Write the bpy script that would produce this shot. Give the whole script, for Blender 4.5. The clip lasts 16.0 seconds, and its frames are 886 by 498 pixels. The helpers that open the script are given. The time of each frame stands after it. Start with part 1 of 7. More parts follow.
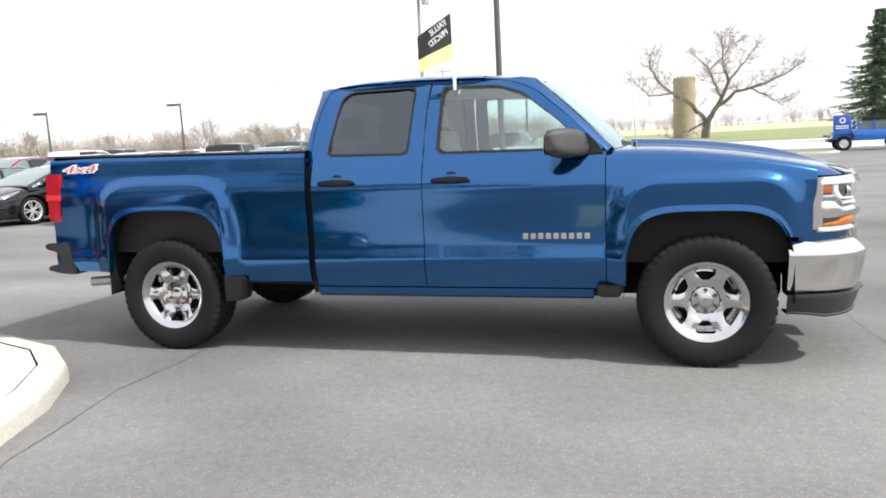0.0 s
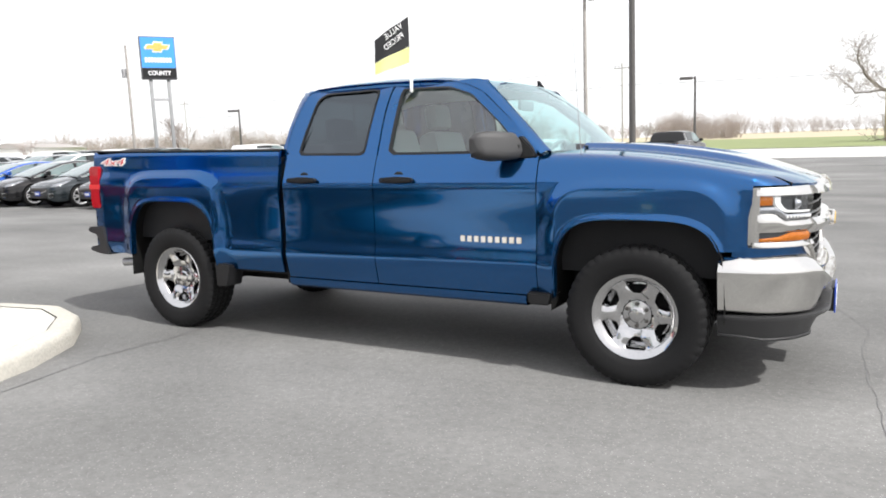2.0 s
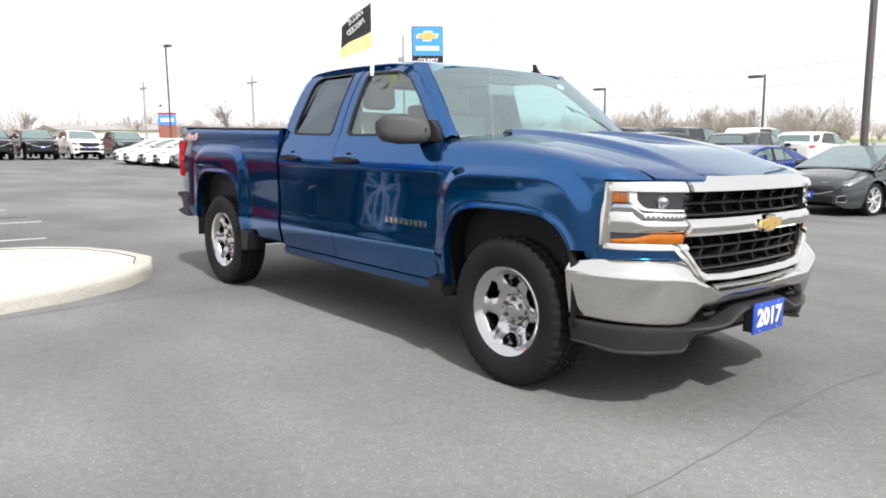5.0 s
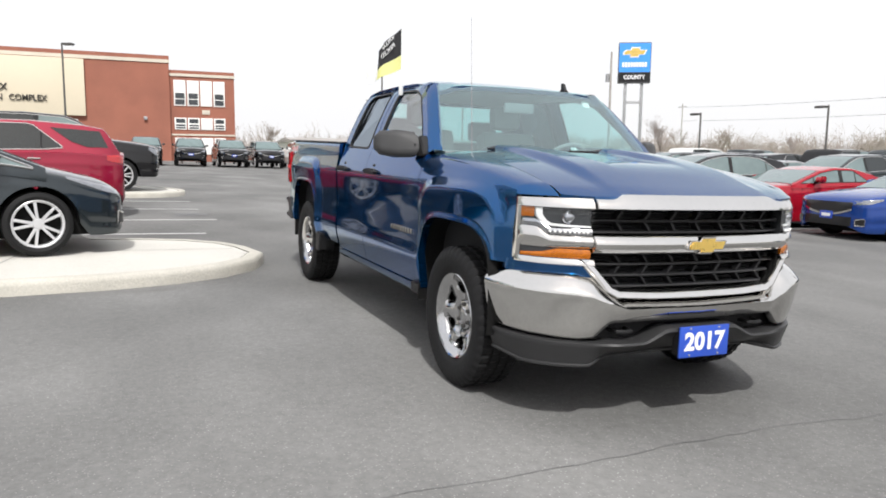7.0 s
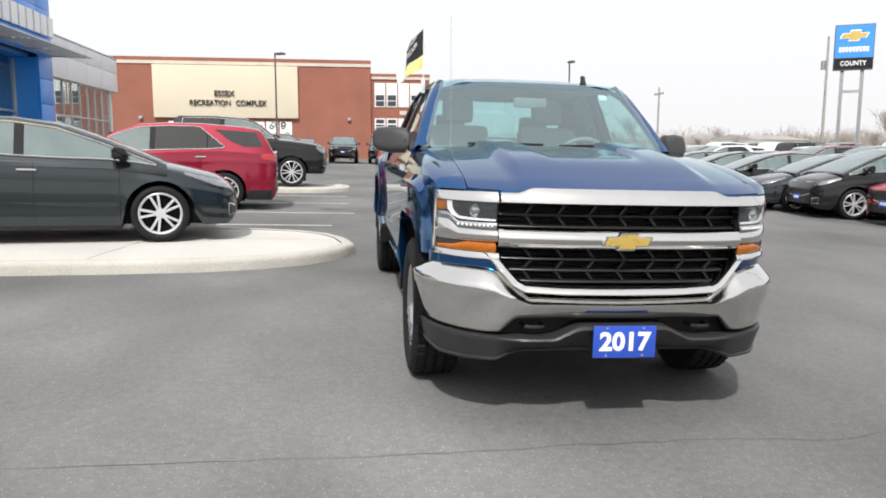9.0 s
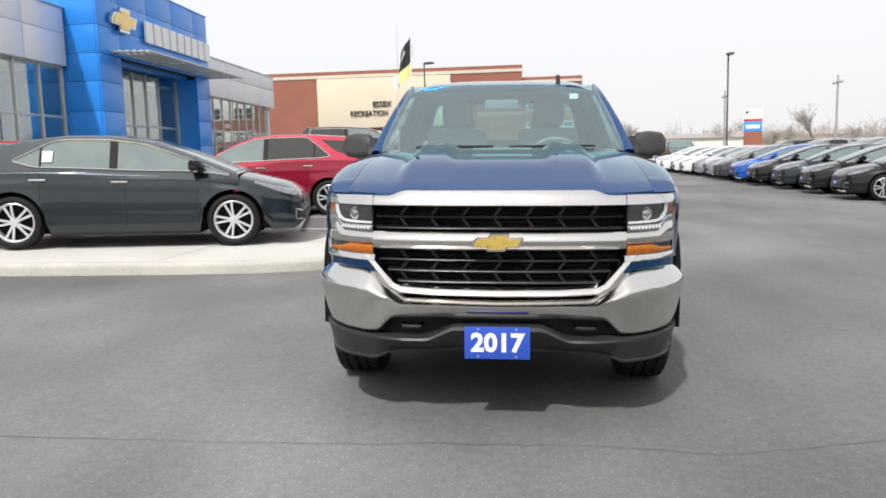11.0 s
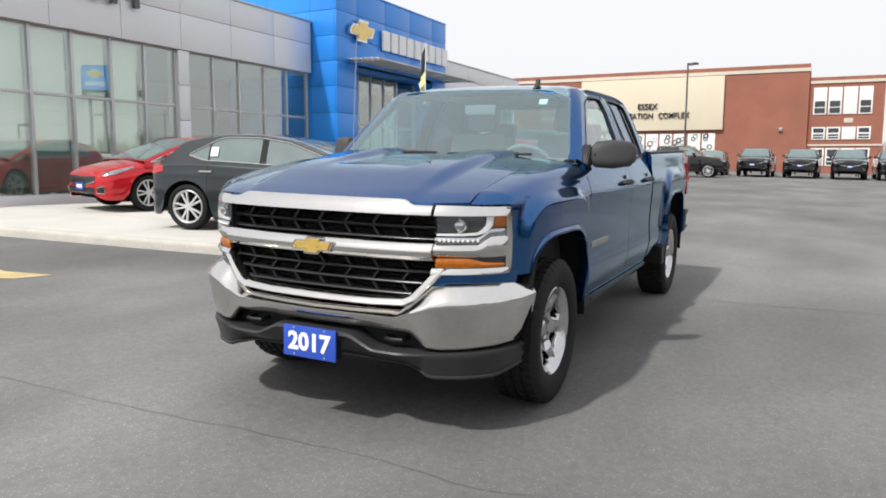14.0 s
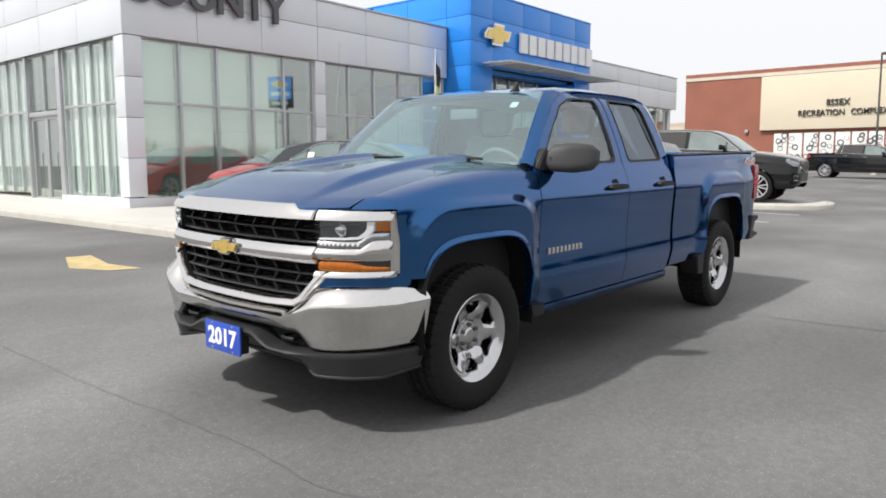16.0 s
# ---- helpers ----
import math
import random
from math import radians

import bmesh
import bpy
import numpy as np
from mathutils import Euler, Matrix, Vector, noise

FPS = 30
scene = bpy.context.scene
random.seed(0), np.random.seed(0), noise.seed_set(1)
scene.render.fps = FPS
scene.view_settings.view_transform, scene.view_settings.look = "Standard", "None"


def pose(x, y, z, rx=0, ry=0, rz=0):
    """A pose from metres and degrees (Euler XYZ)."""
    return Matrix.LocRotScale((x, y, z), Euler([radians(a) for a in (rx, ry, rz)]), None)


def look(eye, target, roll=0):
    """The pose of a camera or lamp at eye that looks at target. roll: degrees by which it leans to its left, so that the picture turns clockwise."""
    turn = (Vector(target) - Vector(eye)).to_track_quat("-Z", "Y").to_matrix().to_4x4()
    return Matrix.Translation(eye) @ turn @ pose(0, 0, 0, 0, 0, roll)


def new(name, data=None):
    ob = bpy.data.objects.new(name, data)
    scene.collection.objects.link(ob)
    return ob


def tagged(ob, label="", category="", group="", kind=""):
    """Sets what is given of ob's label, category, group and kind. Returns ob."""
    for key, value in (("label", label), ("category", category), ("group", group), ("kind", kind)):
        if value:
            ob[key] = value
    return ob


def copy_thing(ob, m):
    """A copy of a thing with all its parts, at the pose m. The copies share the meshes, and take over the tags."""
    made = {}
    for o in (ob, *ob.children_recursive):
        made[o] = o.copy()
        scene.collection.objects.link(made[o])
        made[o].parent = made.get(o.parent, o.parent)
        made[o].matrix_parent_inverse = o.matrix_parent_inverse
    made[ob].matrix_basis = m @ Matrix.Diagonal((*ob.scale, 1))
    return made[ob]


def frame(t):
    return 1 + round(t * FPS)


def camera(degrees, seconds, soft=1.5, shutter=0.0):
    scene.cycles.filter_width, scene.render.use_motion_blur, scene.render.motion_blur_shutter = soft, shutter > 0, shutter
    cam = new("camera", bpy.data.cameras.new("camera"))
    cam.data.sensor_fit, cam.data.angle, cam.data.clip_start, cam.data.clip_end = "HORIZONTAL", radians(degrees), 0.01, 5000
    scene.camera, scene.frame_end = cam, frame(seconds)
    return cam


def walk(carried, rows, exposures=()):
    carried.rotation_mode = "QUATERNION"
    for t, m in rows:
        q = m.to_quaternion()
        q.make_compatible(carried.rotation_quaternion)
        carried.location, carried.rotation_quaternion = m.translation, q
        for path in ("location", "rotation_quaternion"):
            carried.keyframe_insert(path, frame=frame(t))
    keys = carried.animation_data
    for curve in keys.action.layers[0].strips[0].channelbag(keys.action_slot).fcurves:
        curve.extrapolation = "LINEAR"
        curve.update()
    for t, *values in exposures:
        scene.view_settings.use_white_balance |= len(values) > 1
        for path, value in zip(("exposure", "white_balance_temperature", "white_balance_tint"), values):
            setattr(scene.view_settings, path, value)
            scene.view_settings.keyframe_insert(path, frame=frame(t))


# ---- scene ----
cam = camera(62.1, 16.0, 1.8)
PATH = [
    (0, (1.434, -5.420, 1.438), (0.921, -3.509, 1.143), -3.10),
    (0.5, (1.774, -5.279, 1.400), (1.178, -3.393, 1.107), -2.45),
    (1, (2.147, -5.176, 1.401), (1.427, -3.333, 1.108), -2.71),
    (1.5, (2.512, -5.102, 1.408), (1.669, -3.311, 1.121), -2.57),
    (2, (2.849, -4.938, 1.393), (1.888, -3.207, 1.114), -2.33),
    (2.5, (3.211, -4.805, 1.369), (2.124, -3.146, 1.112), -2.49),
    (3, (3.547, -4.665, 1.385), (2.360, -3.077, 1.122), -2.63),
    (5.3, (4.767, -3.513, 1.309), (3.184, -2.321, 1.038), -0.37),
    (5.5, (4.918, -3.450, 1.309), (3.290, -2.315, 1.057), -0.27),
    (6, (5.156, -3.203, 1.306), (3.448, -2.195, 1.049), -0.29),
    (6.5, (5.332, -2.903, 1.307), (3.571, -1.994, 1.035), 0.61),
    (7, (5.567, -2.606, 1.300), (3.745, -1.818, 1.049), 0.61),
    (7.5, (5.729, -2.308, 1.295), (3.856, -1.653, 1.041), 0.61),
    (8, (5.824, -1.961, 1.302), (3.913, -1.434, 1.037), 0.83),
    (8.5, (5.985, -1.624, 1.297), (4.041, -1.229, 1.041), 0.45),
    (9, (6.067, -1.307, 1.293), (4.102, -1.040, 1.032), 0.17),
    (9.2, (6.061, -1.151, 1.279), (4.089, -0.937, 1.031), -0.32),
    (11.3, (6.217, 0.323, 1.277), (4.253, 0.048, 1.025), -1.77),
    (11.5, (6.176, 0.498, 1.302), (4.222, 0.153, 1.048), -1.94),
    (12, (6.097, 0.836, 1.275), (4.169, 0.369, 1.026), -1.69),
    (12.5, (5.971, 1.167, 1.281), (4.062, 0.620, 1.039), -0.95),
    (13, (5.920, 1.538, 1.290), (4.050, 0.866, 1.055), -0.39),
    (13.5, (5.782, 1.848, 1.263), (3.955, 1.070, 1.029), 0.07),
    (14, (5.651, 2.155, 1.271), (3.873, 1.269, 1.040), 0.24),
    (14.5, (5.525, 2.505, 1.285), (3.803, 1.515, 1.048), 0.20),
    (15, (5.341, 2.769, 1.265), (3.676, 1.687, 1.026), 0.07),
    (15.5, (5.135, 3.014, 1.273), (3.532, 1.841, 1.041), 0.03),
    (16, (4.937, 3.308, 1.289), (3.416, 2.028, 1.063), -0.08),
]
EXPOSURES = [(0.0, 0.56), (3.0, 0.42), (5.5, 0.36), (7.0, 0.16), (9.0, 0.11), (12.5, 0.03), (16.0, 0.05)]
walk(cam, [(t, look(eye, target, roll)) for t, eye, target, roll in PATH], EXPOSURES)

# ---- world, sun, exposure ----
LOT_X, LOT_Y = 0.0103, 0.0218      # the lot falls gently towards +x and +y
UP = pose(0, 0, 0, -1.25, 0.59, 0)  # leans with the lot


def gz(x, y):
    """Height of the ground."""
    return -LOT_X * min(max(x, -60), 14) - LOT_Y * min(max(y, -18), 13)


world = bpy.data.worlds.new("world")
scene.world = world
world.use_nodes = True
wn = world.node_tree.nodes
sky = wn.new("ShaderNodeTexSky")
sky.sky_type, sky.sun_disc = "NISHITA", False
sky.sun_elevation, sky.sun_rotation = radians(52), radians(104)
sky.air_density, sky.dust_density, sky.ozone_density = 1.0, 8.0, 1.0
haze = wn.new("ShaderNodeMix")   # thin bright cloud over the sky
haze.data_type, haze.blend_type = "RGBA", "ADD"
haze.inputs[0].default_value = 1.0
haze.inputs[7].default_value = (7.6, 7.58, 7.7, 1)
gain = wn.new("ShaderNodeMix")
gain.data_type, gain.blend_type = "RGBA", "MULTIPLY"
gain.inputs[0].default_value = 1.0
gain.inputs[7].default_value = (0.25, 0.255, 0.27, 1)
world.node_tree.links.new(sky.outputs[0], gain.inputs[6])
world.node_tree.links.new(gain.outputs[2], haze.inputs[6])
world.node_tree.links.new(haze.outputs[2], wn["Background"].inputs[0])
wn["Background"].inputs[1].default_value = 0.115

sun = new("sun", bpy.data.lights.new("sun", "SUN"))
sun.data.energy, sun.data.angle, sun.data.color = 3.7, radians(2.0), (1.0, 0.99, 0.97)
sun.matrix_world = look((0.78 * 30, -0.22 * 30, 30), (0, 0, 0))


# ---- materials ----
def mat(name, col, rough=0.5, metal=0.0, var=0.12, scale=3.0, fine=60.0, bump=0.0, coat=0.0, spec=0.5, emit=0.0, rvar=0.1):
    """A procedural surface: base colour with broad stains and fine grain, roughness variation and relief."""
    m = bpy.data.materials.new(name)
    m.use_nodes = True
    n, l = m.node_tree.nodes, m.node_tree.links
    b = n["Principled BSDF"]
    b.inputs["Roughness"].default_value, b.inputs["Metallic"].default_value = rough, metal
    b.inputs["Coat Weight"].default_value, b.inputs["Coat Roughness"].default_value = coat, 0.03
    b.inputs["Specular IOR Level"].default_value = spec
    tc = n.new("ShaderNodeTexCoord")
    n1, n2 = n.new("ShaderNodeTexNoise"), n.new("ShaderNodeTexNoise")
    n1.inputs["Scale"].default_value, n2.inputs["Scale"].default_value = scale, fine
    n1.inputs["Detail"].default_value, n2.inputs["Detail"].default_value = 5, 3
    add = n.new("ShaderNodeMath")
    add.operation = "ADD"
    for k, q in ((n1, 0), (n2, 1)):
        l.new(tc.outputs["Object"], k.inputs["Vector"])
        l.new(k.outputs["Fac"], add.inputs[q])
    ramp = n.new("ShaderNodeMapRange")
    ramp.inputs[1].default_value, ramp.inputs[2].default_value = 0.6, 1.4
    ramp.inputs[3].default_value, ramp.inputs[4].default_value = 1 - var, 1 + var
    l.new(add.outputs[0], ramp.inputs[0])
    mul = n.new("ShaderNodeVectorMath")
    mul.operation = "SCALE"
    mul.inputs[0].default_value = col
    l.new(ramp.outputs[0], mul.inputs["Scale"])
    l.new(mul.outputs[0], b.inputs["Base Color"])
    rr = n.new("ShaderNodeMapRange")
    rr.inputs[3].default_value, rr.inputs[4].default_value = rough * (1 - rvar), rough * (1 + rvar)
    l.new(n1.outputs["Fac"], rr.inputs[0])
    l.new(rr.outputs[0], b.inputs["Roughness"])
    if bump:
        bp = n.new("ShaderNodeBump")
        bp.inputs["Strength"].default_value, bp.inputs["Distance"].default_value = bump, 0.01
        l.new(n2.outputs["Fac"], bp.inputs["Height"])
        l.new(bp.outputs[0], b.inputs["Normal"])
    if emit:
        b.inputs["Emission Color"].default_value, b.inputs["Emission Strength"].default_value = (*col, 1), emit
    return m


def glass(name, tint, f0=0.06, rough=0.0, gloss=(0.97, 0.98, 0.98)):
    """A thin pane: tinted see-through with a reflection that grows towards grazing angles."""
    m = bpy.data.materials.new(name)
    m.use_nodes = True
    n, l = m.node_tree.nodes, m.node_tree.links
    n.remove(n["Principled BSDF"])
    tr, gl, lw, mx = (n.new("ShaderNode" + k) for k in ("BsdfTransparent", "BsdfGlossy", "LayerWeight", "MixShader"))
    tr.inputs[0].default_value = (*tint, 1)
    gl.inputs["Roughness"].default_value = rough
    gl.inputs["Color"].default_value = (*gloss, 1)
    lw.inputs[0].default_value = 0.5
    pw, ma = n.new("ShaderNodeMath"), n.new("ShaderNodeMath")
    pw.operation, ma.operation = "POWER", "MULTIPLY_ADD"
    pw.inputs[1].default_value = 4.2
    ma.inputs[1].default_value, ma.inputs[2].default_value = 1 - f0, f0
    l.new(lw.outputs["Facing"], pw.inputs[0])
    l.new(pw.outputs[0], ma.inputs[0])
    l.new(ma.outputs[0], mx.inputs[0])
    l.new(tr.outputs[0], mx.inputs[1])
    l.new(gl.outputs[0], mx.inputs[2])
    l.new(mx.outputs[0], n["Material Output"].inputs[0])
    return m


def paint(name, col, metal=0.35, rough=0.26):
    return mat(name, col, rough, metal, var=0.05, scale=1.5, fine=900, coat=1.0, rvar=0.05, spec=0.05)


M = {
    "blue": paint("truck blue metallic paint", (0.0035, 0.086, 0.262), 0.92, 0.12),
    "chrome": mat("chrome", (0.68, 0.67, 0.65), 0.07, 1.0, var=0.03, scale=4, fine=40, rvar=0.0),
    "chrome_wheel": mat("chromed wheel", (0.55, 0.55, 0.555), 0.13, 1.0, var=0.06, scale=9, fine=60),
    "black_plastic": mat("black moulded plastic", (0.014, 0.014, 0.015), 0.5, 0, var=0.2, scale=6, fine=300, bump=0.15, spec=0.3),
    "valance": mat("grey moulded plastic", (0.026, 0.026, 0.027), 0.42, 0, var=0.15, scale=6, fine=300, bump=0.1, spec=0.4),
    "grille": mat("gloss black grille", (0.011, 0.011, 0.012), 0.3, 0, var=0.2, scale=6, fine=200),
    "liner": mat("wheel arch liner", (0.007, 0.007, 0.007), 0.9, 0, var=0.3, scale=5, fine=60, bump=0.3, spec=0.15),
    "tyre": mat("tyre rubber", (0.011, 0.011, 0.0115), 0.7, 0, var=0.25, scale=7, fine=120, bump=0.2, spec=0.22),
    "gap": mat("shut line black", (0.006, 0.006, 0.007), 0.8, 0, var=0.1),
    "glass": glass("windscreen glass", (0.55, 0.80, 0.79), 0.27, gloss=(0.80, 0.95, 0.96)),
    "side_glass": glass("green side glass", (0.70, 0.86, 0.85), 0.14),
    "tint": glass("privacy glass", (0.030, 0.034, 0.038), 0.11, gloss=(0.80, 0.90, 1.0)),
    "lens": glass("clear lamp lens", (0.94, 0.95, 0.96), 0.035),
    "lamp_in": mat("lamp reflector", (0.55, 0.56, 0.58), 0.15, 1.0, var=0.15, scale=20, fine=90),
    "lamp_dark": mat("lamp housing", (0.03, 0.032, 0.035), 0.25, 0, var=0.2),
    "amber": mat("amber lens", (0.36, 0.10, 0.004), 0.2, 0, var=0.3, scale=30, fine=120),
    "red_lens": mat("red lens", (0.38, 0.008, 0.012), 0.15, 0, var=0.2, scale=14, fine=90, coat=1),
    "gold": mat("gold emblem", (0.72, 0.50, 0.12), 0.28, 0.6, var=0.12, scale=30, fine=200, coat=1),
    "seat": mat("grey cloth", (0.40, 0.41, 0.40), 0.9, 0, var=0.2, scale=5, fine=150, bump=0.3),
    "headliner": mat("pale headlining", (0.62, 0.62, 0.60), 0.9, 0, var=0.05, scale=4, fine=200),
    "dash": mat("grey dashboard", (0.23, 0.235, 0.24), 0.7, 0, var=0.2, scale=5, fine=150, bump=0.2),
    "white": mat("white print", (0.8, 0.8, 0.8), 0.5, 0, var=0.05),
    "decal_red": mat("red decal", (0.6, 0.03, 0.03), 0.4, 0, var=0.05),
    "card_blue": mat("blue plastic card", (0.02, 0.07, 0.42), 0.35, 0, var=0.06, coat=0.4),
    "steel": mat("galvanised steel", (0.42, 0.42, 0.43), 0.5, 0.8, var=0.15, scale=4, fine=50),
    "post": mat("weathered grey steel", (0.27, 0.275, 0.28), 0.6, 0.3, var=0.12, scale=2, fine=40),
    "pole": mat("dark bronze pole", (0.10, 0.095, 0.09), 0.5, 0.3, var=0.15, scale=3, fine=60),
    "wood_pole": mat("weathered wooden pole", (0.33, 0.31, 0.29), 0.85, 0, var=0.25, scale=3, fine=40, bump=0.3),
    "concrete": mat("pale concrete", (0.50, 0.485, 0.445), 0.85, 0, var=0.13, scale=0.9, fine=45, bump=0.25),
    "kerb": mat("kerb concrete", (0.44, 0.42, 0.37), 0.85, 0, var=0.2, scale=2.5, fine=50, bump=0.4),
    "panel": mat("silver aluminium panel", (0.66, 0.68, 0.71), 0.38, 0.25, var=0.05, scale=0.6, fine=90),
    "blind": mat("pale roller blind", (0.84, 0.86, 0.84), 0.85, 0, var=0.04, scale=1.0, fine=60),
    "tower": mat("blue aluminium panel", (0.014, 0.225, 0.72), 0.35, 0.1, var=0.06, scale=0.6, fine=90, coat=0.3),
    "sign_blue": mat("light blue sign face", (0.05, 0.28, 0.80), 0.4, 0, var=0.05, scale=0.6, fine=60),
    "mullion": mat("silver window frame", (0.48, 0.49, 0.50), 0.4, 0.6, var=0.06),
    "shop_glass": glass("green tinted shop glass", (0.88, 0.95, 0.91), 0.20, 0.004),
    "interior": mat("showroom wall", (0.6, 0.62, 0.61), 0.8, 0, var=0.12, scale=0.5, fine=20),
    "floor_in": mat("showroom floor", (0.30, 0.29, 0.28), 0.35, 0, var=0.1, scale=0.8, fine=20),
    "brick": mat("red brick", (0.275, 0.105, 0.070), 0.85, 0, var=0.22, scale=0.5, fine=14, bump=0.3),
    "mortar": mat("mortar", (0.40, 0.35, 0.30), 0.9, 0, var=0.15),
    "cream": mat("cream stucco", (0.62, 0.55, 0.42), 0.85, 0, var=0.06, scale=0.3, fine=30, bump=0.2),
    "stone": mat("limestone trim", (0.55, 0.50, 0.42), 0.8, 0, var=0.12, scale=1, fine=30),
    "sash": mat("white window sash", (0.72, 0.72, 0.70), 0.6, 0, var=0.06),
    "dark_glass": mat("dark window", (0.03, 0.035, 0.04), 0.08, 0, var=0.3, scale=0.8, fine=5, spec=0.8),
    "letter": mat("dark bronze letter", (0.045, 0.04, 0.035), 0.5, 0.2, var=0.1),
    "letter_grey": mat("charcoal letter", (0.10, 0.10, 0.105), 0.4, 0.3, var=0.1),
    "yellow": mat("worn yellow road paint", (0.46, 0.36, 0.17), 0.8, 0, var=0.35, scale=6, fine=50, bump=0.2),
    "line": mat("worn white road paint", (0.42, 0.42, 0.41), 0.8, 0, var=0.3, scale=5, fine=60, bump=0.2),
    "bark": mat("bare grey bark", (0.17, 0.145, 0.125), 0.9, 0, var=0.25, scale=3, fine=40, bump=0.4),
    "twig": mat("bare twigs", (0.34, 0.30, 0.275), 0.9, 0, var=0.25, scale=0.3, fine=3),
    "needle": mat("spruce needles", (0.11, 0.165, 0.095), 0.8, 0, var=0.35, scale=1.0, fine=9),
    "alloy": mat("silver alloy", (0.62, 0.62, 0.63), 0.32, 0.45, var=0.06, scale=9, fine=60),
    "silo": mat("old concrete silo", (0.36, 0.30, 0.21), 0.9, 0, var=0.18, scale=0.4, fine=12, bump=0.3),
    "roof": mat("roof shingles", (0.30, 0.28, 0.265), 0.9, 0, var=0.2, scale=0.6, fine=10),
    "rust": mat("rusty iron cover", (0.16, 0.075, 0.045), 0.8, 0.2, var=0.3, scale=6, fine=60, bump=0.3),
    "tar": mat("crack seal tar", (0.095, 0.095, 0.096), 0.6, 0, var=0.2, scale=6, fine=40),
    "flag_black": mat("black flag cloth", (0.02, 0.02, 0.022), 0.8, 0, var=0.15, scale=8, fine=200),
    "flag_yellow": mat("lime yellow flag cloth", (0.70, 0.70, 0.28), 0.8, 0, var=0.1, scale=8, fine=200),
    "white_plastic": mat("white plastic", (0.75, 0.75, 0.74), 0.4, 0, var=0.04),
    "leather_white": mat("paper sticker", (0.8, 0.8, 0.78), 0.6, 0, var=0.05),
}


def ground_material():
    """Worn asphalt close by, grass and field far off, told apart by place."""
    m = mat("asphalt", (0.152, 0.151, 0.147), 0.8, 0, var=0.10, scale=0.35, fine=70, bump=0.25, rvar=0.12, spec=0.22)
    n, l = m.node_tree.nodes, m.node_tree.links
    b = n["Principled BSDF"]
    tc = n.new("ShaderNodeTexCoord")
    spots = n.new("ShaderNodeTexVoronoi")
    spots.inputs["Scale"].default_value = 48
    streak = n.new("ShaderNodeTexNoise")
    streak.inputs["Scale"].default_value, streak.inputs["Detail"].default_value = 0.5, 6
    mp = n.new("ShaderNodeMapping")
    mp.inputs["Scale"].default_value = (0.8, 1.5, 1)
    mp.inputs["Rotation"].default_value = (0, 0, 0.35)
    l.new(tc.outputs["Object"], mp.inputs["Vector"])
    l.new(mp.outputs[0], streak.inputs["Vector"])
    l.new(tc.outputs["Object"], spots.inputs["Vector"])
    r1, r2 = n.new("ShaderNodeMapRange"), n.new("ShaderNodeMapRange")
    r1.inputs[1].default_value, r1.inputs[2].default_value, r1.inputs[3].default_value, r1.inputs[4].default_value = 0.05, 0.24, 1.75, 0.94
    r2.inputs[1].default_value, r2.inputs[2].default_value, r2.inputs[3].default_value, r2.inputs[4].default_value = 0.32, 0.68, 0.80, 1.18
    l.new(spots.outputs["Distance"], r1.inputs[0])
    l.new(streak.outputs["Fac"], r2.inputs[0])
    mm = n.new("ShaderNodeMath")
    mm.operation = "MULTIPLY"
    l.new(r1.outputs[0], mm.inputs[0])
    l.new(r2.outputs[0], mm.inputs[1])
    mott = n.new("ShaderNodeTexNoise")
    mott.inputs["Scale"].default_value, mott.inputs["Detail"].default_value, mott.inputs["Roughness"].default_value = 22, 4, 0.7
    l.new(tc.outputs["Object"], mott.inputs["Vector"])
    r3 = n.new("ShaderNodeMapRange")
    r3.inputs[1].default_value, r3.inputs[2].default_value, r3.inputs[3].default_value, r3.inputs[4].default_value = 0.3, 0.7, 0.87, 1.14
    l.new(mott.outputs["Fac"], r3.inputs[0])
    patch = n.new("ShaderNodeTexNoise")
    patch.inputs["Scale"].default_value, patch.inputs["Detail"].default_value = 0.22, 3
    l.new(tc.outputs["Object"], patch.inputs["Vector"])
    r4 = n.new("ShaderNodeMapRange")
    r4.inputs[1].default_value, r4.inputs[2].default_value, r4.inputs[3].default_value, r4.inputs[4].default_value = 0.35, 0.65, 0.82, 1.16
    l.new(patch.outputs["Fac"], r4.inputs[0])
    m3 = n.new("ShaderNodeMath")
    m3.operation = "MULTIPLY"
    l.new(r3.outputs[0], m3.inputs[0])
    l.new(r4.outputs[0], m3.inputs[1])
    m4 = n.new("ShaderNodeMath")
    m4.operation = "MULTIPLY"
    l.new(mm.outputs[0], m4.inputs[0])
    l.new(m3.outputs[0], m4.inputs[1])
    mm = m4
    old = b.inputs["Base Color"].links[0].from_socket
    sc = n.new("ShaderNodeVectorMath")
    sc.operation = "SCALE"
    l.new(old, sc.inputs[0])
    l.new(mm.outputs[0], sc.inputs["Scale"])
    l.new(sc.outputs[0], b.inputs["Base Color"])
    return m


M["blue"].node_tree.nodes["Principled BSDF"].inputs["Specular Tint"].default_value = (0.03, 0.42, 0.52, 1)
M["car_lamp"] = mat("smoked lamp lens", (0.30, 0.31, 0.33), 0.12, 0.8, var=0.35, scale=12, fine=60, coat=1)
M["mirror_plastic"] = mat("grained black plastic", (0.035, 0.035, 0.036), 0.55, 0, var=0.2, scale=6, fine=300, bump=0.2)
M["asphalt"] = ground_material()
M["grass"] = mat("spring grass", (0.17, 0.20, 0.08), 0.9, 0, var=0.25, scale=0.15, fine=4, bump=0.4)
M["field"] = mat("dry stubble field", (0.38, 0.33, 0.23), 0.9, 0, var=0.15, scale=0.03, fine=1.5)
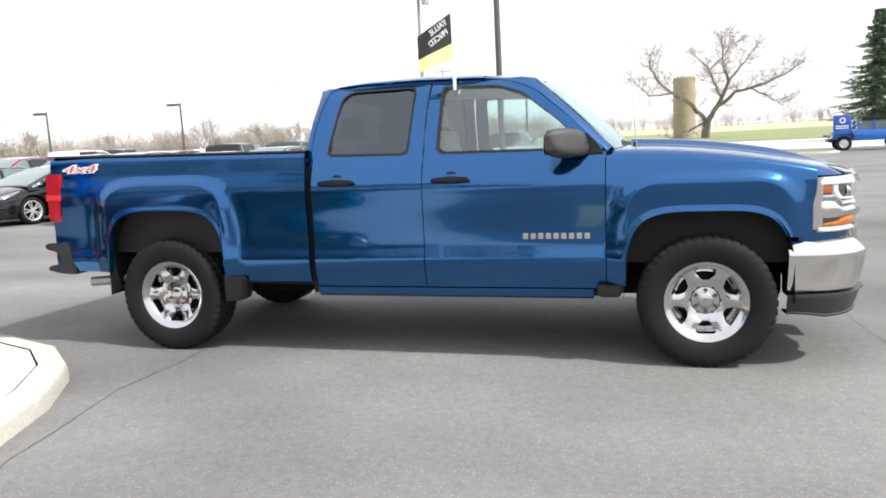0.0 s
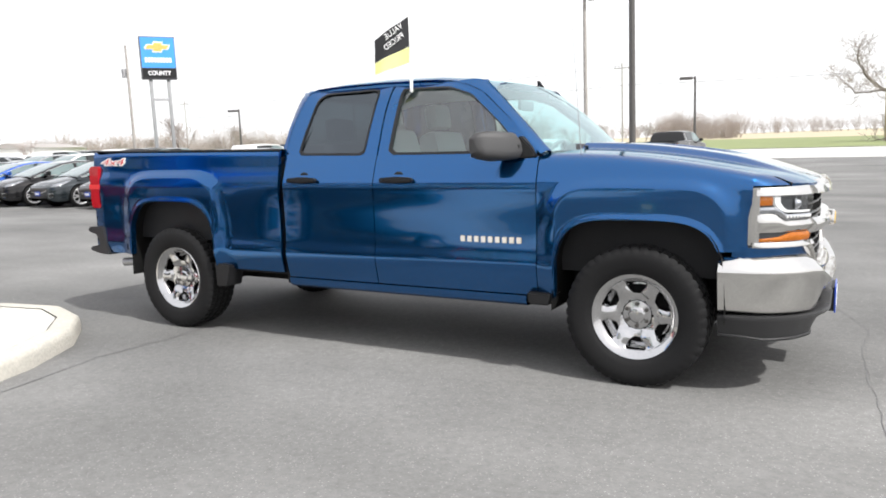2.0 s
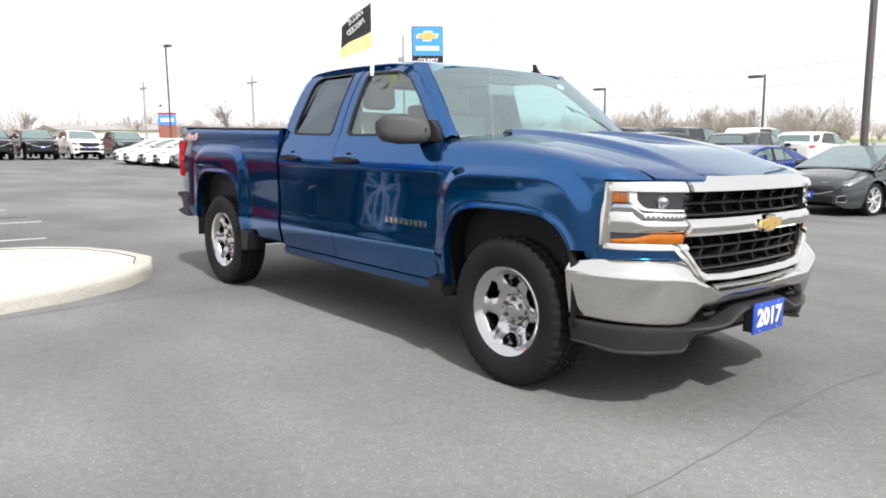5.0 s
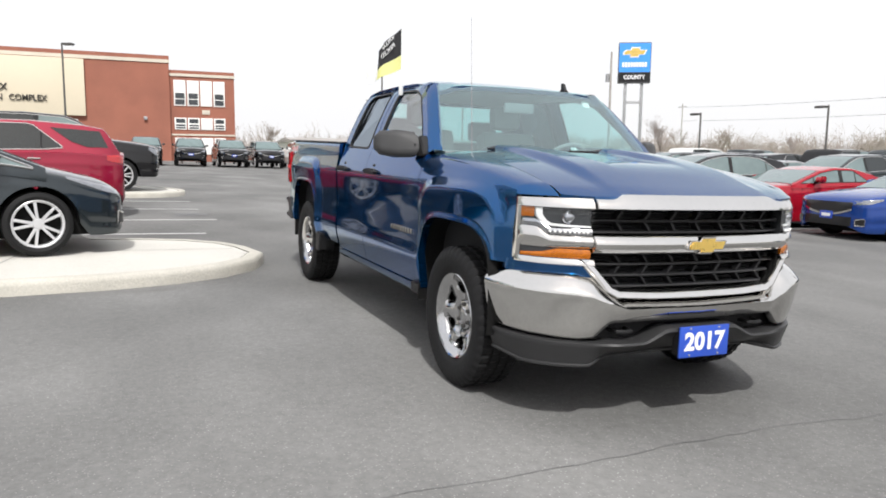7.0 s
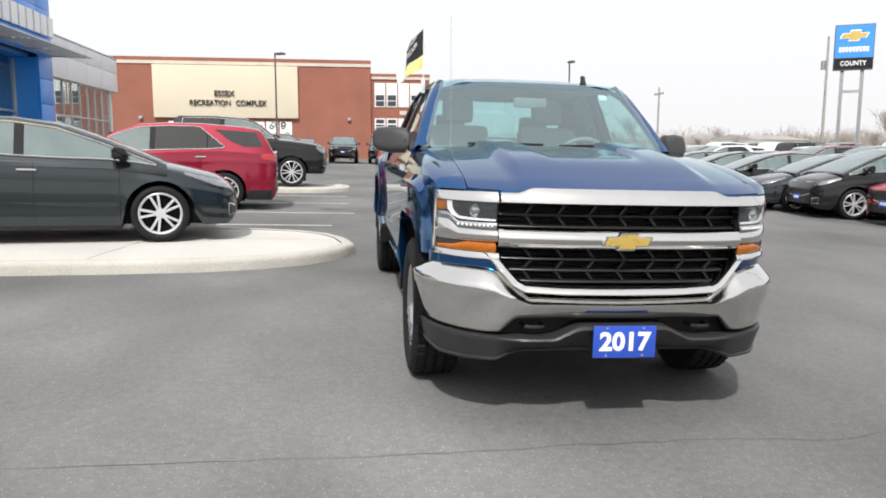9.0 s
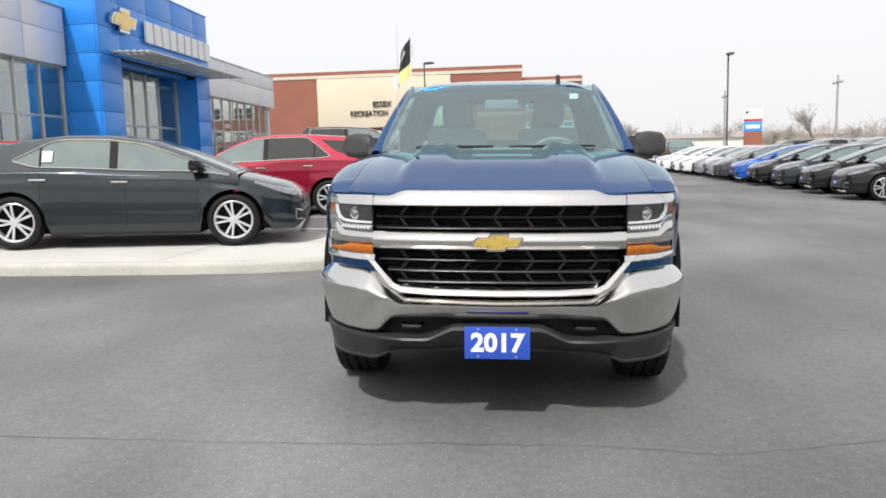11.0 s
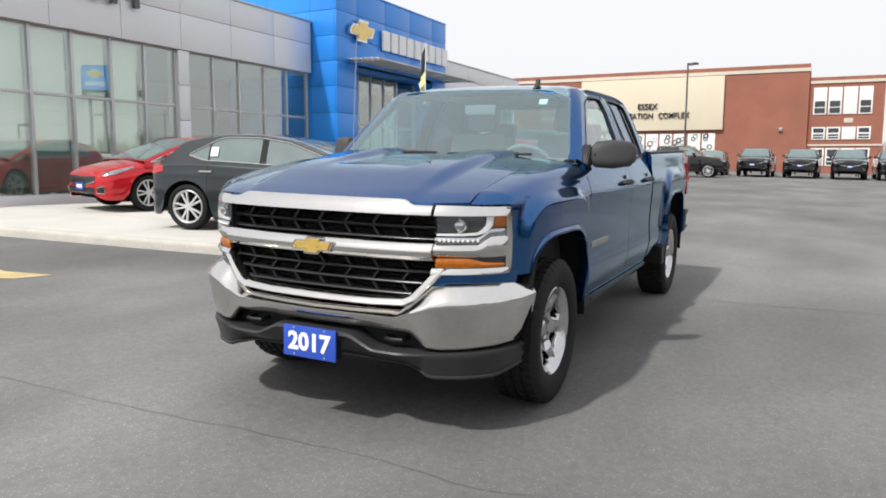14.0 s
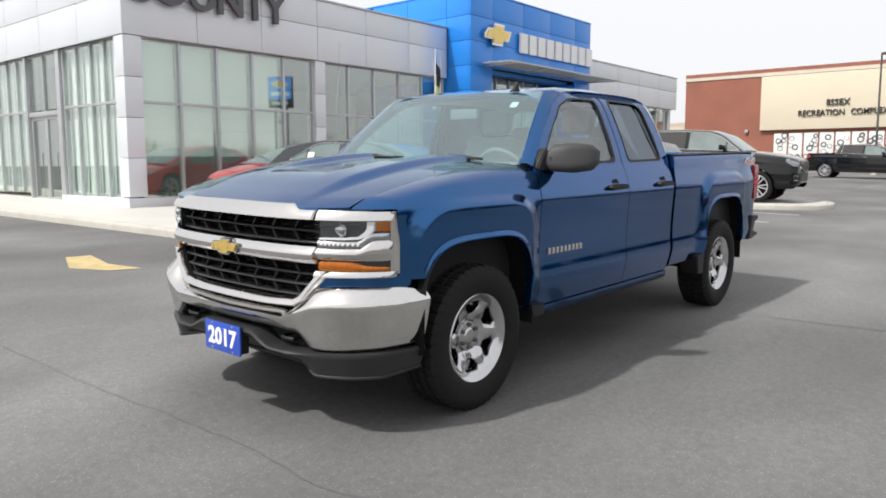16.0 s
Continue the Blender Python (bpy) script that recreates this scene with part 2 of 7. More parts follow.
M["road"] = mat("pale road", (0.43, 0.425, 0.41), 0.85, 0, var=0.08, scale=0.2, fine=20)


# ---- mesh helpers ----
def part(name, bm, material, parent=None, label="", sharp=32, smooth=True):
    """Links a bmesh as one mesh object, under a thing or a part."""
    me = bpy.data.meshes.new(name)
    bm.normal_update()
    bm.to_mesh(me)
    bm.free()
    for q in material if isinstance(material, (list, tuple)) else [material]:
        me.materials.append(q)
    if smooth:
        me.shade_smooth()
        me.set_sharp_from_angle(angle=radians(sharp))
    ob = new(name, me)
    if parent:
        ob.parent = parent
    if label:
        ob["label"] = label
    return ob


def thing(name, label, category, m=None, group="", kind=""):
    ob = tagged(new(name), label, category, group, kind)
    if m is not None:
        ob.matrix_world = m
    return ob


def box(x0, x1, y0, y1, z0, z1, bev=0.0, bm=None, m=None):
    bm2 = bmesh.new()
    bmesh.ops.create_cube(bm2, size=1, matrix=Matrix.Translation(((x0 + x1) / 2, (y0 + y1) / 2, (z0 + z1) / 2)) @ Matrix.Diagonal((x1 - x0, y1 - y0, z1 - z0, 1)))
    if bev:
        bmesh.ops.bevel(bm2, geom=bm2.edges[:], offset=bev, segments=2, affect="EDGES", profile=0.6)
    if m is not None:
        bmesh.ops.transform(bm2, matrix=m, verts=bm2.verts)
    return merge(bm, bm2)


def merge(bm, bm2):
    if bm is None:
        return bm2
    me = bpy.data.meshes.new("t")
    bm2.to_mesh(me)
    bm2.free()
    bm.from_mesh(me)
    bpy.data.meshes.remove(me)
    return bm


def grid(rows, bm=None, flip=False, close_u=False, close_v=False, mirror=False):
    """Quads over rows of points."""
    if bm is None:
        bm = bmesh.new()
    for s in (1, -1) if mirror else (1,):
        vs = [[bm.verts.new((p[0], s * p[1], p[2])) for p in r] for r in rows]
        nu, nv = len(vs), len(vs[0])
        for i in range(nu if close_u else nu - 1):
            for j in range(nv if close_v else nv - 1):
                q = (vs[i][j], vs[(i + 1) % nu][j], vs[(i + 1) % nu][(j + 1) % nv], vs[i][(j + 1) % nv])
                if len({v.co.to_tuple(6) for v in q}) < 3:
                    continue
                try:
                    bm.faces.new(q if (s > 0) != flip else q[::-1])
                except ValueError:
                    pass
    return bm


def prism(pts, a, b, axis="z", bm=None, bev=0.0):
    """An outline of (u, v) points pulled along an axis from a to b."""
    bm2 = bmesh.new()
    put = {"z": lambda u, v, w: (u, v, w), "y": lambda u, v, w: (u, w, v), "x": lambda u, v, w: (w, u, v)}[axis]
    lo = [bm2.verts.new(put(u, v, a)) for u, v in pts]
    hi = [bm2.verts.new(put(u, v, b)) for u, v in pts]
    bm2.faces.new(lo[::-1])
    bm2.faces.new(hi)
    for i in range(len(pts)):
        j = (i + 1) % len(pts)
        bm2.faces.new((lo[i], lo[j], hi[j], hi[i]))
    bmesh.ops.recalc_face_normals(bm2, faces=bm2.faces)
    if bev:
        bmesh.ops.bevel(bm2, geom=[e for e in bm2.edges if e.calc_face_angle(0) > 0.5], offset=bev, segments=2, affect="EDGES")
    return merge(bm, bm2)


def lathe(prof, n=32, axis="y", bm=None, m=None):
    """A profile of (radius, height) turned about an axis."""
    rows = []
    for i in range(n):
        a = 2 * math.pi * i / n
        c, s = math.cos(a), math.sin(a)
        rows.append([{"z": (r * c, r * s, h), "y": (r * c, h, r * s), "x": (h, r * c, r * s)}[axis] for r, h in prof])
    bm2 = grid(rows, close_u=True)
    bmesh.ops.remove_doubles(bm2, verts=bm2.verts, dist=1e-5)
    bmesh.ops.recalc_face_normals(bm2, faces=bm2.faces)
    if m is not None:
        bmesh.ops.transform(bm2, matrix=m, verts=bm2.verts)
    return merge(bm, bm2)


def rod(p, q, r0, r1=None, n=8, bm=None, caps=True):
    """A round bar from p to q."""
    p, q = Vector(p), Vector(q)
    d = q - p
    m = Matrix.Translation((p + q) / 2) @ d.to_track_quat("Z", "Y").to_matrix().to_4x4()
    bm2 = bmesh.new()
    bmesh.ops.create_cone(bm2, cap_ends=caps, segments=n, radius1=r0, radius2=r0 if r1 is None else r1, depth=d.length, matrix=m)
    return merge(bm, bm2)


def tube(pts, r, n=6, bm=None):
    """A round bar bent through several points."""
    pts = [Vector(p) for p in pts]
    rows = []
    u = None
    for i, p in enumerate(pts):
        d = (pts[min(i + 1, len(pts) - 1)] - pts[max(i - 1, 0)]).normalized()
        u = d.orthogonal().normalized() if u is None else (u - d * u.dot(d)).normalized()
        w = d.cross(u)
        rows.append([p + (u * math.cos(2 * math.pi * k / n) + w * math.sin(2 * math.pi * k / n)) * r for k in range(n)])
    bm2 = grid(rows, close_v=True)
    bmesh.ops.holes_fill(bm2, edges=bm2.edges, sides=n)
    bmesh.ops.recalc_face_normals(bm2, faces=bm2.faces)
    return merge(bm, bm2)


def text(s, size, depth, m, name, material, parent=None, label="", kind="", align="CENTER", shear=0.0, weight=0.0):
    cu = bpy.data.curves.new(name, "FONT")
    cu.body, cu.size, cu.extrude, cu.align_x, cu.align_y, cu.shear, cu.offset = s, size, depth, align, "CENTER", shear, weight
    cu.resolution_u = 3
    tmp = new(name, cu)
    me = bpy.data.meshes.new_from_object(tmp.evaluated_get(bpy.context.evaluated_depsgraph_get()))
    bpy.data.objects.remove(tmp)
    bpy.data.curves.remove(cu)
    me.transform(m)
    me.materials.clear()
    me.materials.append(material)
    ob = new(name, me)
    if parent:
        ob.parent = parent
    if label:
        ob["label"] = label
    return ob


def sm(t):
    t = min(max(t, 0.0), 1.0)
    return t * t * (3 - 2 * t)


def lerp(t, xs, ys):
    return float(np.interp(t, xs, ys))


def smooth_curve(xs, ys):
    """A smooth function through the points (Catmull-Rom)."""
    xs, ys = list(xs), list(ys)
    sl = np.gradient(ys, xs)

    def f(x):
        if x <= xs[0]:
            return ys[0]
        if x >= xs[-1]:
            return ys[-1]
        i = int(np.searchsorted(xs, x)) - 1
        h = xs[i + 1] - xs[i]
        t = (x - xs[i]) / h
        return ((2 * t**3 - 3 * t**2 + 1) * ys[i] + (t**3 - 2 * t**2 + t) * h * sl[i] + (-2 * t**3 + 3 * t**2) * ys[i + 1] + (t**3 - t**2) * h * sl[i + 1])

    return f

# ---- ground ----
def ground():
    xs = [-3000, -600, -200, -120, -60, -50, -40, -30, -20, -10, 0, 7, 14, 30, 60, 120, 300, 800, 3000]
    ys = [-3000, -600, -200, -100, -50, -18, -10, -5, 0, 5, 9, 13, 20, 30, 45, 60, 90, 120, 200, 400, 900, 3000]
    bm = grid([[(x, y, gz(x, y)) for y in ys] for x in xs])
    bmesh.ops.recalc_face_normals(bm, faces=bm.faces)
    return tagged(part("ground", bm, M["asphalt"]), "worn grey asphalt of the dealer's lot", "ground", kind="structure")


def sheet(name, x0, x1, y0, y1, material, label, cat, lift=0.02, kind="structure"):
    """A thin rectangle of other surface lying on the ground."""
    cuts = lambda a, b, at: [a] + [v for v in at if a < v < b] + [b]
    rows = [[(x, y, gz(x, y) + lift) for y in cuts(y0, y1, (-18, 13))] for x in cuts(x0, x1, (-60, 14))]
    bm = grid(rows)
    for f in bm.faces:
        f.normal_update()
        if f.normal.z < 0:
            f.normal_flip()
    return tagged(part(name, bm, material, smooth=False), label, cat, kind=kind)


ground()


def offset_ring(pts, d):
    out = []
    n = len(pts)
    for i in range(n):
        a, b, c = Vector(pts[i - 1]), Vector(pts[i]), Vector(pts[(i + 1) % n])
        t = ((b - a).normalized() + (c - b).normalized()).normalized()
        out.append((b.x - t.y * d, b.y + t.x * d))
    return out


def island(name, pts, label, high=0.13, width=0.16):
    """A raised concrete island with a rounded kerb round it. Points run counter-clockwise."""
    root = thing(name, label, "pavement", kind="structure")
    ring = [offset_ring(pts, d) for d in (0.0, 0.012, 0.035, width)]
    hs = (-0.05, high - 0.03, high, high)
    rows = [[(x, y, gz(x, y) + h) for x, y in r] for r, h in zip([ring[0], *ring], (-0.05, high - 0.05, high - 0.012, high, high))]
    bm = grid(rows, close_v=True)
    bmesh.ops.recalc_face_normals(bm, faces=bm.faces)
    part("kerb", bm, M["kerb"], root, "cast concrete kerb with joints", sharp=50)
    bm = bmesh.new()
    inner = offset_ring(pts, width + 0.012)
    vs = [bm.verts.new((x, y, gz(x, y) + high - 0.004)) for x, y in inner]
    f = bm.faces.new(vs)
    bmesh.ops.triangulate(bm, faces=[f])
    part("slab", bm, M["concrete"], root, "pale swept concrete slab", smooth=False)
    return root


def arc(cx, cy, r, a0, a1, n):
    return [(cx + r * math.cos(radians(a0 + (a1 - a0) * i / n)), cy + r * math.sin(radians(a0 + (a1 - a0) * i / n))) for i in range(n + 1)]


# the finger island beside the truck runs out of the walkway along the showroom
walk_edge = [(-31, -9.2), (-31, -11.6), (-2.5, -11.6), (-2.5, -30), (0.95, -30), (-0.55, -14.5), (-1.25, -5.3), (-1.42, -3.6)]
tip = [(-1.56, -2.75), (-1.75, -2.2), (-2.05, -1.7), (-2.45, -1.35), (-2.95, -1.17), (-3.5, -1.27), (-3.97, -1.5), (-4.3, -1.9), (-4.46, -2.4), (-4.52, -3.0)]
island("pavement", walk_edge + tip + [(-4.6, -6.5), (-5.0, -8.6), (-6.0, -9.2)], "pale concrete walkway and rounded island with raised kerb")
island("island", [(-17.6, -9.19), (-14.0, -9.19), (-13.9, -3.4)] + arc(-15.6, -2.8, 1.7, 8, 172, 10) + [(-17.4, -3.4)], "pale concrete parking island with rounded end")


def flat_mark(name, pts, material, label, cat="marking", lift=0.004, kind="structure"):
    bm = bmesh.new()
    bm.faces.new([bm.verts.new((x, y, gz(x, y) + lift)) for x, y in pts])
    bmesh.ops.recalc_face_normals(bm, faces=bm.faces)
    for f in bm.faces:
        if f.normal.z < 0:
            f.normal_flip()
    return tagged(part(name, bm, material, smooth=False), label, cat, kind=kind)


for x, y0, y1 in ((-6.05, -6.5, -1.5), (-8.25, -6.5, -1.1), (-10.6, -6.5, -1.2), (-12.9, -6.5, -1.2)):
    flat_mark("parking_line", [(x - 0.06, y0), (x + 0.06, y0), (x + 0.06, y1), (x - 0.06, y1)], M["line"], "worn white parking stall line on asphalt")
# painted arrow
flat_mark("road_arrow", [(1.26, -5.46), (1.02, -4.98), (0.69, -4.86), (0.80, -5.45), (0.62, -6.3), (0.92, -6.35)], M["yellow"], "worn yellow painted arrow on asphalt")

# ---- showroom ----
FY, FX = -11.75, -2.7     # planes of the two glass fronts
Z0, ZB, ZT = 0.40, 4.0, 5.52


def clad(name, root, u0, u1, z0, z1, nu, nz, at, material, axis, depth=0.06, gap=0.012, us=None, zs=None):
    """A field of separate metal panels with open joints, on a plane."""
    us = us or [u0 + (u1 - u0) * i / nu for i in range(nu + 1)]
    zs = zs or [z0 + (z1 - z0) * i / nz for i in range(nz + 1)]
    for a, b in zip(us, us[1:]):
        for c, d in zip(zs, zs[1:]):
            lo, hi = min(a, b) + gap / 2, max(a, b) - gap / 2
            if axis == "y":
                bm = box(lo, hi, at - depth, at, c + gap / 2, d - gap / 2, 0.004)
            else:
                bm = box(at - depth, at, lo, hi, c + gap / 2, d - gap / 2, 0.004)
            part("panel", bm, material, root)


def showroom():
    root = thing("dealership_building", "silver panelled car showroom with glass front and blue entrance tower", "building")
    # core walls, roof, floor
    part("wall", box(-31, FX - 0.35, -30, -29.7, 0.3, ZT - 0.05), M["interior"], root)
    part("wall", box(-31.0, -30.7, -29.7, FY - 0.3, 0.3, ZT - 0.05), M["interior"], root)
    part("roof", box(-30.95, FX - 0.1, -29.9, FY - 0.1, ZT - 0.3, ZT - 0.08), M["panel"], root)
    part("floor", box(-30.9, FX - 0.1, -29.7, FY - 0.1, 0.2, Z0 + 0.02), M["floor_in"], root)
    part("ceiling", box(-30.7, FX - 0.15, -29.7, FY - 0.15, ZB - 0.05, ZB + 0.05), M["interior"], root)
    part("partition", box(-30.7, -3.6, -18.2, -18.0, Z0, ZB - 0.05), M["interior"], root)
    # fascia backing and panels
    part("fascia", box(-13.3, FX - 0.05, FY - 0.3, FY - 0.061, ZB + 0.02, ZT - 0.02), M["gap"], root)
    part("fascia", box(FX - 0.35, FX - 0.061, -30, FY - 0.3, ZB + 0.02, ZT - 0.02), M["gap"], root)
    part("fascia", box(-31, -20.3, FY - 0.3, FY - 0.061, ZB + 0.02, ZT - 0.02), M["gap"], root)
    clad("p", root, FX, -13.15, ZB, ZT, 6, 2, FY, M["panel"], "y", zs=[ZB, ZB + 0.86, ZT])
    clad("p", root, FY - 0.01, -30, ZB, ZT, 9, 2, FX, M["panel"], "x", zs=[ZB, ZB + 0.86, ZT])
    clad("p", root, -20.5, -31, ZB, ZT, 5, 2, FY, M["panel"], "y", zs=[ZB, ZB + 0.86, ZT])
    part("coping", box(-13.2, FX + 0.03, FY - 0.25, FY + 0.03, ZT, ZT + 0.05, 0.008), M["mullion"], root)
    part("coping", box(FX - 0.3, FX + 0.03, -30, FY - 0.26, ZT, ZT + 0.05, 0.008), M["mullion"], root)
    part("coping", box(-31, -20.5, FY - 0.25, FY + 0.03, ZT, ZT + 0.05, 0.008), M["mullion"], root)
    # corner pillar of four stacked panels, and the wide pillar between the bays
    for a, b in ((0.62, 1.45), (1.45, 2.3), (2.3, 3.15), (3.15, ZB)):
        part("pillar_panel", box(FX - 0.42, FX - 0.02, FY - 0.42, FY - 0.02, a + 0.006, b - 0.006, 0.006), M["panel"], root)
        part("pillar_panel", box(-8.2, -7.86, FY - 0.42, FY - 0.04, a + 0.006, b - 0.006, 0.006), M["panel"], root)
    part("plinth", box(-13.2, FX + 0.02, FY - 0.45, FY + 0.02, 0.2, 0.6, 0.01), M["panel"], root)
    part("plinth", box(FX - 0.45, FX + 0.02, -15.0, FY - 0.46, 0.2, 0.6, 0.01), M["panel"], root)
    part("plinth", box(-31, -20.5, FY - 0.45, FY + 0.02, 0.2, 0.6, 0.01), M["panel"], root)

    def front(us, at, axis, z0, tr, z1, name="window"):
        """Glass bays between upright mullions with one transom."""
        for a, b in zip(us, us[1:]):
            lo, hi = min(a, b) + 0.03, max(a, b) - 0.03
            for c, d in ((z0, tr - 0.03), (tr + 0.03, z1)):
                bm = box(lo, hi, at - 0.012, at, c, d) if axis == "y" else box(at - 0.012, at, lo, hi, c, d)
                part("pane", bm, M["shop_glass"], root, smooth=False).visible_shadow = False
            bm = box(lo, hi, at - 0.08, at + 0.03, tr - 0.03, tr + 0.03, 0.004) if axis == "y" else box(at - 0.08, at + 0.03, lo, hi, tr - 0.03, tr + 0.03, 0.004)
            part("transom", bm, M["mullion"], root)
        for u in us:
            bm = box(u - 0.03, u + 0.03, at - 0.1, at + 0.04, z0, z1, 0.004) if axis == "y" else box(at - 0.1, at + 0.04, u - 0.03, u + 0.03, z0, z1, 0.004)
            part("mullion", bm, M["mullion"], root)

    gy, gx = FY - 0.15, FX - 0.15
    front([-3.1, -4.05, -5.0, -5.97, -6.9, -7.83], gy, "y", 0.6, 2.65, ZB)
    front([-8.22, -9.1, -10.07, -11.1, -12.1, -13.1], gy, "y", 0.6, 2.65, ZB)
    front([-20.6 - 0.93 * i for i in range(11)], gy, "y", 0.6, 2.65, ZB)
    front([-12.2, -12.85, -13.5, -14.2, -14.9], gx, "x", 0.6, 2.65, ZB)
    front([-17.0, -17.65, -18.3, -19.0, -19.9, -20.8, -21.7, -22.6, -23.5], gx, "x", 0.6, 2.65, ZB)
    # roller blinds behind the glass
    for a, b in ((-3.1, -4.05), (-4.05, -5.0), (-5.0, -5.97), (-5.97, -6.9)):
        part("roller_blind", box(b + 0.05, a - 0.05, gy - 0.16, gy - 0.15, 1.5, ZB - 0.05), M["blind"], root)
    for a, b in ((-12.2, -12.85), (-12.85, -13.5), (-13.5, -14.2), (-14.2, -14.9), (-17.0, -17.65), (-17.65, -18.3), (-18.3, -19.0), (-19.0, -19.9), (-19.9, -20.8), (-20.8, -21.7)):
        part("roller_blind", box(gx - 0.16, gx - 0.15, b + 0.04, a - 0.04, 0.65, ZB - 0.05), M["blind"], root)
    # side entrance with an aluminium frame
    part("door_post", box(FX - 0.3, FX - 0.05, -15.15, -14.95, Z0, ZB, 0.01), M["mullion"], root)
    part("door_post", box(FX - 0.3, FX - 0.05, -17.0, -16.9, Z0, ZB, 0.01), M["mullion"], root)
    part("door_head", box(FX - 0.28, FX - 0.08, -16.9, -15.15, 2.5, 2.62, 0.01), M["mullion"], root)
    for a, b in ((-16.88, -16.03), (-16.01, -15.17)):
        leaf = part("door", box(gx - 0.02, gx - 0.008, a + 0.06, b - 0.06, Z0 + 0.12, 2.42), M["shop_glass"], root, "glass door leaf", smooth=False)
        leaf.visible_shadow = False
        bm = None
        for c in ((a, a + 0.06, Z0 + 0.02, 2.5), (b - 0.06, b, Z0 + 0.02, 2.5)):
            bm = box(gx - 0.04, gx + 0.02, *c, 0.004, bm=bm)
        for c in ((a + 0.06, b - 0.06, Z0 + 0.02, Z0 + 0.12), (a + 0.06, b - 0.06, 2.42, 2.5)):
            bm = box(gx - 0.04, gx + 0.02, *c, 0.004, bm=bm)
        part("door_frame", bm, M["mullion"], leaf)
        part("handle", tube([(gx + 0.03, b - 0.14, 1.3), (gx + 0.08, b - 0.14, 1.3), (gx + 0.08, b - 0.14, 1.6), (gx + 0.03, b - 0.14, 1.6)], 0.013), M["chrome"], leaf)
    for a, b in ((-16.88, -16.05), (-15.99, -15.17)):
        part("pane", box(gx - 0.012, gx, a, b, 2.66, ZB), M["shop_glass"], root, smooth=False).visible_shadow = False
    part("mullion", box(gx - 0.1, gx + 0.04, -16.05, -15.99, 2.63, ZB, 0.004), M["mullion"], root)
    # blue tower
    tx0, tx1, ty, tz = -13.2, -20.6, -10.85, 6.58
    part("tower_core", box(tx1 + 0.061, tx0 - 0.061, -16, ty - 0.3, 4.345, tz - 0.02), M["gap"], root)
    part("tower_core", box(tx0 - 0.9, tx0 - 0.062, -16, ty - 0.062, Z0, ZB), M["gap"], root)
    part("tower_core", box(tx1 + 0.062, tx1 + 0.9, -16, ty - 0.062, Z0, ZB), M["gap"], root)
    part("tower_core", box(tx1 + 0.9, tx0 - 0.9, ty - 0.3, ty - 0.062, 4.345, tz - 0.02), M["gap"], root)
    zs = [0.35, 1.1, 1.95, 2.8, 3.6, 4.35, 5.1, 5.85, tz]
    clad("p", root, 0, 0, 0, 0, 1, 1, ty, M["tower"], "y", us=[tx0, tx0 - 1.15], zs=zs)
    clad("p", root, 0, 0, 0, 0, 1, 1, ty, M["tower"], "y", us=[tx1 + 1.15, tx1], zs=zs)
    clad("p", root, 0, 0, 0, 0, 1, 1, ty, M["tower"], "y", us=[tx0 - 1.15, tx0 - 2.85, tx0 - 4.55, tx1 + 1.15], zs=[z for z in zs if z > 4])
    clad("p", root, 0, 0, 0, 0, 1, 1, tx0, M["tower"], "x", us=[ty - 0.06, ty - 0.95, ty - 2.6, ty - 4.2], zs=zs)
    clad("p", root, 0, 0, 0, 0, 1, 1, tx1 + 0.06, M["tower"], "x", us=[ty - 0.06, ty - 0.95, ty - 2.6, ty - 4.2], zs=zs)
    part("coping", box(tx1 - 0.02, tx0 + 0.02, -16, ty + 0.02, tz, tz + 0.05, 0.008), M["tower"], root)
    # entrance glass set back in the tower
    front([tx0 - 1.2, tx0 - 2.3, tx0 - 3.1, tx0 - 3.95, tx0 - 4.8, tx1 + 1.2], ty - 0.75, "y", Z0 + 0.05, 2.55, 4.2)
    part("soffit", box(tx1 + 1.15, tx0 - 1.15, ty - 0.9, ty - 0.301, 4.25, 4.34), M["tower"], root)
    part("reveal", box(tx0 - 1.2, tx0 - 1.15, ty - 0.9, ty - 0.063, Z0, 4.25), M["tower"], root)
    part("reveal", box(tx1 + 1.15, tx1 + 1.2, ty - 0.9, ty - 0.063, Z0, 4.25), M["tower"], root)
    # canopy of thin slats
    for i in range(6):
        y = ty + 0.06 + i * 0.2
        part("canopy_slat", box(tx1 - 0.3, tx0 - 0.5, y, y + 0.12, 4.42 - 0.006 * i, 4.47 - 0.006 * i, 0.006), M["mullion"], root)
    for x in (tx0 - 0.8, tx0 - 3, tx0 - 5.2, tx1 + 0.2):
        part("canopy_arm", box(x - 0.03, x + 0.03, ty - 0.05, ty + 1.15, 4.37, 4.41, 0.004), M["mullion"], root)
    # the sign: an emblem shape and white bars
    ex = -14.45
    sh = [(-0.72, -0.02), (-0.55, 0.17), (-0.27, 0.17), (-0.22, 0.34), (0.34, 0.34), (0.29, 0.17), (0.72, 0.17), (0.55, -0.17), (0.27, -0.17), (0.22, -0.34), (-0.34, -0.34), (-0.29, -0.17), (-0.72, -0.17)]
    sign = part("emblem", prism([(ex - u, 5.38 + v) for u, v in sh], ty + 0.05, ty + 0.16, "y", bev=0.01), M["chrome"], root, "gold and chrome emblem shape")
    part("emblem_face", prism([(ex - u * 0.86, 5.38 + v * 0.78) for u, v in sh], ty + 0.161, ty + 0.18, "y", bev=0.006), M["gold"], sign)
    for i in range(9):
        x = -15.75 - i * 0.545
        part("sign_letter", prism([(x, 4.98), (x, 5.62), (x - 0.43, 5.62), (x - 0.43, 4.98)], ty + 0.04, ty + 0.12, "y", bev=0.012), M["white"], root)
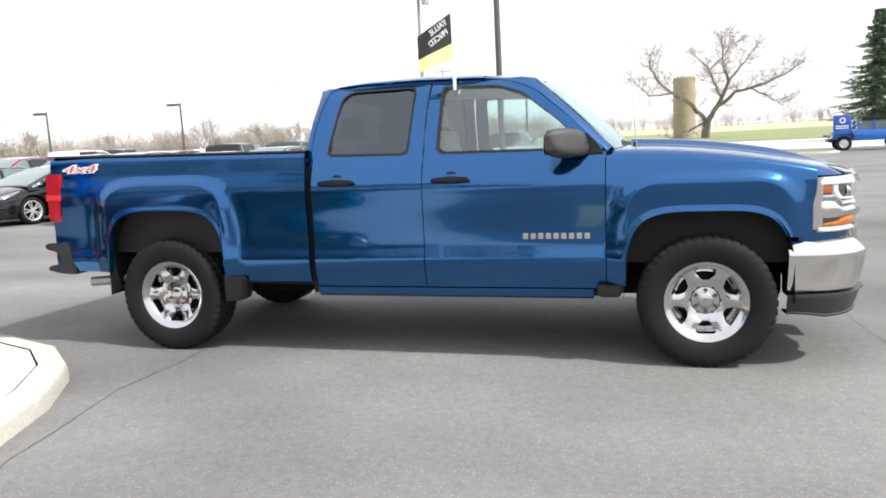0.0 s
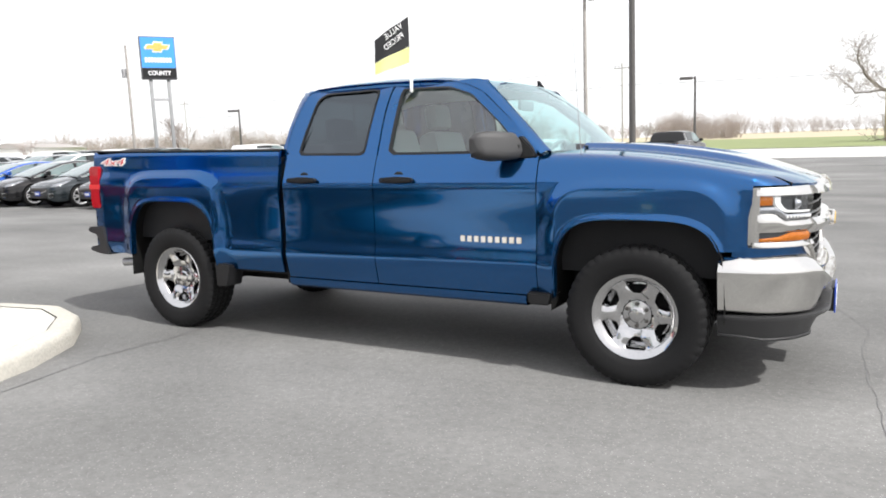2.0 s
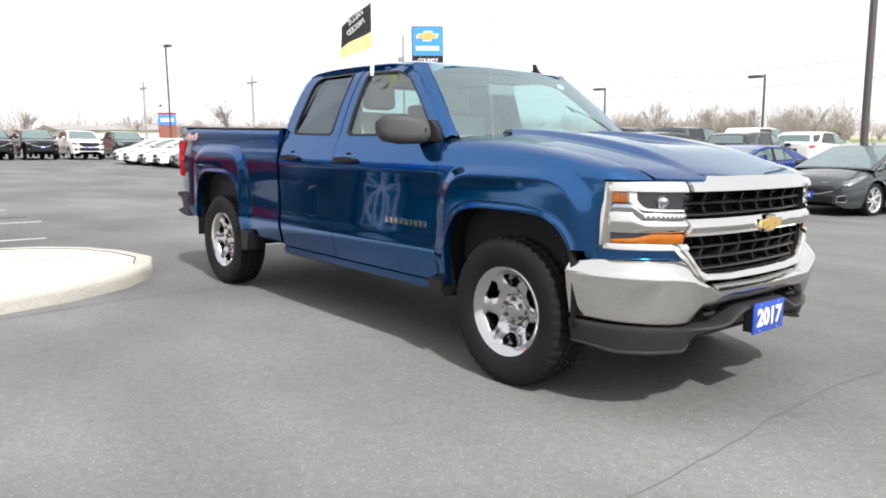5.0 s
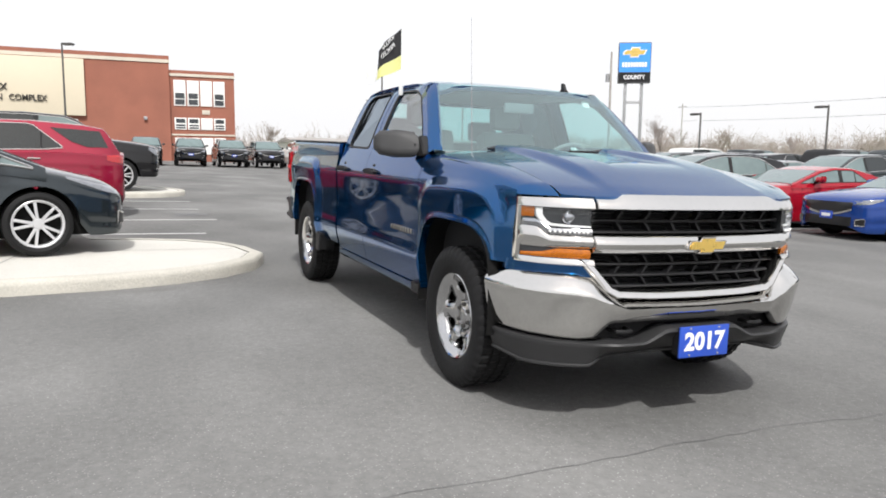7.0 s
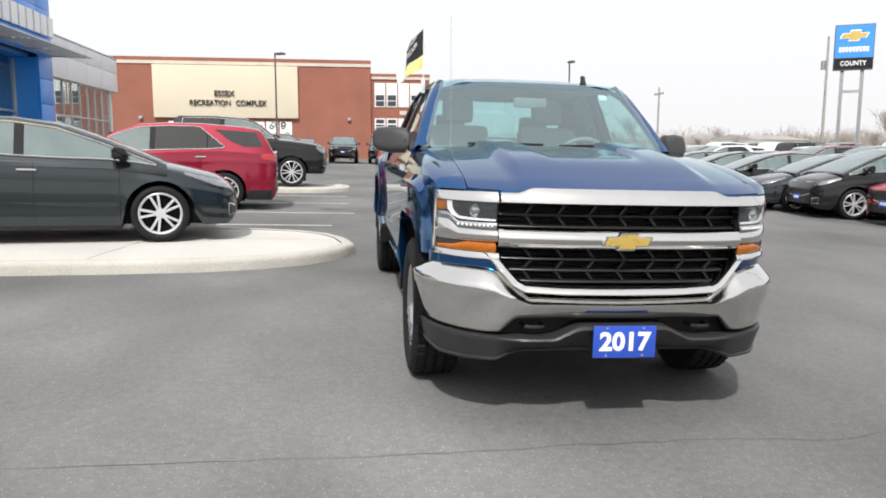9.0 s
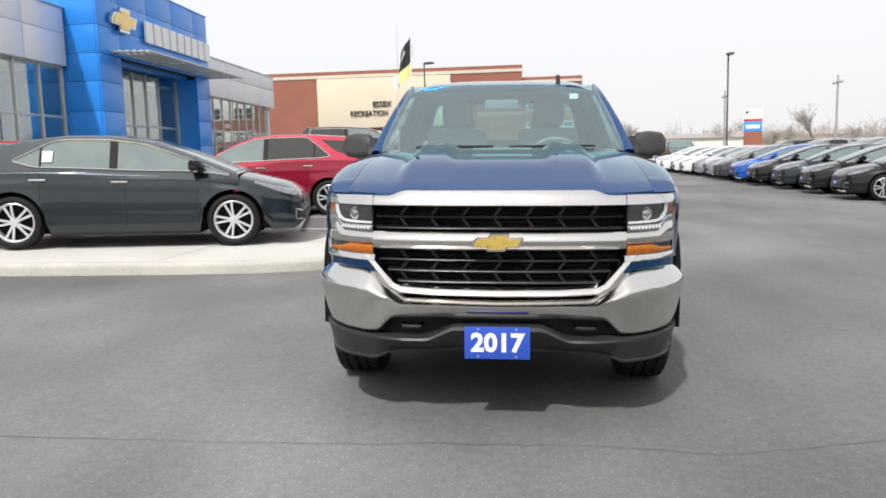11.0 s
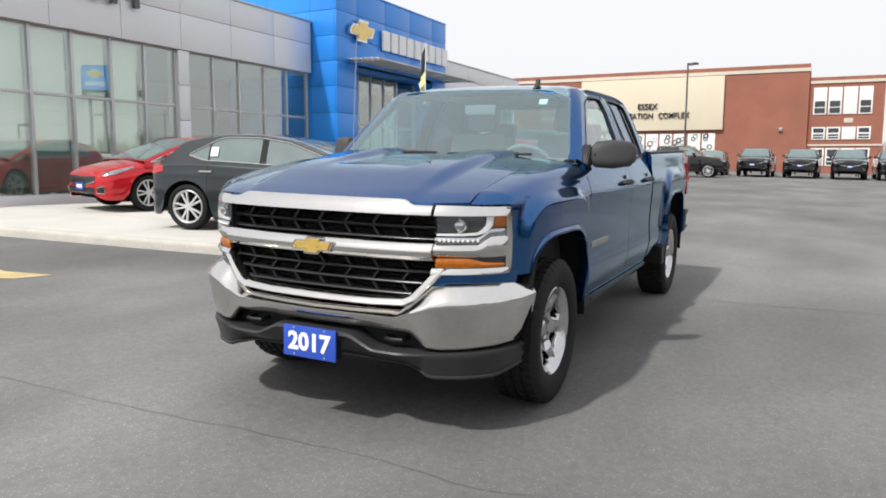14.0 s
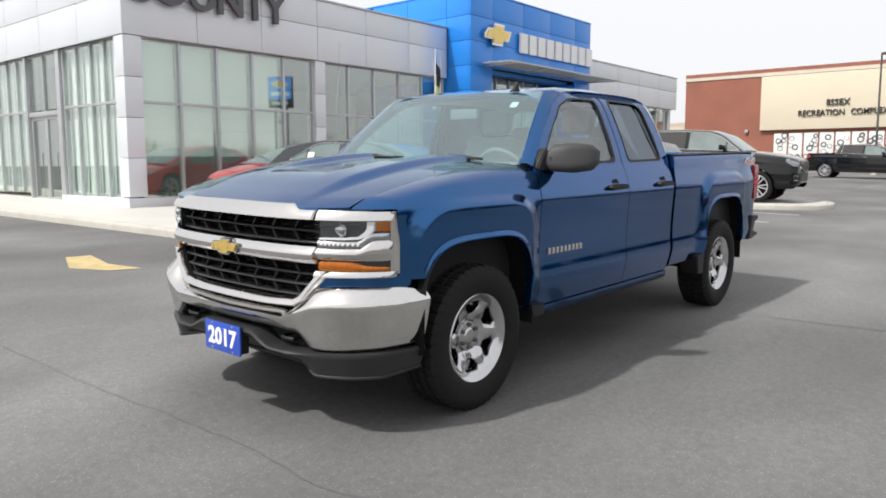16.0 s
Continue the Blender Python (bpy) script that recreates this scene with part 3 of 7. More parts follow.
    text("COUNTY", 0.98, 0.05, Matrix.Translation((-4.75, FY + 0.1, 5.02)) @ pose(0, 0, 0, 90, 0, 180), "sign_lettering", M["letter_grey"], root, "charcoal raised lettering on the silver fascia", weight=0.02)
    return root


showroom()


# ---- brick recreation building far behind ----
def school():
    root = thing("recreation_building", "long red brick recreation building with cream sign panel", "building")
    x0 = -68.0
    zb = 0.1
    part("wall", box(-95, x0, -26.3, 1.55, zb - 0.6, 9.5), M["brick"], root, "red brick wall")
    part("trim", box(-95, x0 + 0.08, -26.35, 1.6, 9.5, 9.8), M["stone"], root, "limestone band")
    part("parapet", box(-95, x0 + 0.04, -26.32, 1.57, 9.8, 10.15), M["brick"], root)
    part("sign_panel", box(x0, x0 + 0.35, -18.95, -5.5, 4.5, 9.42, 0.03), M["cream"], root, "cream stucco sign panel")
    text("ESSEX", 0.76, 0.06, Matrix.Translation((x0 + 0.42, -12.4, 6.76)) @ pose(0, 0, 0, 90, 0, 90) @ Matrix.Diagonal((0.95, 1, 1, 1)), "lettering", M["letter"], root, "dark raised lettering", weight=0.006)
    for word, y, al in (("RECREATION", -11.80, "RIGHT"), ("COMPLEX", -11.36, "LEFT")):
        text(word, 0.74, 0.06, Matrix.Translation((x0 + 0.42, y, 5.88)) @ pose(0, 0, 0, 90, 0, 90) @ Matrix.Diagonal((0.86, 1, 1, 1)), "lettering", M["letter"], root, "dark raised lettering", align=al, weight=0.006)
    # mural windows under the panel
    for i in range(9):
        y = -17.7 + i * 1.3
        w = part("window", box(x0 + 0.0, x0 + 0.06, y, y + 1.15, 1.8, 4.2, 0.01), M["sash"], root, "mural covered window")
        rnd = random.Random(i)
        for k in range(6):
            cy, cz = y + 0.15 + rnd.random() * 0.85, 2.0 + rnd.random() * 2.0
            part("mural_ring", lathe([(0.10 + 0.1 * rnd.random(), 0), (0.2 + 0.1 * rnd.random(), 0.01)], 10, "x", None, Matrix.Translation((x0 + 0.07, cy, cz))), M["letter_grey"], w)
    for y in (-20.2, -0.6):
        part("wall_lamp", box(x0, x0 + 0.25, y - 0.15, y + 0.15, 4.3, 4.6, 0.03), M["steel"], root)
    # taller classroom wing with sash windows
    x1 = x0 - 0.4
    part("wing_wall", box(-95, x1, 1.56, 7.4, zb - 0.6, 8.4), M["brick"], root, "red brick wall")
    part("wing_trim", box(-95, x1 + 0.1, 1.61, 7.45, 8.4, 8.65), M["stone"], root)
    part("wing_parapet", box(-95, x1 + 0.05, 1.58, 7.42, 8.65, 8.95), M["brick"], root)
    part("sill_band", box(x1, x1 + 0.07, 1.6, 7.4, 2.95, 3.1), M["stone"], root)
    cols = [(1.92, 2.98), (3.1, 4.16), (4.28, 5.34), (5.46, 6.5)]
    for r, (z0, z1) in enumerate(((5.7, 8.05), (3.5, 4.6), (1.2, 2.75))):
        for c, (a, b) in enumerate(cols):
            w = part("window", box(x1, x1 + 0.08, a, b, z0, z1, 0.01), M["sash"], root, "white sash window")
            if c != 2:
                m = (z0 + z1) / 2 if r else z0 + 1.25
                for d, e in ((z0 + 0.1, (z0 + m) / 2 - 0.04), ((z0 + m) / 2 + 0.04, m - 0.08)):
                    part("pane", box(x1 + 0.081, x1 + 0.09, a + 0.12, b - 0.12, d, e), M["dark_glass"], w, smooth=False)
                if r:
                    part("pane", box(x1 + 0.081, x1 + 0.09, a + 0.12, b - 0.12, m + 0.06, z1 - 0.1), M["dark_glass"], w, smooth=False)
    part("plaque", box(x1, x1 + 0.06, 4.4, 5.1, 4.95, 5.35, 0.01), M["stone"], root)
    # low annex behind
    part("annex", box(-90, -74, -34, -26.4, -0.4, 5.6), M["cream"], root)
    part("annex_band", box(-90, -73.95, -34.05, -26.4, 5.6, 5.9), M["stone"], root)
    return root


school()


# ---- pylon sign and poles ----
def pylon():
    x, y = -42.6, 34.35
    z0 = gz(x, y)
    root = thing("pylon_sign", "tall blue and black pylon sign on two grey posts", "sign", Matrix.Translation((x, y, z0 - 0.6)) @ pose(0, 0, 0, 0, 0, -33) @ Matrix.Diagonal((1, 0.87, 1, 1)))
    for s in (-0.72, 0.72):
        part("post", box(-0.13, 0.13, s - 0.13, s + 0.13, 0.6, 7.7, 0.01), M["post"], root)
    part("crossbar", box(-0.1, 0.1, -0.6, 0.6, 6.0, 6.2, 0.01), M["steel"], root)
    cab = part("cabinet", box(-0.28, 0.28, -1.42, 1.42, 7.55, 10.65, 0.03), M["letter_grey"], root, "dark sign cabinet")
    part("face", box(0.281, 0.30, -1.36, 1.36, 8.38, 10.58), M["sign_blue"], cab, "blue sign face")
    part("lower_face", box(0.281, 0.30, -1.36, 1.36, 7.62, 8.34), M["gap"], cab, "black sign face")
    sh = [(-0.95, -0.02), (-0.75, 0.16), (-0.35, 0.16), (-0.28, 0.34), (0.42, 0.34), (0.36, 0.16), (0.95, 0.16), (0.75, -0.16), (0.35, -0.16), (0.28, -0.34), (-0.42, -0.34), (-0.36, -0.16), (-0.95, -0.16)]
    em = part("emblem", prism([(u * 1.1, 9.88 + v * 1.15) for u, v in sh], 0.302, 0.32, "x"), M["white"], cab, "white edged gold emblem shape")
    part("emblem_face", prism([(u * 0.98, 9.88 + v * 0.92) for u, v in sh], 0.321, 0.335, "x"), M["gold"], em)
    for i in range(9):
        part("name_bar", box(0.302, 0.32, -1.08 + i * 0.242, -0.89 + i * 0.242, 8.76, 9.12, 0.02), M["white"], cab)
    text("COUNTY", 0.44, 0.008, Matrix.Translation((0.312, 0, 7.98)) @ pose(0, 0, 0, 90, 0, 90), "lettering", M["white"], cab, "white lettering", weight=0.012)


pylon()


def roadside_sign():
    """A far sign on a brick base: white head with a red band over a blue panel."""
    x, y = -98.3, 33.2
    root = thing("roadside_sign", "white and blue roadside sign with red band, on brick base", "sign", Matrix.Translation((x, y, gz(x, y))) @ pose(0, 0, 0, 0, 0, -17))
    part("base", box(-0.5, 0.5, -1.15, 1.15, -0.3, 3.35, 0.04), M["brick"], root, "red brown brick base")
    part("panel", box(-0.3, 0.3, -1.15, 1.15, 3.36, 4.75, 0.03), M["sign_blue"], root, "blue sign panel")
    part("name_bar", box(0.301, 0.33, -0.85, 0.85, 3.75, 4.25, 0.01), M["white"], root, "white name bar")
    part("band", box(-0.32, 0.32, -1.17, 1.17, 4.76, 5.0, 0.02), M["decal_red"], root, "red band")
    part("head", box(-0.3, 0.3, -1.15, 1.15, 5.01, 6.4, 0.04), M["sash"], root, "white sign head")
    part("head_dot", lathe([(0, 0.02), (0.16, 0.02), (0.2, 0)], 16, "x", m=Matrix.Translation((0.3, -0.75, 5.95))), M["letter_grey"], root)
    return root


roadside_sign()


def lamp_post(x, y, h, arm, turn, r=0.075, label="dark street lamp with a flat shoebox head"):
    z = gz(x, y)
    root = thing("street_lamp", label, "lamp post", Matrix.Translation((x, y, z)) @ pose(0, 0, 0, 0, 0, turn), group="lot lamps")
    part("base", lathe([(0, 0), (0.22, 0), (0.22, 0.5), (0.2, 0.55), (0, 0.55)], 16, "z"), M["kerb"], root, "concrete base")
    part("pole", rod((0, 0, 0.5), (0, 0, h), r, r * 0.75, 10), M["pole"], root)
    part("arm", box(0, arm, -0.03, 0.03, h - 0.12, h - 0.05), M["pole"], root)
    part("lamp_head", box(arm - 0.1, arm + 0.55, -0.2, 0.2, h - 0.16, h - 0.02, 0.02), M["pole"], root)
    return root



# ---- the blue pickup truck ----
ARCHES = ((-1.81, 0.47, 0.40, 0.605), (1.815, 0.465, 0.40, 0.545))


def arch_z(x, arches=ARCHES, n=4.0):
    z = -9.0
    for xc, a, zc, b in arches:
        u = abs((x - xc) / a)
        if u < 1:
            z = max(z, zc + b * (1 - u**n) ** (1 / n))
    return z


def arch_cols(x0, x1, step, arches=ARCHES):
    """Columns along the side, closer together round the wheel openings."""
    xs = list(np.arange(x0, x1, step)) + [x1]
    for xc, a, *_ in arches:
        for k in range(25):
            c = math.cos(math.pi * k / 24)
            u = math.copysign(abs(c) ** 0.5, c) * 0.9999
            xs.append(xc + a * u)
        xs = [x for x in xs if not (a * 0.98 < abs(x - xc) < a * 1.0 and x not in (x0, x1) and abs(abs(x - xc) - a * 0.9999) > 1e-6)]
    xs = sorted(x for x in xs if x0 - 1e-6 <= x <= x1 + 1e-6)
    out = [xs[0]]
    for x in xs[1:]:
        if x - out[-1] > 0.0015:
            out.append(x)
    out[-1] = x1
    return out


def flare(x, z):
    """How far the boxy wheel flares stand out of the side."""
    f = 0.0
    for xc, a, zc, b in ARCHES:
        front = xc > 0
        u, v = abs((x - xc) / (a + 0.13)) ** 5, (max(z - zc, 0) / (b + (0.235 if front else 0.245))) ** 5
        d = (u + v) ** 0.2
        edge = 0.075 + 0.13 * u / max(u + v, 1e-6)
        lip = (abs((x - xc) / a) ** 4 + (max(z - zc, 0) / b) ** 4) ** 0.25 - 1
        f = max(f, 0.034 * sm((1 - d) / edge) + 0.009 * sm(1 - max(lip, 0) / 0.07))
    return f


LOW_Z = [0.38, 0.48, 0.56, 0.62, 0.65, 0.68, 0.73, 0.80, 0.90, 1.00, 1.08]
LOW_Y = [0.880, 0.902, 0.922, 0.935, 0.938, 0.9365, 0.931, 0.929, 0.931, 0.936, 0.940]
side_y = smooth_curve(LOW_Z + [1.12, 1.15, 1.2, 1.28, 1.34], LOW_Y + [0.942, 0.938, 0.922, 0.893, 0.868])
fender_y = smooth_curve(LOW_Z + [1.12, 1.16, 1.22], LOW_Y + [0.940, 0.934, 0.912])
bed_y = smooth_curve(LOW_Z + [1.13, 1.17, 1.25, 1.31, 1.36, 1.42], LOW_Y + [0.941, 0.936, 0.922, 0.916, 0.911, 0.90])


def plan_in(x):
    return 0.055 * max((x - 1.85) / 0.55, 0) ** 2 + 0.03 * max((-2.3 - x) / 0.5, 0) ** 2


def hood_z(x, y):
    s = min(max((2.70 - x) / 1.40, 0), 1.1)
    y = abs(y)
    z = 1.15 + 0.205 * (1 - (1 - s) ** 2)
    z += 0.032 * sm((0.53 - y) / 0.07) * sm(s * 3) - 0.05 * (y / 0.85) ** 3
    z -= 0.034 * sm((0.27 + 0.06 * s - y) / 0.07) * sm((s - 0.22) * 2.6)
    return z


front_x = smooth_curve([0, 0.3, 0.52, 0.605, 0.75, 0.83, 0.885, 0.93], [2.715, 2.705, 2.675, 2.652, 2.57, 2.49, 2.40, 2.27])
bump_x = smooth_curve([0, 0.3, 0.5, 0.7, 0.82, 0.9, 0.935, 0.955], [2.785, 2.778, 2.765, 2.70, 2.61, 2.49, 2.39, 2.25])


def side_panel(name, x0, x1, zb, section, root, label="", step=0.04, fold=0.03):
    """One outer panel of the right and of the left side: sections along x, edges folded in."""
    for s in (-1, 1):
        rows = []
        xs = arch_cols(x0, x1, step)
        for i, x in enumerate(xs):
            low = max(zb(x), arch_z(x))
            pts = section(x, low)
            y0, z0 = pts[0]
            pts = [(y0 - fold * 1.6, z0 + 0.004), (y0 - 0.006, z0 - 0.0)] + pts
            row = [(x, y, z) for y, z in pts]
            if i == 0:
                rows.append([(x + 0.003, y - fold, z) for _, y, z in row])
            rows.append(row)
            if i == len(xs) - 1:
                rows.append([(x - 0.003, y - fold, z) for _, y, z in row])
        rows = [[(x, s * y, z) for x, y, z in r] for r in rows]
        bm = grid(rows, flip=s > 0)
        part(name, bm, M["blue"], root, label, sharp=38)


def rail(x):
    return lerp(x, [-2.78, -0.7], [1.405, 1.375])


def bed_section(x, low):
    top = rail(x)
    zs = np.linspace(low + 0.002, top - 0.03, 60)
    pts = [(bed_y(z) + flare(x, z) - plan_in(x), z) for z in zs]
    y = pts[-1][0]
    return pts + [(y - 0.006, top - 0.012), (y - 0.02, top), (y - 0.075, top), (y - 0.085, top - 0.02), (y - 0.085, top - 0.1)]


def door_section(x, low):
    top = lerp(x, [-0.7, 0.1, 1.25], [1.345, 1.325, 1.30])
    zs = np.linspace(low, top, 52)
    return [(side_y(z) + flare(x, z), z) for z in zs] + [(side_y(top) - 0.03, top + 0.004)]


def fender_section(x, low):
    ye = 0.745
    ze = hood_z(x, ye)
    zs = np.linspace(low, max(min(1.215, ze - 0.045), low + 0.02), 50)
    pts = [(fender_y(z) + flare(x, z) - plan_in(x), z) for z in zs]
    y0, z0 = pts[-1]
    ze = max(ze, z0 + 0.02)
    for k in range(1, 9):
        t = k / 8
        c = (y0 - 0.01, ze - 0.005)
        pts.append(((1 - t) ** 2 * y0 + 2 * t * (1 - t) * c[0] + t * t * ye, (1 - t) ** 2 * z0 + 2 * t * (1 - t) * c[1] + t * t * ze))
    return pts


def tyre_and_rim(root, x, y, s, r=0.398, w=0.265, spokes=6, rim_r=0.238, chunky=True):
    """A wheel: tyre with tread blocks, chromed six-spoke rim, hub, nuts. s: side on which it shows its face."""
    h = w / 2
    wheel = part("wheel", lathe([(0.03, -h * 0.2), (0.07, -h * 0.2), (rim_r - 0.02, -h * 0.3), (rim_r - 0.02, h * 0.55), (rim_r + 0.004, h * 0.72), (rim_r + 0.012, h * 0.8), (rim_r + 0.004, h * 0.86), (rim_r - 0.012, h * 0.8), (rim_r - 0.035, h * 0.62), (rim_r - 0.04, -h * 0.25), (0.07, -h * 0.1), (0.03, -h * 0.1)], 40), M["chrome_wheel"], root)
    turn = pose(x, y, r, 0, 0, 0 if s > 0 else 180)
    wheel.matrix_local = turn
    prof = [(rim_r - 0.005, -h * 0.75), (rim_r + 0.02, -h * 0.92), (r * 0.8, -h), (r * 0.93, -h * 0.96), (r - 0.004, -h * 0.82), (r - 0.002, -h * 0.5), (r - 0.012, -h * 0.47), (r - 0.012, -h * 0.36), (r, -h * 0.33), (r, -h * 0.08), (r - 0.012, -h * 0.05), (r - 0.012, h * 0.05), (r, h * 0.08), (r, h * 0.33), (r - 0.012, h * 0.36), (r - 0.012, h * 0.47), (r - 0.002, h * 0.5), (r - 0.004, h * 0.82), (r * 0.93, h * 0.96), (r * 0.86, h * 1.01), (r * 0.8, h), (rim_r + 0.045, h * 0.97), (rim_r + 0.02, h * 0.9), (rim_r - 0.005, h * 0.75)]
    n = 176
    rows = []
    for i in range(n):
        a = 2 * math.pi * i / n
        row = []
        for j, (q, hh) in enumerate(prof):
            up = 0.0
            if chunky and abs(hh) <= h * 0.85 and q > r * 0.95:
                up = 0.003 if (i + (2 if hh > 0 else 0)) % 4 else -0.006
            elif chunky and abs(hh) > h * 0.9 and q > r * 0.9:
                up = 0.002 if (i + (2 if hh > 0 else 0)) % 4 else -0.004
            row.append(((q + up) * math.cos(a), hh, (q + up) * math.sin(a)))
        rows.append(row)
    bm = grid(rows, close_u=True)
    bmesh.ops.recalc_face_normals(bm, faces=bm.faces)
    part("tyre", bm, M["tyre"], wheel, "black all-terrain tyre")
    # face: dished disc with six openings near the rim
    dish = lambda q: h * lerp(q, [0.08, 0.10, 0.115, 0.14, 0.19, rim_r - 0.028], [0.28, 0.28, 0.38, 0.50, 0.58, 0.66])
    bm = bmesh.new()
    q0, q1 = 0.085, rim_r - 0.022
    for k in range(spokes):
        a0 = 2 * math.pi * (k + 0.5) / spokes
        half_a = math.pi / spokes
        cq = 0.163
        hole = [(q * math.cos(u), q * math.sin(u)) for q, u in rounded([(0.127, -0.16), (0.127, 0.16), (0.176, 0.345), (0.198, 0.26), (0.198, -0.26), (0.176, -0.345)], 0.03, 3)]
        edge = []
        for q, u0, u1, m_ in ((None, -half_a, -half_a, 8), (q1, -half_a, half_a, 10), (None, half_a, half_a, 8), (q0, half_a, -half_a, 8)):
            for i in range(m_):
                t = i / m_
                if q is None:
                    qq = q0 + (q1 - q0) * t if u0 < 0 else q1 + (q0 - q1) * t
                    edge.append((qq * math.cos(u0), qq * math.sin(u0)))
                else:
                    edge.append((q * math.cos(u0 + (u1 - u0) * t), q * math.sin(u0 + (u1 - u0) * t)))

        def bearing(pts, n_=48):
            out = []
            for i in range(n_):
                a = 2 * math.pi * i / n_
                d = Vector((math.cos(a), math.sin(a)))
                best = 0.001
                for p_, q_ in zip(pts, pts[1:] + pts[:1]):
                    e, f = Vector(p_) - Vector((cq, 0)), Vector(q_) - Vector(p_)
                    den = d.x * f.y - d.y * f.x
                    if abs(den) < 1e-12:
                        continue
                    t, w_ = (e.x * f.y - e.y * f.x) / den, (e.x * d.y - e.y * d.x) / den
                    if t > 0 and -1e-6 <= w_ <= 1 + 1e-6:
                        best = max(best, t)
                out.append((cq + d.x * best, d.y * best))
            return out

        eo, ei = bearing(edge), bearing(hole)
        rot = lambda p_, y: (p_[0] * math.cos(a0) - p_[1] * math.sin(a0), y, p_[0] * math.sin(a0) + p_[1] * math.cos(a0))
        ln = lambda p_: math.hypot(*p_)
        mid_ = [((a_[0] + 2 * b_[0]) / 3, (a_[1] + 2 * b_[1]) / 3) for a_, b_ in zip(eo, ei)]
        grid([[rot(p_, dish(ln(p_))) for p_ in eo], [rot(p_, dish(ln(p_)) - 0.001) for p_ in mid_], [rot(p_, dish(ln(p_)) - 0.010) for p_ in ei], [rot(p_, dish(ln(p_)) - 0.05) for p_ in ei]], bm, close_v=True)
    bmesh.ops.remove_doubles(bm, verts=bm.verts, dist=2e-4)
    bmesh.ops.recalc_face_normals(bm, faces=bm.faces)
    part("wheel_face", bm, M["chrome_wheel"], wheel, sharp=45)
    part("hub_gap", lathe([(0.082, h * 0.27), (0.092, h * 0.285)], 28), M["liner"], wheel)
    bm = lathe([(0, h * 0.42), (0.035, h * 0.42), (0.042, h * 0.40), (0.048, h * 0.36), (0.080, h * 0.33), (0.086, h * 0.22)], 28)
    hub = part("hub", bm, M["chrome_wheel"], wheel)
    for k in range(6):
        a = 2 * math.pi * (k + 0.5) / 6
        part("nut", lathe([(0, h * 0.44), (0.009, h * 0.44), (0.013, h * 0.40), (0.013, h * 0.25)], 6, m=Matrix.Translation((0.064 * math.cos(a), 0, 0.064 * math.sin(a)))), M["pole"], hub)
    part("brake", lathe([(0.02, -h * 0.1), (0.17, -h * 0.1), (0.17, -h * 0.02), (0.02, -h * 0.02)], 28), M["liner"], wheel)
    return wheel


def ring(name, outer, inner, surf, root, material, depth=0.03, s=1, label=""):
    """A flat frame between two outlines with as many points each, bent on to a surface."""
    n = len(outer)
    o = [surf(u, v, 0.0) for u, v in outer]
    i = [surf(u, v, 0.0) for u, v in inner]
    ib = [surf(u, v, depth) for u, v in inner]
    ob_ = [surf(u, v, depth) for u, v in outer]
    rows = [[(p[0], s * p[1], p[2]) for p in r] for r in (ob_, o, i, ib)]
    bm = grid(rows, close_v=True)
    bmesh.ops.recalc_face_normals(bm, faces=bm.faces)
    return part(name, bm, material, root, label, sharp=40)


def resample(pts, n):
    """n points evenly along a closed outline, keeping to its lines."""
    p = np.array(pts + [pts[0]], float)
    d = np.concatenate([[0], np.cumsum(np.linalg.norm(np.diff(p, axis=0), axis=1))])
    t = np.linspace(0, d[-1], n, endpoint=False)
    return [(float(np.interp(q, d, p[:, 0])), float(np.interp(q, d, p[:, 1]))) for q in t]


def rounded(pts, r, k=4):
    """A closed outline with its corners rounded."""
    out = []
    n = len(pts)
    for i in range(n):
        a, b, c = Vector(pts[i - 1]), Vector(pts[i]), Vector(pts[(i + 1) % n])
        rr = min(r, (b - a).length * 0.45, (c - b).length * 0.45)
        p, q = b + (a - b).normalized() * rr, b + (c - b).normalized() * rr
        for j in range(k + 1):
            t = j / k
            v = p * (1 - t) ** 2 + b * 2 * t * (1 - t) + q * t * t
            out.append((v.x, v.y))
    return out


def aim(bm, d):
    """Turns all faces to look along d."""
    bm.normal_update()
    for f in bm.faces:
        if f.normal.dot(Vector(d)) < 0:
            f.normal_flip()


def cab_y(z):
    """Half width of the cab at the windows."""
    return lerp(z, [1.28, 1.34, 1.5, 1.66, 1.74, 1.79, 1.82], [0.885, 0.868, 0.812, 0.745, 0.705, 0.665, 0.60])


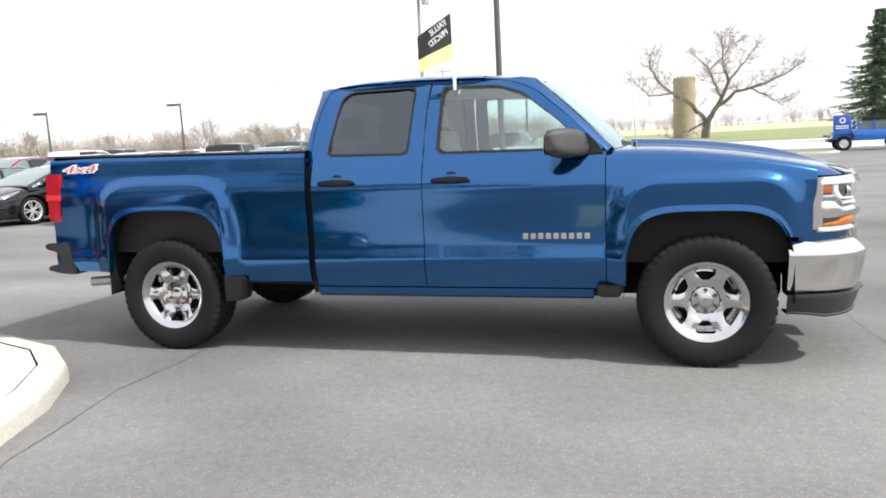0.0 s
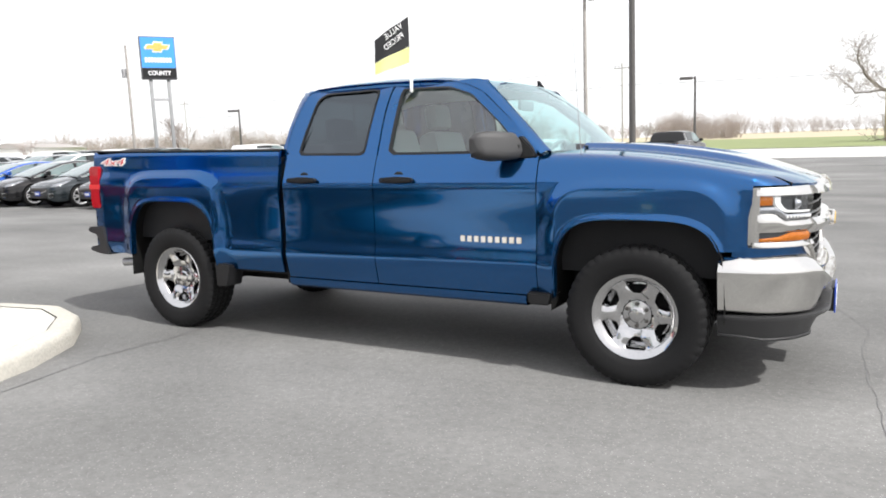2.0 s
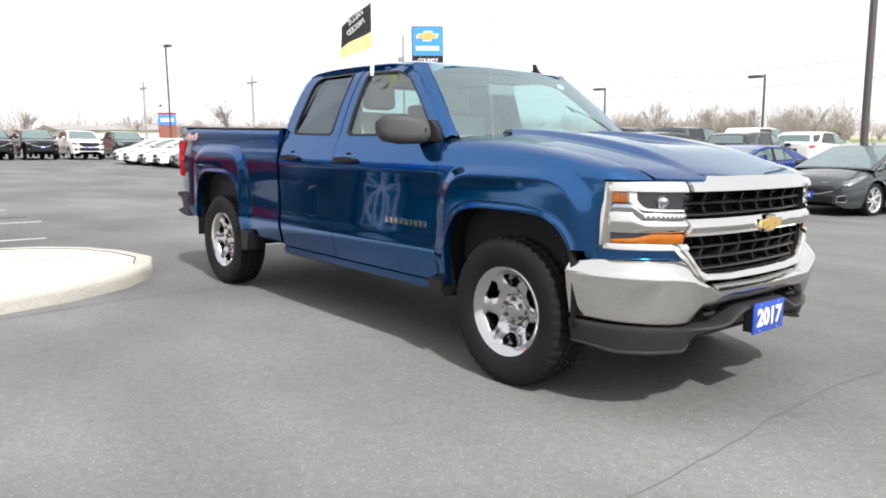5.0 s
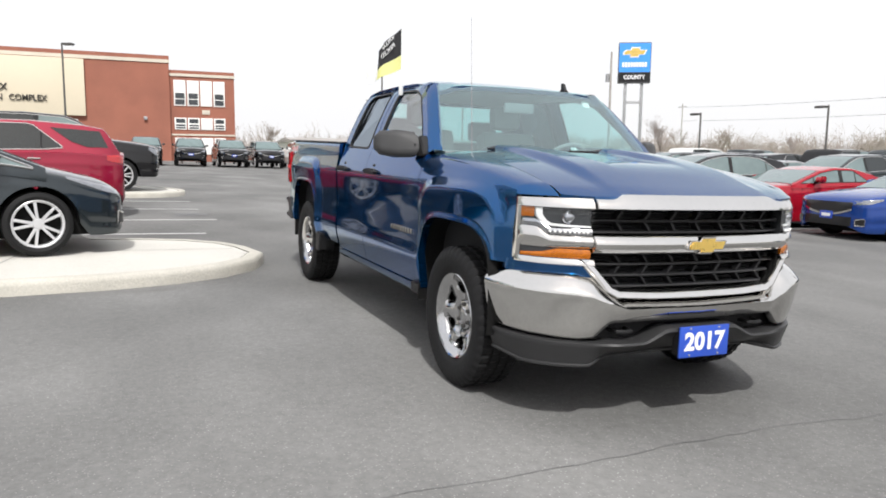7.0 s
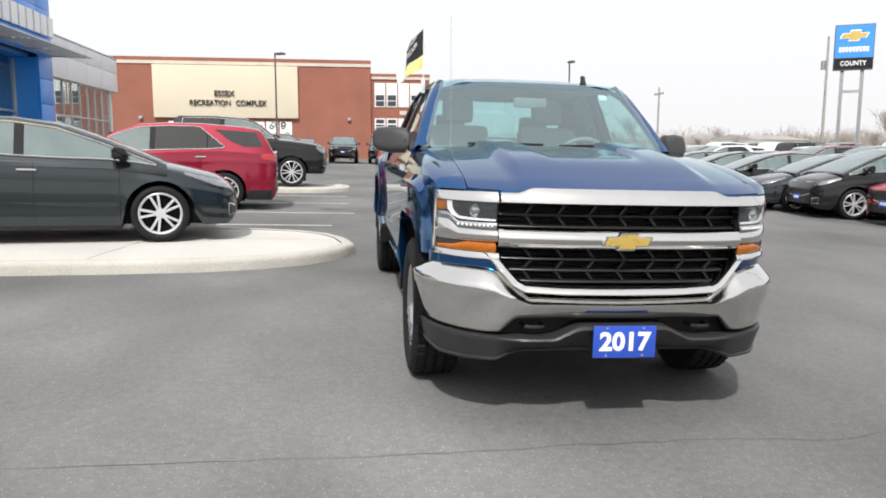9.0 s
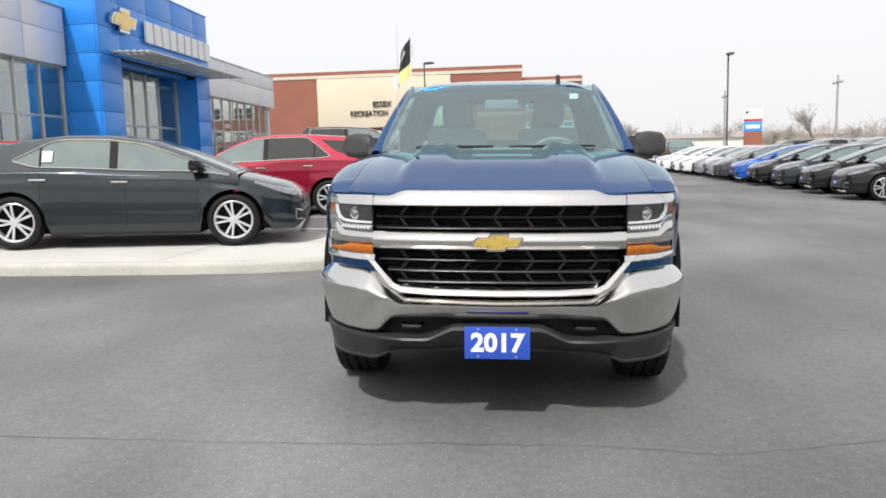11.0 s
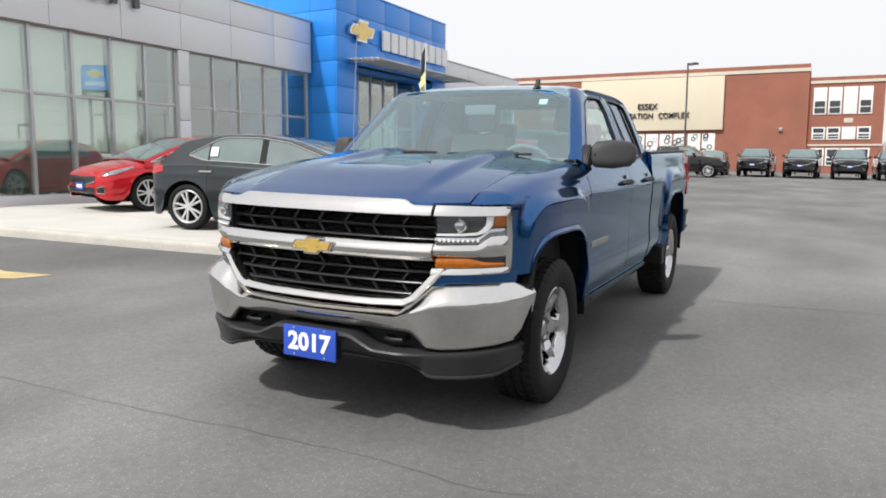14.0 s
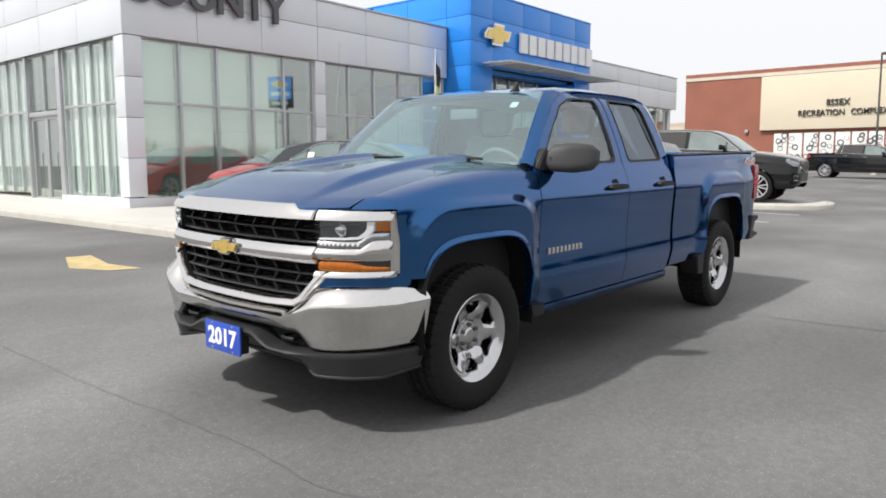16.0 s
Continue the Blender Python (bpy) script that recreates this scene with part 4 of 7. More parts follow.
def truck():
    root = thing("pickup_truck", "clean dark blue metallic extended cab pickup truck with chrome bumper", "pickup truck", UP.copy())
    # lower panels
    side_panel("bed_side", -2.775, -0.718, lambda x: 0.50 if x > -2 else 0.565, bed_section, root)
    side_panel("rear_door", -0.672, 0.090, lambda x: 0.475, door_section, root)
    side_panel("front_door", 0.096, 1.236, lambda x: 0.475, door_section, root)
    side_panel("front_fender", 1.242, 2.405, lambda x: 0.45 if x < 2.26 else 0.785, fender_section, root)
    for s in (-1, 1):
        # rocker sill and dark inner body behind the shut lines
        pr = [(0.83, 0.40), (0.885, 0.405), (0.905, 0.43), (0.91, 0.468), (0.84, 0.47)]
        part("rocker_sill", grid([[(x, s * y, z) for y, z in pr] for x in (-0.67, 0.1, 1.16)], close_v=True), M["blue"], root, sharp=50)
        part("inner_side", box(-0.72, 1.30, min(s * 0.80, s * 0.868), max(s * 0.80, s * 0.868), 0.42, 1.27), M["gap"], root)
        part("inner_bed_side", box(-1.30, -0.66, min(s * 0.80, s * 0.87), max(s * 0.80, s * 0.87), 0.48, 1.33), M["gap"], root)
        part("mud_flap", prism([(1.19, 0.425), (1.18, 0.50), (1.345, 0.50), (1.32, 0.425)], s * 0.80, s * 0.95, "y", bev=0.01), M["black_plastic"], root)
        part("rear_mud_flap", prism([(-1.37, 0.56), (-1.20, 0.53), (-1.24, 0.37), (-1.36, 0.36)], s * 0.80, s * 0.955, "y", bev=0.01), M["black_plastic"], root)
    # wheel arch liners
    for xc, a, zc, b in ARCHES:
        for s in (-1, 1):
            rows = []
            for k in range(17):
                t = math.pi * k / 16
                u, v = math.cos(t), math.sin(t)
                u, v = math.copysign(abs(u) ** 0.5, u), v**0.5
                rows.append([(xc + (a + 0.012) * u, s * y, zc + (b + 0.012) * v) for y in (0.955, 0.55)])
            bm = grid(rows)
            part("arch_liner", bm, M["liner"], root)
            part("arch_wall", box(xc - a, xc + a, min(s * 0.53, s * 0.55), max(s * 0.53, s * 0.55), 0.40, zc + b), M["liner"], root)
            tyre_and_rim(root, xc, s * 0.815, s)
    # chassis between the wheels
    part("chassis", box(-2.6, 2.3, -0.5, 0.5, 0.36, 0.62, 0.03), M["liner"], root)
    part("rear_axle", rod((-1.81, -0.78, 0.398), (-1.81, 0.78, 0.398), 0.05), M["liner"], root)
    part("front_axle", rod((1.815, -0.78, 0.398), (1.815, 0.78, 0.398), 0.05), M["liner"], root)
    part("exhaust", tube([(-1.9, -0.62, 0.52), (-2.2, -0.74, 0.50), (-2.38, -0.80, 0.485), (-2.55, -0.83, 0.475)], 0.035, 12), M["steel"], root, "steel tail pipe")
    # bed
    part("bed_floor", box(-2.7, -0.72, -0.82, 0.82, 0.70, 0.74), M["black_plastic"], root)
    part("bed_front", box(-0.76, -0.72, -0.84, 0.84, 0.6, 1.37, 0.01), M["blue"], root)
    part("bed_inner", box(-2.7, -0.77, -0.845, -0.825, 0.7, 1.36), M["black_plastic"], root)
    part("bed_inner", box(-2.7, -0.77, 0.825, 0.845, 0.7, 1.36), M["black_plastic"], root)
    part("tailgate", box(-2.80, -2.74, -0.80, 0.80, 0.70, 1.40, 0.015), M["blue"], root)
    for s in (-1, 1):
        rows = [[(x, s * y, rail(x) + z) for y, z in ((0.905, 0.001), (0.900, 0.012), (0.83, 0.012), (0.825, -0.02))] for x in (-2.77, -1.7, -0.71)]
        part("rail_cap", grid(rows), M["black_plastic"], root)
        # tail lamp on the corner
        pts = [(-2.80, 1.285), (-2.66, 1.285), (-2.675, 1.1), (-2.69, 0.935), (-2.80, 0.935)]
        lamp = part("tail_lamp", prism(rounded(pts, 0.03), s * 0.80, s * 0.928, "y", bev=0.012), M["red_lens"], root, "red tail lamp")
        part("tail_lamp_band", prism([(-2.806, 1.14), (-2.672, 1.14), (-2.675, 1.09), (-2.806, 1.09)], s * 0.79, s * 0.9305, "y", bev=0.006), M["decal_red"], lamp)
    # rear step bumper, chrome with black ends
    for s in (-1, 1):
        end = [(-2.60, 0.545), (-2.66, 0.785), (-2.85, 0.775), (-2.86, 0.735), (-2.755, 0.71), (-2.72, 0.625), (-2.845, 0.605), (-2.85, 0.575), (-2.72, 0.55)]
        part("rear_bumper_end", prism(end, min(s * 0.60, s * 0.935), max(s * 0.60, s * 0.935), "y", bev=0.010), M["valance"], root, "dark grey rear bumper corner with a foot step")
    part("rear_bumper", box(-2.86, -2.70, -0.60, 0.60, 0.55, 0.78, 0.02), M["chrome"], root, "chrome rear bumper")

    # hood
    rows = []
    ys = np.linspace(-0.742, 0.742, 71)
    for k in range(25):
        t = k / 24
        row = []
        for y in ys:
            xf = front_x(abs(y)) + 0.005
            x = xf + (1.33 + 0.10 * (1 - (y / 0.742) ** 2) - xf) * t**0.9
            row.append((x, y, hood_z(x, y) - (0.012 if k == 0 else 0)))
        rows.append(row)
    rows.insert(0, [(p[0] - 0.012, p[1], p[2] - 0.035) for p in rows[0]])
    bm = grid(rows)
    bmesh.ops.recalc_face_normals(bm, faces=bm.faces)
    part("hood", bm, M["blue"], root, sharp=50)
    part("hood_gap", box(1.3, 2.45, -0.755, -0.735, 1.0, 1.14), M["gap"], root)
    part("hood_gap", box(1.3, 2.45, 0.735, 0.755, 1.0, 1.14), M["gap"], root)
    part("engine_bay", box(1.35, 2.36, -0.80, 0.80, 0.62, 1.09), M["gap"], root)
    # nose of each fender over the headlamp
    sec = [p for p in fender_section(2.405, 0.785) if p[1] > 1.06]
    for s in (-1, 1):
        rows = []
        for y, z in sec:
            xf = max(front_x(y) + 0.004, 2.407)
            rows.append([(2.404 + (xf - 2.404) * t, s * y, z + (min(z, 1.128) - z) * t**1.6) for t in np.linspace(0, 1, 7)])
        bm = grid(rows)
        aim(bm, (0.2, 0.2 * s, 1))
        part("fender_nose", bm, M["blue"], root, sharp=60)
    # cowl and wipers
    rows = [[(1.33 + 0.10 * (1 - (y / 0.742) ** 2) + dx, y, hood_z(1.38, y) + dz) for y in np.linspace(-0.78, 0.78, 21)] for dx, dz in ((0.06, -0.03), (0.0, -0.025), (-0.10, 0.0))]
    part("cowl", grid(rows), M["black_plastic"], root)
    for y0, y1 in ((-0.55, -0.05), (0.05, 0.6)):
        bm = tube([(1.41, y0, 1.352), (1.405, (y0 + y1) / 2, 1.358), (1.375, y1, 1.356)], 0.008)
        part("wiper", bm, M["black_plastic"], root)

    # cab: roof, pillars, windows
    def roof_z(x, y):
        z = lerp(x, [-0.70, -0.60, -0.40, 0.0, 0.4, 0.65, 0.84], [1.79, 1.835, 1.858, 1.866, 1.855, 1.828, 1.79])
        return z - 0.06 * (abs(y) / 0.66) ** 4.0

    rows = [[(x, y, roof_z(x, y) + (0.008 * sm((abs(y) - 0.42) / 0.04) - 0.008 * sm((abs(y) - 0.56) / 0.04))) for y in np.linspace(-0.665, 0.665, 35)] for x in np.linspace(-0.69, 0.85, 33)]
    rows = [[(p[0] + 0.012 if i == 0 else p[0], p[1], p[2]) for p in r] for i, r in enumerate(rows)]
    bm = grid(rows)
    bmesh.ops.recalc_face_normals(bm, faces=bm.faces)
    bmesh.ops.solidify(bm, geom=bm.faces[:], thickness=0.03)
    part("roof", bm, M["blue"], root, sharp=50)

    def surf(x, z, d):
        return (x, cab_y(z) - d, z)

    fo = [(0.098, 1.29), (0.105, 1.60), (0.125, 1.80), (0.40, 1.805), (0.58, 1.79), (0.70, 1.755), (0.80, 1.71), (1.02, 1.53), (1.24, 1.33), (1.245, 1.29)]
    fi = rounded([(0.185, 1.335), (0.20, 1.765), (0.55, 1.755), (0.72, 1.70), (0.96, 1.505), (1.13, 1.33)], 0.03)
    ro = [(-0.672, 1.29), (-0.690, 1.40), (-0.655, 1.60), (-0.60, 1.76), (-0.55, 1.80), (-0.2, 1.812), (0.112, 1.80), (0.093, 1.60), (0.088, 1.29)]
    ri = rounded([(-0.575, 1.345), (-0.50, 1.72), (-0.44, 1.765), (0.015, 1.772), (-0.015, 1.335)], 0.04)
    for s in (-1, 1):
        for name, o, i, g, gm in (("front_door_frame", fo, fi, "front_side_window", "side_glass"), ("rear_door_frame", ro, ri, "rear_side_window", "tint")):
            # both outlines are cut at the same bearings from the middle of the window
            c = Vector((sum(p[0] for p in i) / len(i), sum(p[1] for p in i) / len(i)))

            def at_angles(pts, n=72):
                res = []
                for k in range(n):
                    a = 2 * math.pi * k / n
                    d = Vector((math.cos(a), math.sin(a)))
                    best = 0.05
                    for p, q in zip(pts, pts[1:] + pts[:1]):
                        e, f = Vector(p) - c, Vector(q) - Vector(p)
                        den = d.x * f.y - d.y * f.x
                        if abs(den) < 1e-9:
                            continue
                        t = (e.x * f.y - e.y * f.x) / den
                        w = (e.x * d.y - e.y * d.x) / den
                        if t > 0 and -1e-6 <= w <= 1 + 1e-6:
                            best = max(best, t)
                    res.append((c.x + d.x * best, c.y + d.y * best))
                return res

            oo, ii = at_angles(o), at_angles(i)
            ring(name, oo, ii, surf, root, M["blue"], 0.03, s)
            seal = [(c.x + (u - c.x) * 1.02, c.y + (v - c.y) * 1.03) for u, v in ii]
            inn = [(c.x + (u - c.x) * 0.975, c.y + (v - c.y) * 0.965) for u, v in ii]
            ring("window_seal", seal, inn, lambda u, v, d: (u, cab_y(v) + 0.003 - d, v), root, M["black_plastic"], 0.02, s)
            bm = bmesh.new()
            f = bm.faces.new([bm.verts.new((u, s * (cab_y(v) - 0.012), v)) for u, v in ii])
            aim(bm, (0, s, 0))
            pane = part(g, bm, M[gm], root, "privacy tinted window" if gm == "tint" else "", smooth=False)
            pane.visible_shadow = False
        # screen pillar and roof side rail
        rows = []
        for t in np.linspace(0, 1, 13):
            x0, y0, z0 = lerp(t, [0, 1], [1.285, 0.80]), lerp(t, [0, 1], [0.80, 0.635]), lerp(t, [0, 1], [1.325, 1.785])
            x1 = lerp(t, [0, 0.4, 0.78, 0.9, 1], [1.245, 1.03, 0.81, 0.71, 0.58])
            z1 = lerp(t, [0, 0.4, 0.78, 0.9, 1], [1.315, 1.525, 1.71, 1.757, 1.792])
            y1 = cab_y(z1) + 0.002
            mx, my, mz = (x0 + x1) / 2 + 0.012, (y0 + y1) / 2 + 0.014, (z0 + z1) / 2 + 0.014
            rows.append([(x0, s * (y0 - 0.0), z0 - 0.03), (x0, s * y0, z0 + 0.006), (mx, s * my, mz), (x1, s * y1, z1), (x1, s * (y1 - 0.04), z1 - 0.01)])
        bm = grid(rows)
        bmesh.ops.recalc_face_normals(bm, faces=bm.faces)
        part("screen_pillar", bm, M["blue"], root, sharp=60)
        rows = []
        for x in np.linspace(-0.60, 0.66, 22):
            zi = lerp(x, [-0.60, -0.55, -0.2, 0.12, 0.40, 0.58, 0.66], [1.765, 1.80, 1.812, 1.805, 1.805, 1.79, 1.768])
            ya = cab_y(zi)
            zr = roof_z(x, 0.64)
            rows.append([(x, s * (ya - 0.02), zi - 0.02), (x, s * (ya + 0.003), zi), (x, s * ((ya + 0.64) / 2 + 0.012), (zi + zr) / 2 + 0.012), (x, s * 0.64, zr + 0.003), (x, s * 0.60, zr - 0.01)])
        bm = grid(rows)
        bmesh.ops.recalc_face_normals(bm, faces=bm.faces)
        part("roof_rail", bm, M["blue"], root, sharp=60)
        # back corner of the cab
        rows = []
        for z in np.linspace(1.28, 1.80, 12):
            x1 = lerp(z, [1.28, 1.40, 1.60, 1.76, 1.80], [-0.672, -0.690, -0.655, -0.60, -0.55])
            ya = cab_y(z)
            xb = lerp(z, [1.28, 1.8], [-0.745, -0.68])
            rows.append([(x1, s * (ya - 0.01), z), (x1 - 0.004, s * (ya + 0.002), z), ((x1 + xb) / 2 - 0.018, s * (ya - 0.008), z), (xb, s * (ya - 0.05), z), (xb, s * (ya - 0.12), z)])
        bm = grid(rows)
        bmesh.ops.recalc_face_normals(bm, faces=bm.faces)
        part("rear_pillar", bm, M["blue"], root, sharp=60)
    # back wall with window
    part("cab_back", box(-0.73, -0.70, -0.80, 0.80, 0.6, 1.38), M["blue"], root)
    ring("back_window_frame", resample([(-0.78, 1.36), (0.78, 1.36), (0.66, 1.79), (-0.66, 1.79)], 40), resample([(-0.70, 1.40), (0.70, 1.40), (0.60, 1.74), (-0.60, 1.74)], 40), lambda u, v, d: (lerp(v, [1.28, 1.8], [-0.735, -0.675]) + d, u, v), root, M["blue"], 0.03)
    bm = bmesh.new()
    bm.faces.new([bm.verts.new((lerp(v, [1.28, 1.8], [-0.722, -0.662]), u, v)) for u, v in ((-0.70, 1.40), (0.70, 1.40), (0.60, 1.74), (-0.60, 1.74))])
    aim(bm, (-1, 0, 0))
    w = part("back_window", bm, M["glass"], root, smooth=False)
    w.visible_shadow = False
    # windscreen
    rows = []
    for t in np.linspace(0, 1, 11):
        half = lerp(t, [0, 1], [0.812, 0.65])
        rows.append([(lerp(t, [0, 1], [1.285, 0.80]) + 0.11 * (1 - (k / 10) ** 2) * (1 - 0.5 * t), half * k / 10, lerp(t, [0, 1], [1.325, 1.785]) + 0.02 * math.sin(math.pi * t) + 0.01 * (1 - (k / 10) ** 2)) for k in range(-10, 11)])
    bm = grid(rows)
    aim(bm, (1, 0, 1))
    w = part("windscreen", bm, M["glass"], root)
    w.visible_shadow = False
    part("sticker", box(0, 0.002, -0.028, 0.028, -0.025, 0.025, m=pose(0.905, 0.50, 1.70, 0, -45, 0)), M["leather_white"], root, "small white windscreen sticker")
    # interior
    rows = [[(x, y, roof_z(x, y) - 0.05) for y in np.linspace(-0.62, 0.62, 13)] for x in np.linspace(-0.64, 0.78, 9)]
    bm = grid(rows)
    aim(bm, (0, 0, -1))
    part("headlining", bm, M["headliner"], root, "pale headlining")
    for s in (-1, 1):
        part("door_trim", box(-0.65, 1.2, min(s * 0.79, s * 0.80), max(s * 0.79, s * 0.80), 0.62, 1.30), M["seat"], root)
    for y in (-0.45, 0.45):
        part("sun_visor", box(0.60, 0.76, y - 0.2, y + 0.2, 1.745, 1.765, 0.008), M["headliner"], root)
    part("cab_floor", box(-0.7, 1.3, -0.8, 0.8, 0.55, 0.62), M["dash"], root)
    rows = [[(x, y, z) for y in np.linspace(-0.76, 0.76, 9)] for x, z in ((1.36, 1.30), (1.18, 1.335), (1.02, 1.32), (0.95, 1.22), (0.98, 0.9))]
    part("dashboard", grid(rows), M["dash"], root)
    st = part("steering_wheel", tube([(0.19 * math.cos(a), 0.19 * math.sin(a), 0) for a in np.linspace(0, 2 * math.pi, 25)], 0.016, 8), M["dash"], root)
    st.matrix_local = pose(0.84, 0.38, 1.24, 0, -62, 0)
    part("steering_hub", box(-0.06, 0.06, -0.18, 0.18, -0.02, 0.02, 0.01), M["dash"], st)
    for y in (-0.38, 0.38):
        seat = part("front_seat", box(0.02, 0.56, y - 0.26, y + 0.26, 0.72, 0.92, 0.05), M["seat"], root, "grey cloth front seat")
        part("backrest", box(-0.09, 0.09, y - 0.25, y + 0.25, -0.02, 0.66, 0.06, m=pose(0.04, 0, 0.86, 0, -14, 0)), M["seat"], seat)
        part("headrest", box(-0.06, 0.06, y - 0.13, y + 0.13, 0.0, 0.2, 0.05, m=pose(-0.12, 0, 1.53, 0, -8, 0)), M["seat"], seat)
        part("rear_headrest", box(-0.05, 0.05, y - 0.13, y + 0.13, 0.0, 0.17, 0.04, m=pose(-0.56, 0, 1.44, 0, -6, 0)), M["seat"], root)
    part("rear_seat", box(-0.66, -0.46, -0.72, 0.72, 0.7, 1.42, 0.05), M["seat"], root, "grey cloth rear bench")
    part("inside_mirror", box(0.78, 0.81, -0.12, 0.12, 1.62, 1.69, 0.012), M["dash"], root)

    # door mirrors
    for s in (-1, 1):
        bm = bmesh.new()
        rows = []
        for t, (x0, x1, z0, z1) in ((0.0, (0.985, 1.125, 1.33, 1.40)), (0.12, (0.975, 1.135, 1.275, 1.445)), (0.5, (0.985, 1.13, 1.27, 1.455)), (0.85, (1.0, 1.11, 1.285, 1.445)), (0.98, (1.02, 1.085, 1.32, 1.41))):
            y = 0.885 + 0.25 * t
            pr = rounded([(x0, z0), (x1, z0 + 0.015), (x1 - 0.035, z1), (x0, z1)], 0.05, 4)
            rows.append([(x + 0.03 - 0.15 * t, s * y, z) for x, z in pr])
        bm = grid(rows, close_v=True)
        bm.faces.new([v for v in bm.verts if abs(abs(v.co.y) - (0.885 + 0.245)) < 1e-4])
        bmesh.ops.recalc_face_normals(bm, faces=bm.faces)
        mir = part("door_mirror", bm, M["mirror_plastic"], root, "black plastic door mirror", sharp=40)
        part("mirror_glass", box(-0.003, 0.003, -0.075, 0.075, 1.30, 1.42, 0.001, m=pose(0.930, s * 1.02, 0, 0, 0, s * 31)), M["chrome"], mir)
        part("mirror_foot", prism(rounded([(1.06, 1.29), (1.23, 1.295), (1.19, 1.36), (1.12, 1.43)], 0.02), s * 0.84, s * 0.90, "y", bev=0.008), M["black_plastic"], mir)
        part("mirror_arm", box(1.06, 1.13, min(s * 0.87, s * 0.93), max(s * 0.87, s * 0.93), 1.315, 1.375, 0.012), M["black_plastic"], mir)
        # handles, badge bars, and black discs painting the shade in the handle cups
        for x in (-0.62, 0.155):
            hd = part("door_handle", prism(rounded([(x, 1.152), (x + 0.01, 1.180), (x + 0.13, 1.188), (x + 0.245, 1.180), (x + 0.255, 1.152), (x + 0.13, 1.146)], 0.015), s * 0.93, s * 0.975, "y", bev=0.01), M["black_plastic"], root, "black door handle")
            part("handle_cup_shade", lathe([(0, 0), (0.05, 0.0), (0.055, 0.004), (0, 0.004)], 20, m=pose(x + 0.13, s * 0.922, 1.165, 0, 0, 0)), M["gap"], hd)
        for i in range(9):
            x = (0.735 + i * 0.047) if s < 0 else (1.145 - i * 0.047)
            part("badge_letter", prism([(x, 0.785), (x, 0.822), (x + s * -0.033, 0.822), (x + s * -0.033, 0.785)], s * 0.925, s * 0.937, "y", bev=0.003), M["chrome"], root)
        m = Matrix.Translation((-2.50, s * 0.921, 1.315)) @ pose(0, 0, 0, 90, 0, 0 if s < 0 else 180) @ Matrix.Diagonal((1.75, 0.72, 1, 1))
        text("4x4", 0.105, 0.0015, m, "decal", M["white"], root, "white and red decal", shear=0.3, weight=0.009)
        text("4x4", 0.105, 0.003, m, "decal_inlay", M["decal_red"], root, shear=0.3, weight=-0.001)

    # ---- front ----
    def fpatch(name, y0, y1, zlo, zhi, material, off=0.0, depth=0.03, bulge=0.0, n=28, parent=None, label="", fx=front_x, lean=0.0, nz=6):
        """A strip on the curved front between two heights, with turned-in edges."""
        ys = np.linspace(y0, y1, n)
        rows = []
        for j in range(nz + 1):
            t = j / nz
            row = []
            for y in ys:
                a, b = zlo(abs(y)), zhi(abs(y))
                z = a + (b - a) * t
                row.append((fx(abs(y)) + off + bulge * math.sin(math.pi * t) + lean * (1.0 - z), y, z))
            rows.append(row)
        back0 = [(p[0] - depth, p[1], p[2]) for p in rows[0]]
        back1 = [(p[0] - depth, p[1], p[2]) for p in rows[-1]]
        rows = [back0] + rows + [back1]
        rows = [[(r[0][0] - depth, r[0][1], r[0][2])] + r + [(r[-1][0] - depth, r[-1][1], r[-1][2])] for r in rows]
        bm = grid(rows)
        bmesh.ops.recalc_face_normals(bm, faces=bm.faces)
        return part(name, bm, material, parent or root, label, sharp=40)

    k = lambda v: (lambda y: v)
    top = lambda y: 1.121 + 0.025 * sm((0.53 - y) / 0.09)
    fpatch("grille_top_trim", -0.60, 0.60, k(1.078), top, M["chrome"], 0.086, 0.06, 0.006, 60, label="chrome upper grille bar", lean=0.55)
    fpatch("grille_bar", -0.605, 0.605, k(0.868), k(0.948), M["chrome"], 0.02, 0.05, 0.028, 60, label="chrome middle grille bar")
    fpatch("grille_back", -0.62, 0.62, k(0.66), k(1.10), M["gap"], -0.10, 0.02)
    # honeycomb slats
    def mesh_bars(z0, z1, rows_, half, name):
        dz = (z1 - z0) / rows_
        for r in range(rows_ + 1):
            z = z0 + r * dz
            fpatch(name, -half(z), half(z), k(z - 0.008), k(z + 0.008), M["grille"], -0.028, 0.05, 0.008, 30, nz=4)
        for r in range(rows_):
            zm = z0 + (r + 0.5) * dz
            fpatch(name, -half(zm), half(zm), k(zm - 0.004), k(zm + 0.004), M["grille"], -0.062, 0.03, 0.003, 30, nz=2)
            for i in range(-4, 5):
                y = i * 0.152
                za, zb_ = z0 + r * dz + 0.006, z0 + (r + 1) * dz - 0.006
                if abs(y) > half((za + zb_) / 2) - 0.03:
                    continue
                x = front_x(abs(y)) - 0.026
                q = 0.017 * (1 if r % 2 else -1)
                bm = prism([(y - q - 0.007, za), (y + q - 0.007, zb_), (y + q + 0.007, zb_), (y - q + 0.007, za)], x - 0.045, x + 0.004, "x", bev=0.002)
                part(name, bm, M["grille"], root, smooth=False)

    mesh_bars(0.962, 1.075, 2, lambda z: 0.595, "upper_grille_bar")
    mesh_bars(0.70, 0.862, 3, lambda z: lerp(z, [0.66, 0.70, 0.84], [0.42, 0.50, 0.605]), "lower_grille_bar")
    # chrome U round the lower grille
    uo = [(0.675, 0.835), (0.60, 0.755), (0.535, 0.675), (0.48, 0.645), (0.3, 0.637), (0, 0.635)]
